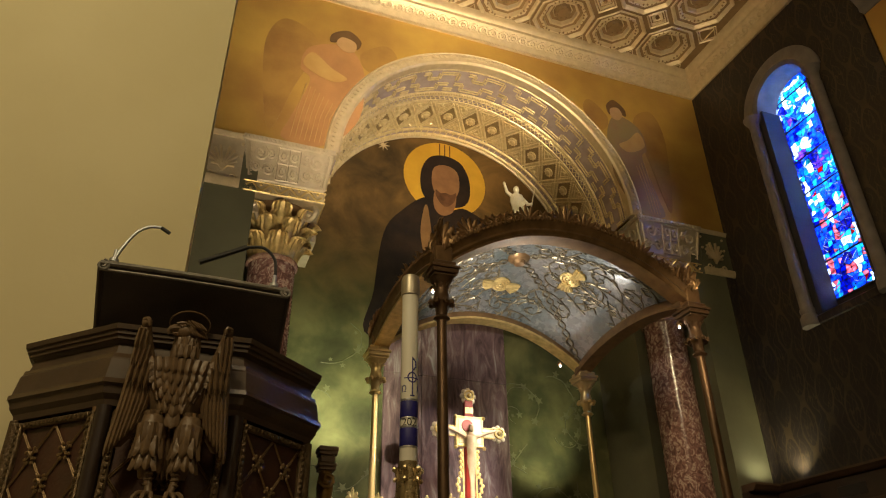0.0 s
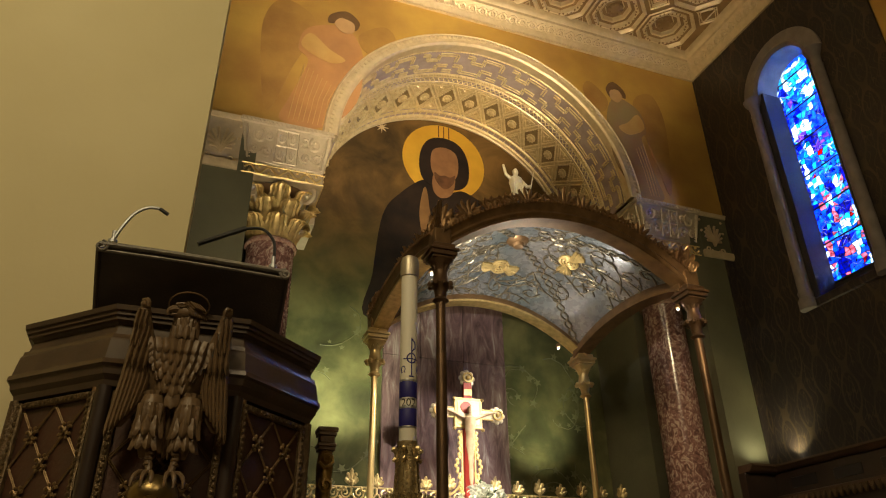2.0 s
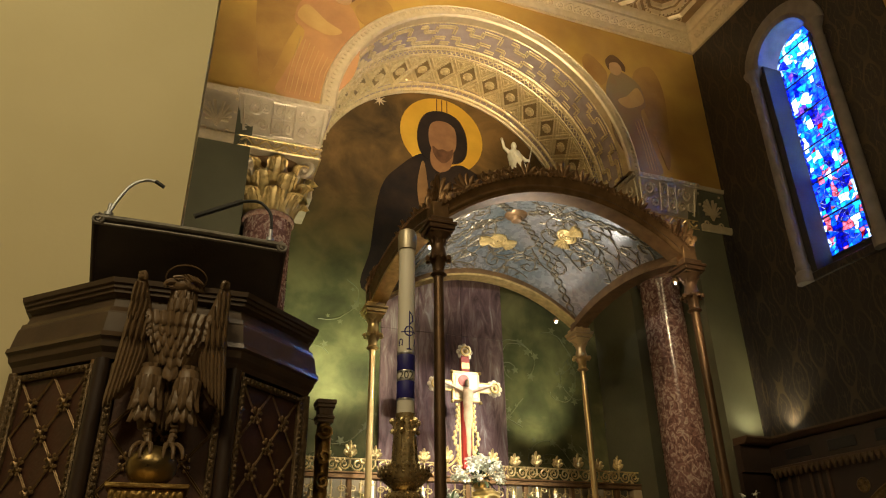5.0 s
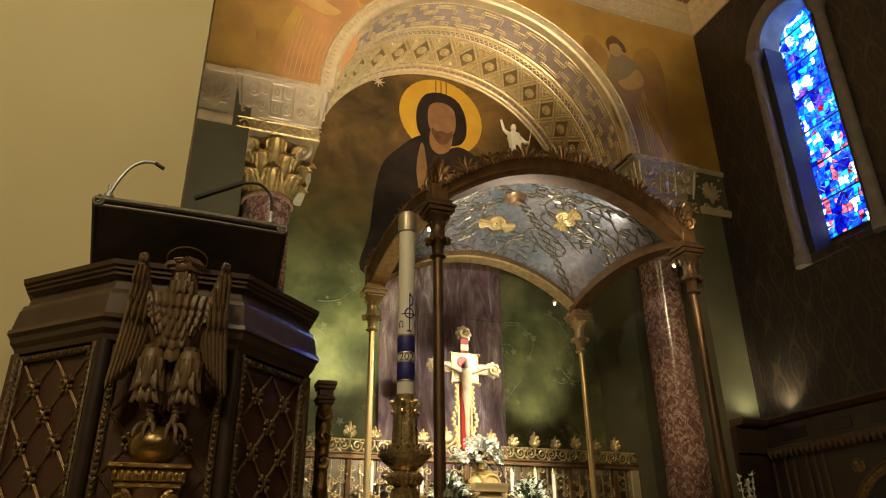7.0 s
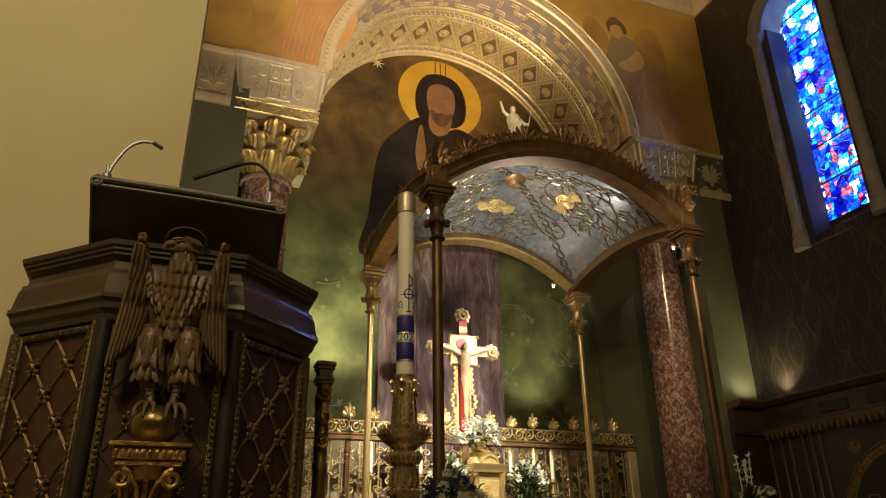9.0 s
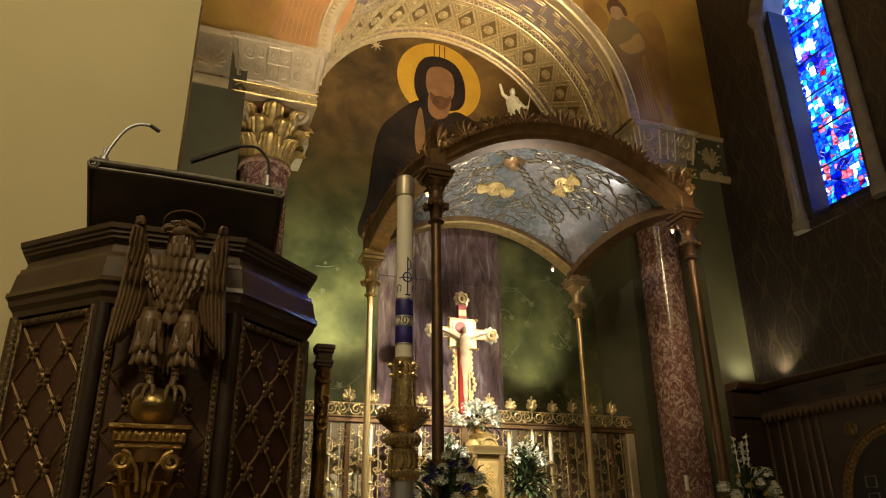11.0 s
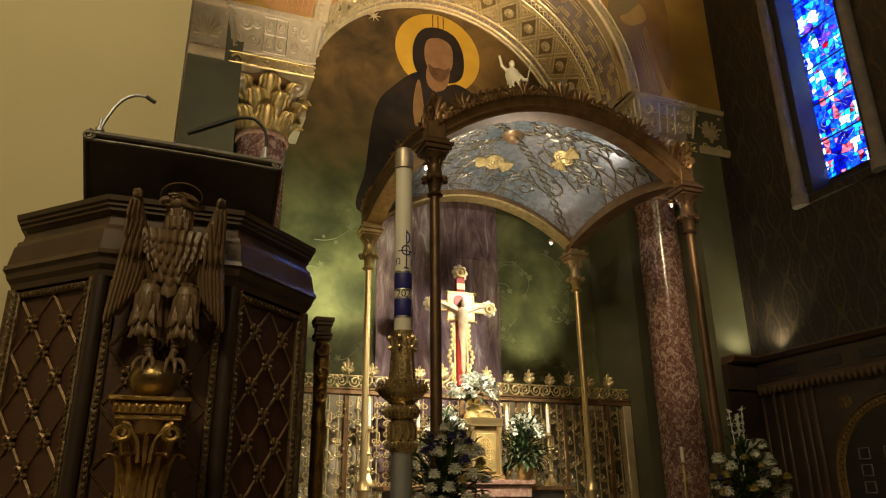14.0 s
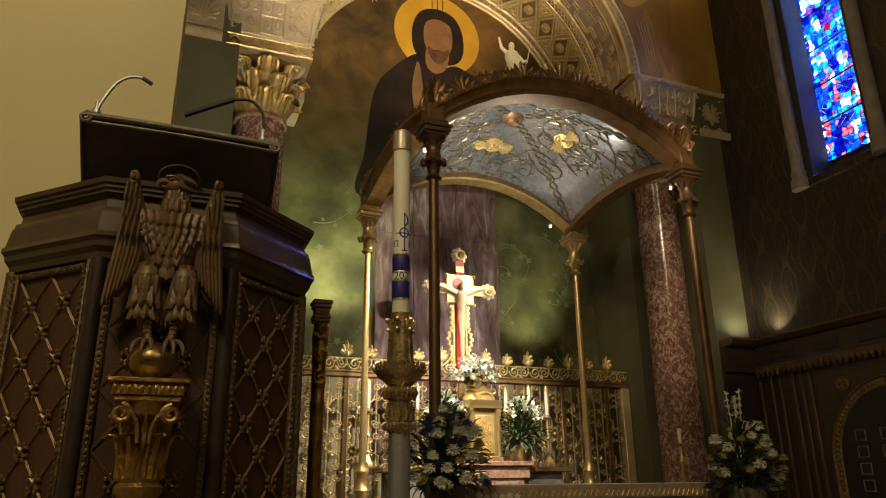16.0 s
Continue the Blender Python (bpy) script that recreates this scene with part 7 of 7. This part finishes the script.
part("entablature", sweep(bmesh.new(), [((-0.2, -0.19, 0.58), (0, -1, 0), (0, 0, 1)), ((0.2, -0.19, 0.58), (0, -1, 0), (0, 0, 1))], [(0.03, 0.09), (0.02, 0.05), (0.0, 0.02), (0.0, 0.0), (-0.35, 0.0), (-0.35, 0.09)]), BRASS, tab)
bm = bmesh.new()
plate(bm, [(0.10 * math.cos(math.pi * k / 14), 0.67 + 0.09 * math.sin(math.pi * k / 14)) for k in range(15)], 0.04, Matrix.Translation((0, -0.16, 0)))
tube(bm, [(0.095 * math.cos(math.pi * k / 14), -0.205, 0.67 + 0.085 * math.sin(math.pi * k / 14)) for k in range(15)], 0.014, 5)
part("pediment", bm, GOLD, tab)
part("crown", lathe(bmesh.new(), [(0.20, 0.67), (0.19, 0.72), (0.15, 0.76), (0.16, 0.80), (0.10, 0.84)], 20, squash=0.8), GOLD, tab)


def candle_stick(x, top, base, wide, label):
    t = thing("altar_candle", label, "candlestick", "altar candles", at=(x, 7.80, EYE + 0.177))
    h = base - 0.17
    part("foot", lathe(bmesh.new(), [(0.085, 0), (0.085, 0.02), (0.05, 0.07), (0.022, 0.13)], 6), BRASS, t)
    part("stem", lathe(bmesh.new(), [(0.022, 0.13), (0.030, 0.16), (0.016, 0.19), (0.014, h * 0.5), (0.032, h * 0.53), (0.016, h * 0.57), (0.014, h * 0.88), (0.045, h * 0.94), (0.045, h * 0.96), (0.02, h * 0.97), (0.02, h)], 14), BRASS, t)
    part("wax", lathe(bmesh.new(), [(0.021, h), (0.021, top - 0.17 - 0.03)], 14), WAX, t)
    part("cap", lathe(bmesh.new(), [(0.023, top - 0.20), (0.022, top - 0.17), (0.006, top - 0.15), (0.004, top - 0.13)], 12), BRASS, t)


for x, top, base in ((3.82, 1.06, 0.80), (4.13, 1.10, 0.76), (4.37, 1.09, 0.78), (2.12, 1.10, 0.80), (2.70, 1.06, 0.80), (2.44, 1.09, 0.78)):
    candle_stick(x, top, base, 1, "brass altar candlestick with white candle")


def round_bloom(bm, p, r, rnd):
    """A chrysanthemum head: rings of short petals over a round heart."""
    for j, c in enumerate((12, 11, 9, 6)):
        for k in range(c):
            leaf(bm, pose(*p, 0, 0, 360 * (k + 0.5 * (j % 2)) / c + rnd.uniform(-6, 6)) @ pose(0, 0, 0, 95 - 26 * j + rnd.uniform(-8, 8)), r, r * 0.5, r * 0.35, 3, False)
    ball(bm, p, r * 0.55, 8)


def bloom(bm, p, r, rnd, petals=9):
    for k in range(petals):
        a, e = rnd.uniform(0, 6.3), rnd.uniform(-20, 75)
        leaf(bm, pose(*p, 0, 0, math.degrees(a)) @ pose(0, 0, 0, 90 - e), r, r * 0.45, r * 0.3, 3, False)
    ball(bm, p, r * 0.32, 6)


def bouquet(name, label, cat, at, size, spread, whites, yellows, violets, leaves, vase, seed, spikes=0):
    rnd = random.Random(seed)
    t = thing(name, label, cat, "flower arrangements", at=at)
    part("vase", lathe(bmesh.new(), vase[0], 18), vase[1], t)
    top = vase[0][-1][1]
    bm = bmesh.new()
    for k in range(leaves):
        a, e = rnd.uniform(0, 6.3), rnd.uniform(-15, 85)
        d = rnd.uniform(0.1, 0.8)
        p = (spread * d * math.cos(a) * math.cos(radians(e)), spread * d * math.sin(a) * math.cos(radians(e)), top + size * d * (0.15 + math.sin(radians(max(e, -10)))))
        leaf(bm, pose(*p, 0, 0, math.degrees(a) + 90) @ pose(0, 0, 0, 90 - e + rnd.uniform(-30, 30)), rnd.uniform(0.08, 0.17), rnd.uniform(0.018, 0.04), 0.04, 3, False)
    for k in range(24):
        a, e = rnd.uniform(0, 6.3), rnd.uniform(0, 85)
        tube(bm, [(0, 0, top - 0.02), (0.5 * spread * math.cos(a) * math.cos(radians(e)), 0.5 * spread * math.sin(a) * math.cos(radians(e)), top + 0.6 * size * math.sin(radians(e)))], 0.005, 4)
    part("foliage", bm, LEAF, t)
    for nm, cnt, m, r in (("white_flower", whites, PETAL, 0.075), ("yellow_flower", yellows, YELLOW, 0.055), ("violet_flower", violets, VIOLET, 0.055)):
        for k in range(cnt):
            a, e = rnd.uniform(math.pi * 0.9, math.pi * 2.1), rnd.uniform(-8, 80)
            d = rnd.uniform(0.75, 1.0)
            bm = bmesh.new()
            if cat == "lilies":
                e = rnd.uniform(30, 88)
            at_p = (spread * d * math.cos(a) * math.cos(radians(e)), spread * d * math.sin(a) * math.cos(radians(e)), top + size * d * (0.12 + 0.88 * math.sin(radians(e))))
            if yellows:
                round_bloom(bm, at_p, r * rnd.uniform(0.62, 0.95), rnd)
            else:
                bloom(bm, at_p, r * rnd.uniform(0.8, 1.3), rnd, 14)
            part(nm, bm, m, t)
    for k in range(spikes):
        bm = bmesh.new()
        x = rnd.uniform(-0.22, 0.22)
        z = top + size * rnd.uniform(1.15, 1.5)
        tube(bm, [(x * 0.3, 0, top), (x, -0.02, z)], 0.006, 4)
        for j in range(4):
            bloom(bm, (x * (0.85 + 0.05 * j), -0.02, z - 0.06 * (3 - j)), 0.042, rnd, 5)
        part("flower_spike", bm, PETAL, t)
    return t


GOLDPOT = ([(0.06, 0), (0.10, 0.05), (0.11, 0.12), (0.08, 0.18)], GOLD)
bouquet("flower_arrangement", "white lilies over a gilt vase on the tabernacle", "flowers", (3.36, 7.72, EYE + 1.075), 0.26, 0.30, 38, 0, 0, 60, ([(0.05, 0), (0.07, 0.02), (0.08, 0.05), (0.06, 0.07)], GOLD), 1)
bouquet("potted_lily", "white lilies with dense green leaves beside the tabernacle", "lilies", (3.93, 7.62, EYE + 0.236), 0.55, 0.30, 24, 0, 0, 420, GOLDPOT, 2)
bouquet("potted_lily", "white lilies with dense green leaves beside the tabernacle", "lilies", (2.98, 7.72, EYE + 0.236), 0.62, 0.30, 22, 0, 0, 300, GOLDPOT, 3)
WHITEPOT = ([(0.10, 0), (0.13, 0.1), (0.15, 0.25), (0.16, 0.32)], STONE)


def flower_stand(x, y, z):
    t = thing("flower_stand", "dark turned wooden plant stand", "plant stand", "plant stands", at=(x, y, 0.45))
    part("top", lathe(bmesh.new(), [(0.17, z - 0.48), (0.18, z - 0.46), (0.18, z - 0.452)], 20), WOOD, t)
    part("stem", lathe(bmesh.new(), [(0.16, 0), (0.14, 0.05), (0.05, 0.10), (0.04, z - 0.55), (0.08, z - 0.481)], 16), WOOD, t)


flower_stand(1.96, 5.05, EYE - 0.33)
bouquet("flower_arrangement", "tall arrangement of white, yellow and violet flowers", "flowers", (1.96, 5.05, EYE - 0.33), 0.55, 0.36, 32, 12, 12, 420, WHITEPOT, 4, 0)
flower_stand(4.68, 5.0, EYE - 0.38)
bouquet("flower_arrangement", "tall arrangement of white, yellow and violet flowers", "flowers", (4.68, 5.0, EYE - 0.38), 0.56, 0.36, 32, 14, 10, 420, WHITEPOT, 6, 4)

# ---- main altar ----
alt = thing("altar", "buff marble altar with gilt patterned edge", "altar")
part("mensa", box(bmesh.new(), 2.26, 4.55, 5.28, 6.12, EYE - 0.13, EYE - 0.018, 0.01), ALTARSTONE, alt)
part("body", box(bmesh.new(), 2.42, 4.39, 5.40, 6.0, 0.75, EYE - 0.132), ALTARSTONE, alt)
bm = bmesh.new()
for k in range(44):
    tube(bm, [(2.30 + 0.051 * k, 5.277, EYE - 0.11), (2.325 + 0.051 * k, 5.277, EYE - 0.06), (2.35 + 0.051 * k, 5.277, EYE - 0.11)], 0.005, 4)
tagged(part("gilt_pattern", bm, GOLD, alt), kind="stuff")
cl = thing("altar_cloth", "white linen cloth with scalloped lace hem", "cloth")
part("linen", box(bmesh.new(), 2.27, 4.54, 5.30, 6.10, EYE - 0.017, EYE - 0.011), LINEN, cl)

for k in range(6):
    part("lace_scallop", plate(bmesh.new(), [(0.034 * (1 if j % 2 else 0.6) * math.cos(math.pi * j / 6), 0.034 * (1 if j % 2 else 0.6) * math.sin(math.pi * j / 6)) for j in range(12)], 0.004, Matrix.Translation((2.33 + 0.065 * k, 5.274, EYE - 0.095 - 0.012 * (k % 2)))), LINEN, cl)
t = thing("floor_candle", "slender brass candle stand with white candle beside the altar", "candlestick", at=(4.82, 5.95, 0.75))
part("foot", lathe(bmesh.new(), [(0.12, 0), (0.12, 0.03), (0.05, 0.06), (0.016, 0.12)], 16), BRASS, t)
part("stem", lathe(bmesh.new(), [(0.016, 0.12), (0.013, 0.8), (0.03, 0.83), (0.013, 0.86), (0.012, 0.98), (0.035, 1.00), (0.018, 1.01)], 12), BRASS, t)
part("wax", lathe(bmesh.new(), [(0.018, 1.01), (0.018, 1.15)], 12), WAX, t)

# ---- dark panelled wainscot along the right wall ----
WX = 6.90
wains = thing("wainscot", "dark carved oak panelling with pendant frieze and shelf", "panelling", kind="structure")
part("boards", box(bmesh.new(), WX + 0.06, RX - 0.004, 4.0, WY - 0.004, 0.45, EYE + 1.28), WOOD_DEEP, wains)
part("boards", box(bmesh.new(), 6.47, RX - 0.004, WY - 0.07, WY - 0.006, 0.46, EYE + 1.28), WOOD_DEEP, wains)
part("frieze", box(bmesh.new(), WX + 0.02, RX - 0.006, 4.0, WY - 0.01, EYE + 1.282, EYE + 1.60), WOOD_DEEP, wains)
part("frieze", box(bmesh.new(), 6.47, WX + 0.018, WY - 0.12, WY - 0.01, EYE + 1.282, EYE + 1.60), WOOD_DEEP, wains)
part("shelf", sweep(bmesh.new(), [((WX, 4.0, EYE + 1.602), (-1, 0, 0), (0, 0, 1)), ((WX, WY - 0.2, EYE + 1.602), (-1, -1, 0), (0, 0, 1)), ((6.47, WY - 0.2, EYE + 1.602), (0, -1, 0), (0, 0, 1))], [(-0.18, 0.0), (0.0, 0.0), (0.03, 0.02), (0.05, 0.05), (0.07, 0.06), (0.07, 0.085), (-0.18, 0.085)]), WOOD, wains, "moulded oak shelf")
part("shelf_board", box(bmesh.new(), WX + 0.15, RX - 0.006, 4.0, WY - 0.012, EYE + 1.602, EYE + 1.684), WOOD, wains)
# black blocks stand in for the shade inside the frieze openings
for k in range(4):
    y = 4.45 + 0.62 * k
    part("opening_shade", box(bmesh.new(), WX + 0.012, WX + 0.05, y, y + 0.38, EYE + 1.40, EYE + 1.52, 0.006), BLACK, wains)
bm = bmesh.new()
box(bm, WX - 0.02, WX + 0.06, 4.02, WY - 0.08, EYE + 1.31, EYE + 1.34, 0.005)
pend = bmesh.new()
plate(pend, [(-0.035, 0.0), (-0.035, -0.035), (-0.02, -0.055), (-0.012, -0.085), (0.0, -0.10), (0.012, -0.085), (0.02, -0.055), (0.035, -0.035), (0.035, 0.0)], 0.03)
tube(pend, [(0.025 * math.cos(2 * math.pi * k / 10), -0.03, -0.03 + 0.022 * math.sin(2 * math.pi * k / 10)) for k in range(10)], 0.006, 4, closed=True)
pend = mesh_of("pendant", pend, mat("worn_gilt_oak", (0.13, 0.085, 0.045), 0.45, 0.2, (0.09, 0.05, 0.025), 20, 0.8, 0.2, 60), True)
part("pendant_rail", bm, WOOD, wains)
for k in range(36):
    part("pendant", pend, None, wains).matrix_world = pose(WX - 0.005, 4.08 + 0.08 * k, EYE + 1.31, 0, 0, -90)
for y in (6.93, 6.75, 6.62, 6.42, 6.30, 6.18):
    part("stile", box(bmesh.new(), WX + 0.035, WX + 0.062, y - 0.018, y + 0.018, 0.46, EYE + 1.24, 0.006), WOOD, wains)
# round-arched door with gilt carved border
AY, AR, AZ = 5.20, 0.78, EYE + 0.20
dr = thing("door_1", "dark arched doorway with carved gilt border", "door", kind="structure")
path = [((WX + 0.06, AY + AR, 0.46), (0, 1, 0), (-1, 0, 0)), ((WX + 0.06, AY + AR, AZ), (0, 1, 0), (-1, 0, 0))] + [((WX + 0.06, AY + AR * math.cos(math.pi * k / 20), AZ + AR * math.sin(math.pi * k / 20)), (0, math.cos(math.pi * k / 20), math.sin(math.pi * k / 20)), (-1, 0, 0)) for k in range(1, 21)] + [((WX + 0.06, AY - AR, 0.46), (0, -1, 0), (-1, 0, 0))]
part("border", sweep(bmesh.new(), path, [(-0.06, 0), (-0.06, 0.03), (-0.045, 0.04), (-0.03, 0.02), (0.03, 0.02), (0.045, 0.04), (0.06, 0.03), (0.06, 0)]), mat("dull_gilt_carving", (0.26, 0.17, 0.06), 0.45, 0.6, (0.10, 0.06, 0.025), 26, 0.9, 0.5, 60), dr)
bm = bmesh.new()
for k in range(46):
    a = math.pi * k / 45
    ball(bm, (WX + 0.035, AY + AR * math.cos(a), AZ + AR * math.sin(a)), 0.022, 6, (0.6, 1, 1))
for k in range(22):
    for s in (-1, 1):
        ball(bm, (WX + 0.035, AY + s * AR, AZ - 0.05 - 0.05 * k), 0.022, 6, (0.6, 1, 1))
part("border_leaves", bm, bpy.data.materials["dull_gilt_carving"], dr)
bm = bmesh.new()
plate(bm, [(AR * 0.93 * math.cos(math.pi * k / 24), AZ + AR * 0.93 * math.sin(math.pi * k / 24)) for k in range(25)] + [(-AR * 0.93, 0.46), (AR * 0.93, 0.46)], 0.02, pose(WX + 0.055, AY, 0, 0, 0, -90))
part("dark_leaf", bm, mat("black_doorway", (0.010, 0.008, 0.008), 0.5, 0, None, 6, 0.5, 0.1, 40), dr)
for k in range(4):
    z = EYE - 0.12 + 0.17 * k
    for c in range(3):
        y = AY + 0.45 - 0.3 * c
        bm = bmesh.new()
        tube(bm, [(WX + 0.03, y - 0.06, z), (WX + 0.03, y + 0.06, z), (WX + 0.03, y + 0.06, z + 0.11), (WX + 0.03, y - 0.06, z + 0.11)], 0.010, 4, closed=True)
        part("panel_moulding", bm, STONE, dr)
ro = thing("rondel", "round carved gilt medallion on dark panelling", "medallion")
bm = lathe(bmesh.new(), [(0.075, 0.0), (0.08, 0.012), (0.068, 0.02), (0.06, 0.008), (0.03, 0.012), (0.02, 0.022)], 24)
for k in range(8):
    tube(bm, [(0, 0, 0.014), (0.055 * math.cos(math.pi * k / 4), 0.055 * math.sin(math.pi * k / 4), 0.012)], 0.010, 5, 0.014)
o = part("medallion", bm, bpy.data.materials["dull_gilt_carving"], ro)
o.matrix_world = pose(WX + 0.06, 5.77, EYE + 1.0) @ pose(0, 0, 0, 0, -90, 0)

up = thing("uplight", "small brass uplight on the panelling shelf", "uplight", at=(7.06, 6.70, EYE + 1.684))
part("body", lathe(bmesh.new(), [(0.035, 0), (0.04, 0.03), (0.03, 0.045)], 14), BRONZE, up)
part("bulb", lathe(bmesh.new(), [(0.026, 0.045), (0.022, 0.05)], 12), BULB, up)

# carved newel of the pulpit stair
nw = thing("pulpit_newel", "carved, gilded oak newel post behind the pulpit, shaft gilt for golden light", "post", at=(0.775, 3.88, 0))
bm = bmesh.new()
for z0, z1, w in ((-0.95, -0.70, 0.06), (0.86, 0.88, 0.045), (0.88, 0.90, 0.05), (0.90, 0.94, 0.04), (0.94, 0.96, 0.05), (0.96, 0.985, 0.055)):
    box(bm, -w, w, -w, w, EYE + z0, EYE + z1, 0.004)
part("cap", bm, WOOD_LIT, nw)
# shaft shares the carving's gilding to carry the golden light falling on it
part("shaft", lathe(bmesh.new(), [(0.04, -0.70), (0.036, 0.40), (0.042, 0.42), (0.036, 0.45), (0.040, 0.70), (0.045, 0.78), (0.035, 0.86)], 12, (0, 0, EYE)), AGED, nw)
bm = bmesh.new()
for k in range(3):
    tube(bm, spiral(0.0, EYE + 0.55 + 0.13 * k, 0.045, 0.010, 1.3, 1.5 + k, 10, -0.055), 0.010, 5)
part("carving", bm, AGED, nw)

# pilaster at the chancel opening, high on the right
pil = thing("pilaster_1", "ochre pilaster with carved capital at the chancel opening", "pilaster", kind="structure")
part("shaft", box(bmesh.new(), RX - 0.10, RX + 0.3, 3.62, 3.93, 0, EYE + 6.75, 0.01), OCHRE, pil)
part("capital", prism(bmesh.new(), [(RX - 0.10, 3.62), (RX + 0.3, 3.62), (RX + 0.3, 3.925), (RX - 0.10, 3.925)], [(0.0, 6.752), (0.03, 6.80), (0.03, 6.88), (0.06, 7.05), (0.14, 7.3), (0.16, 7.32), (0.16, 7.5)]), STONE, pil)
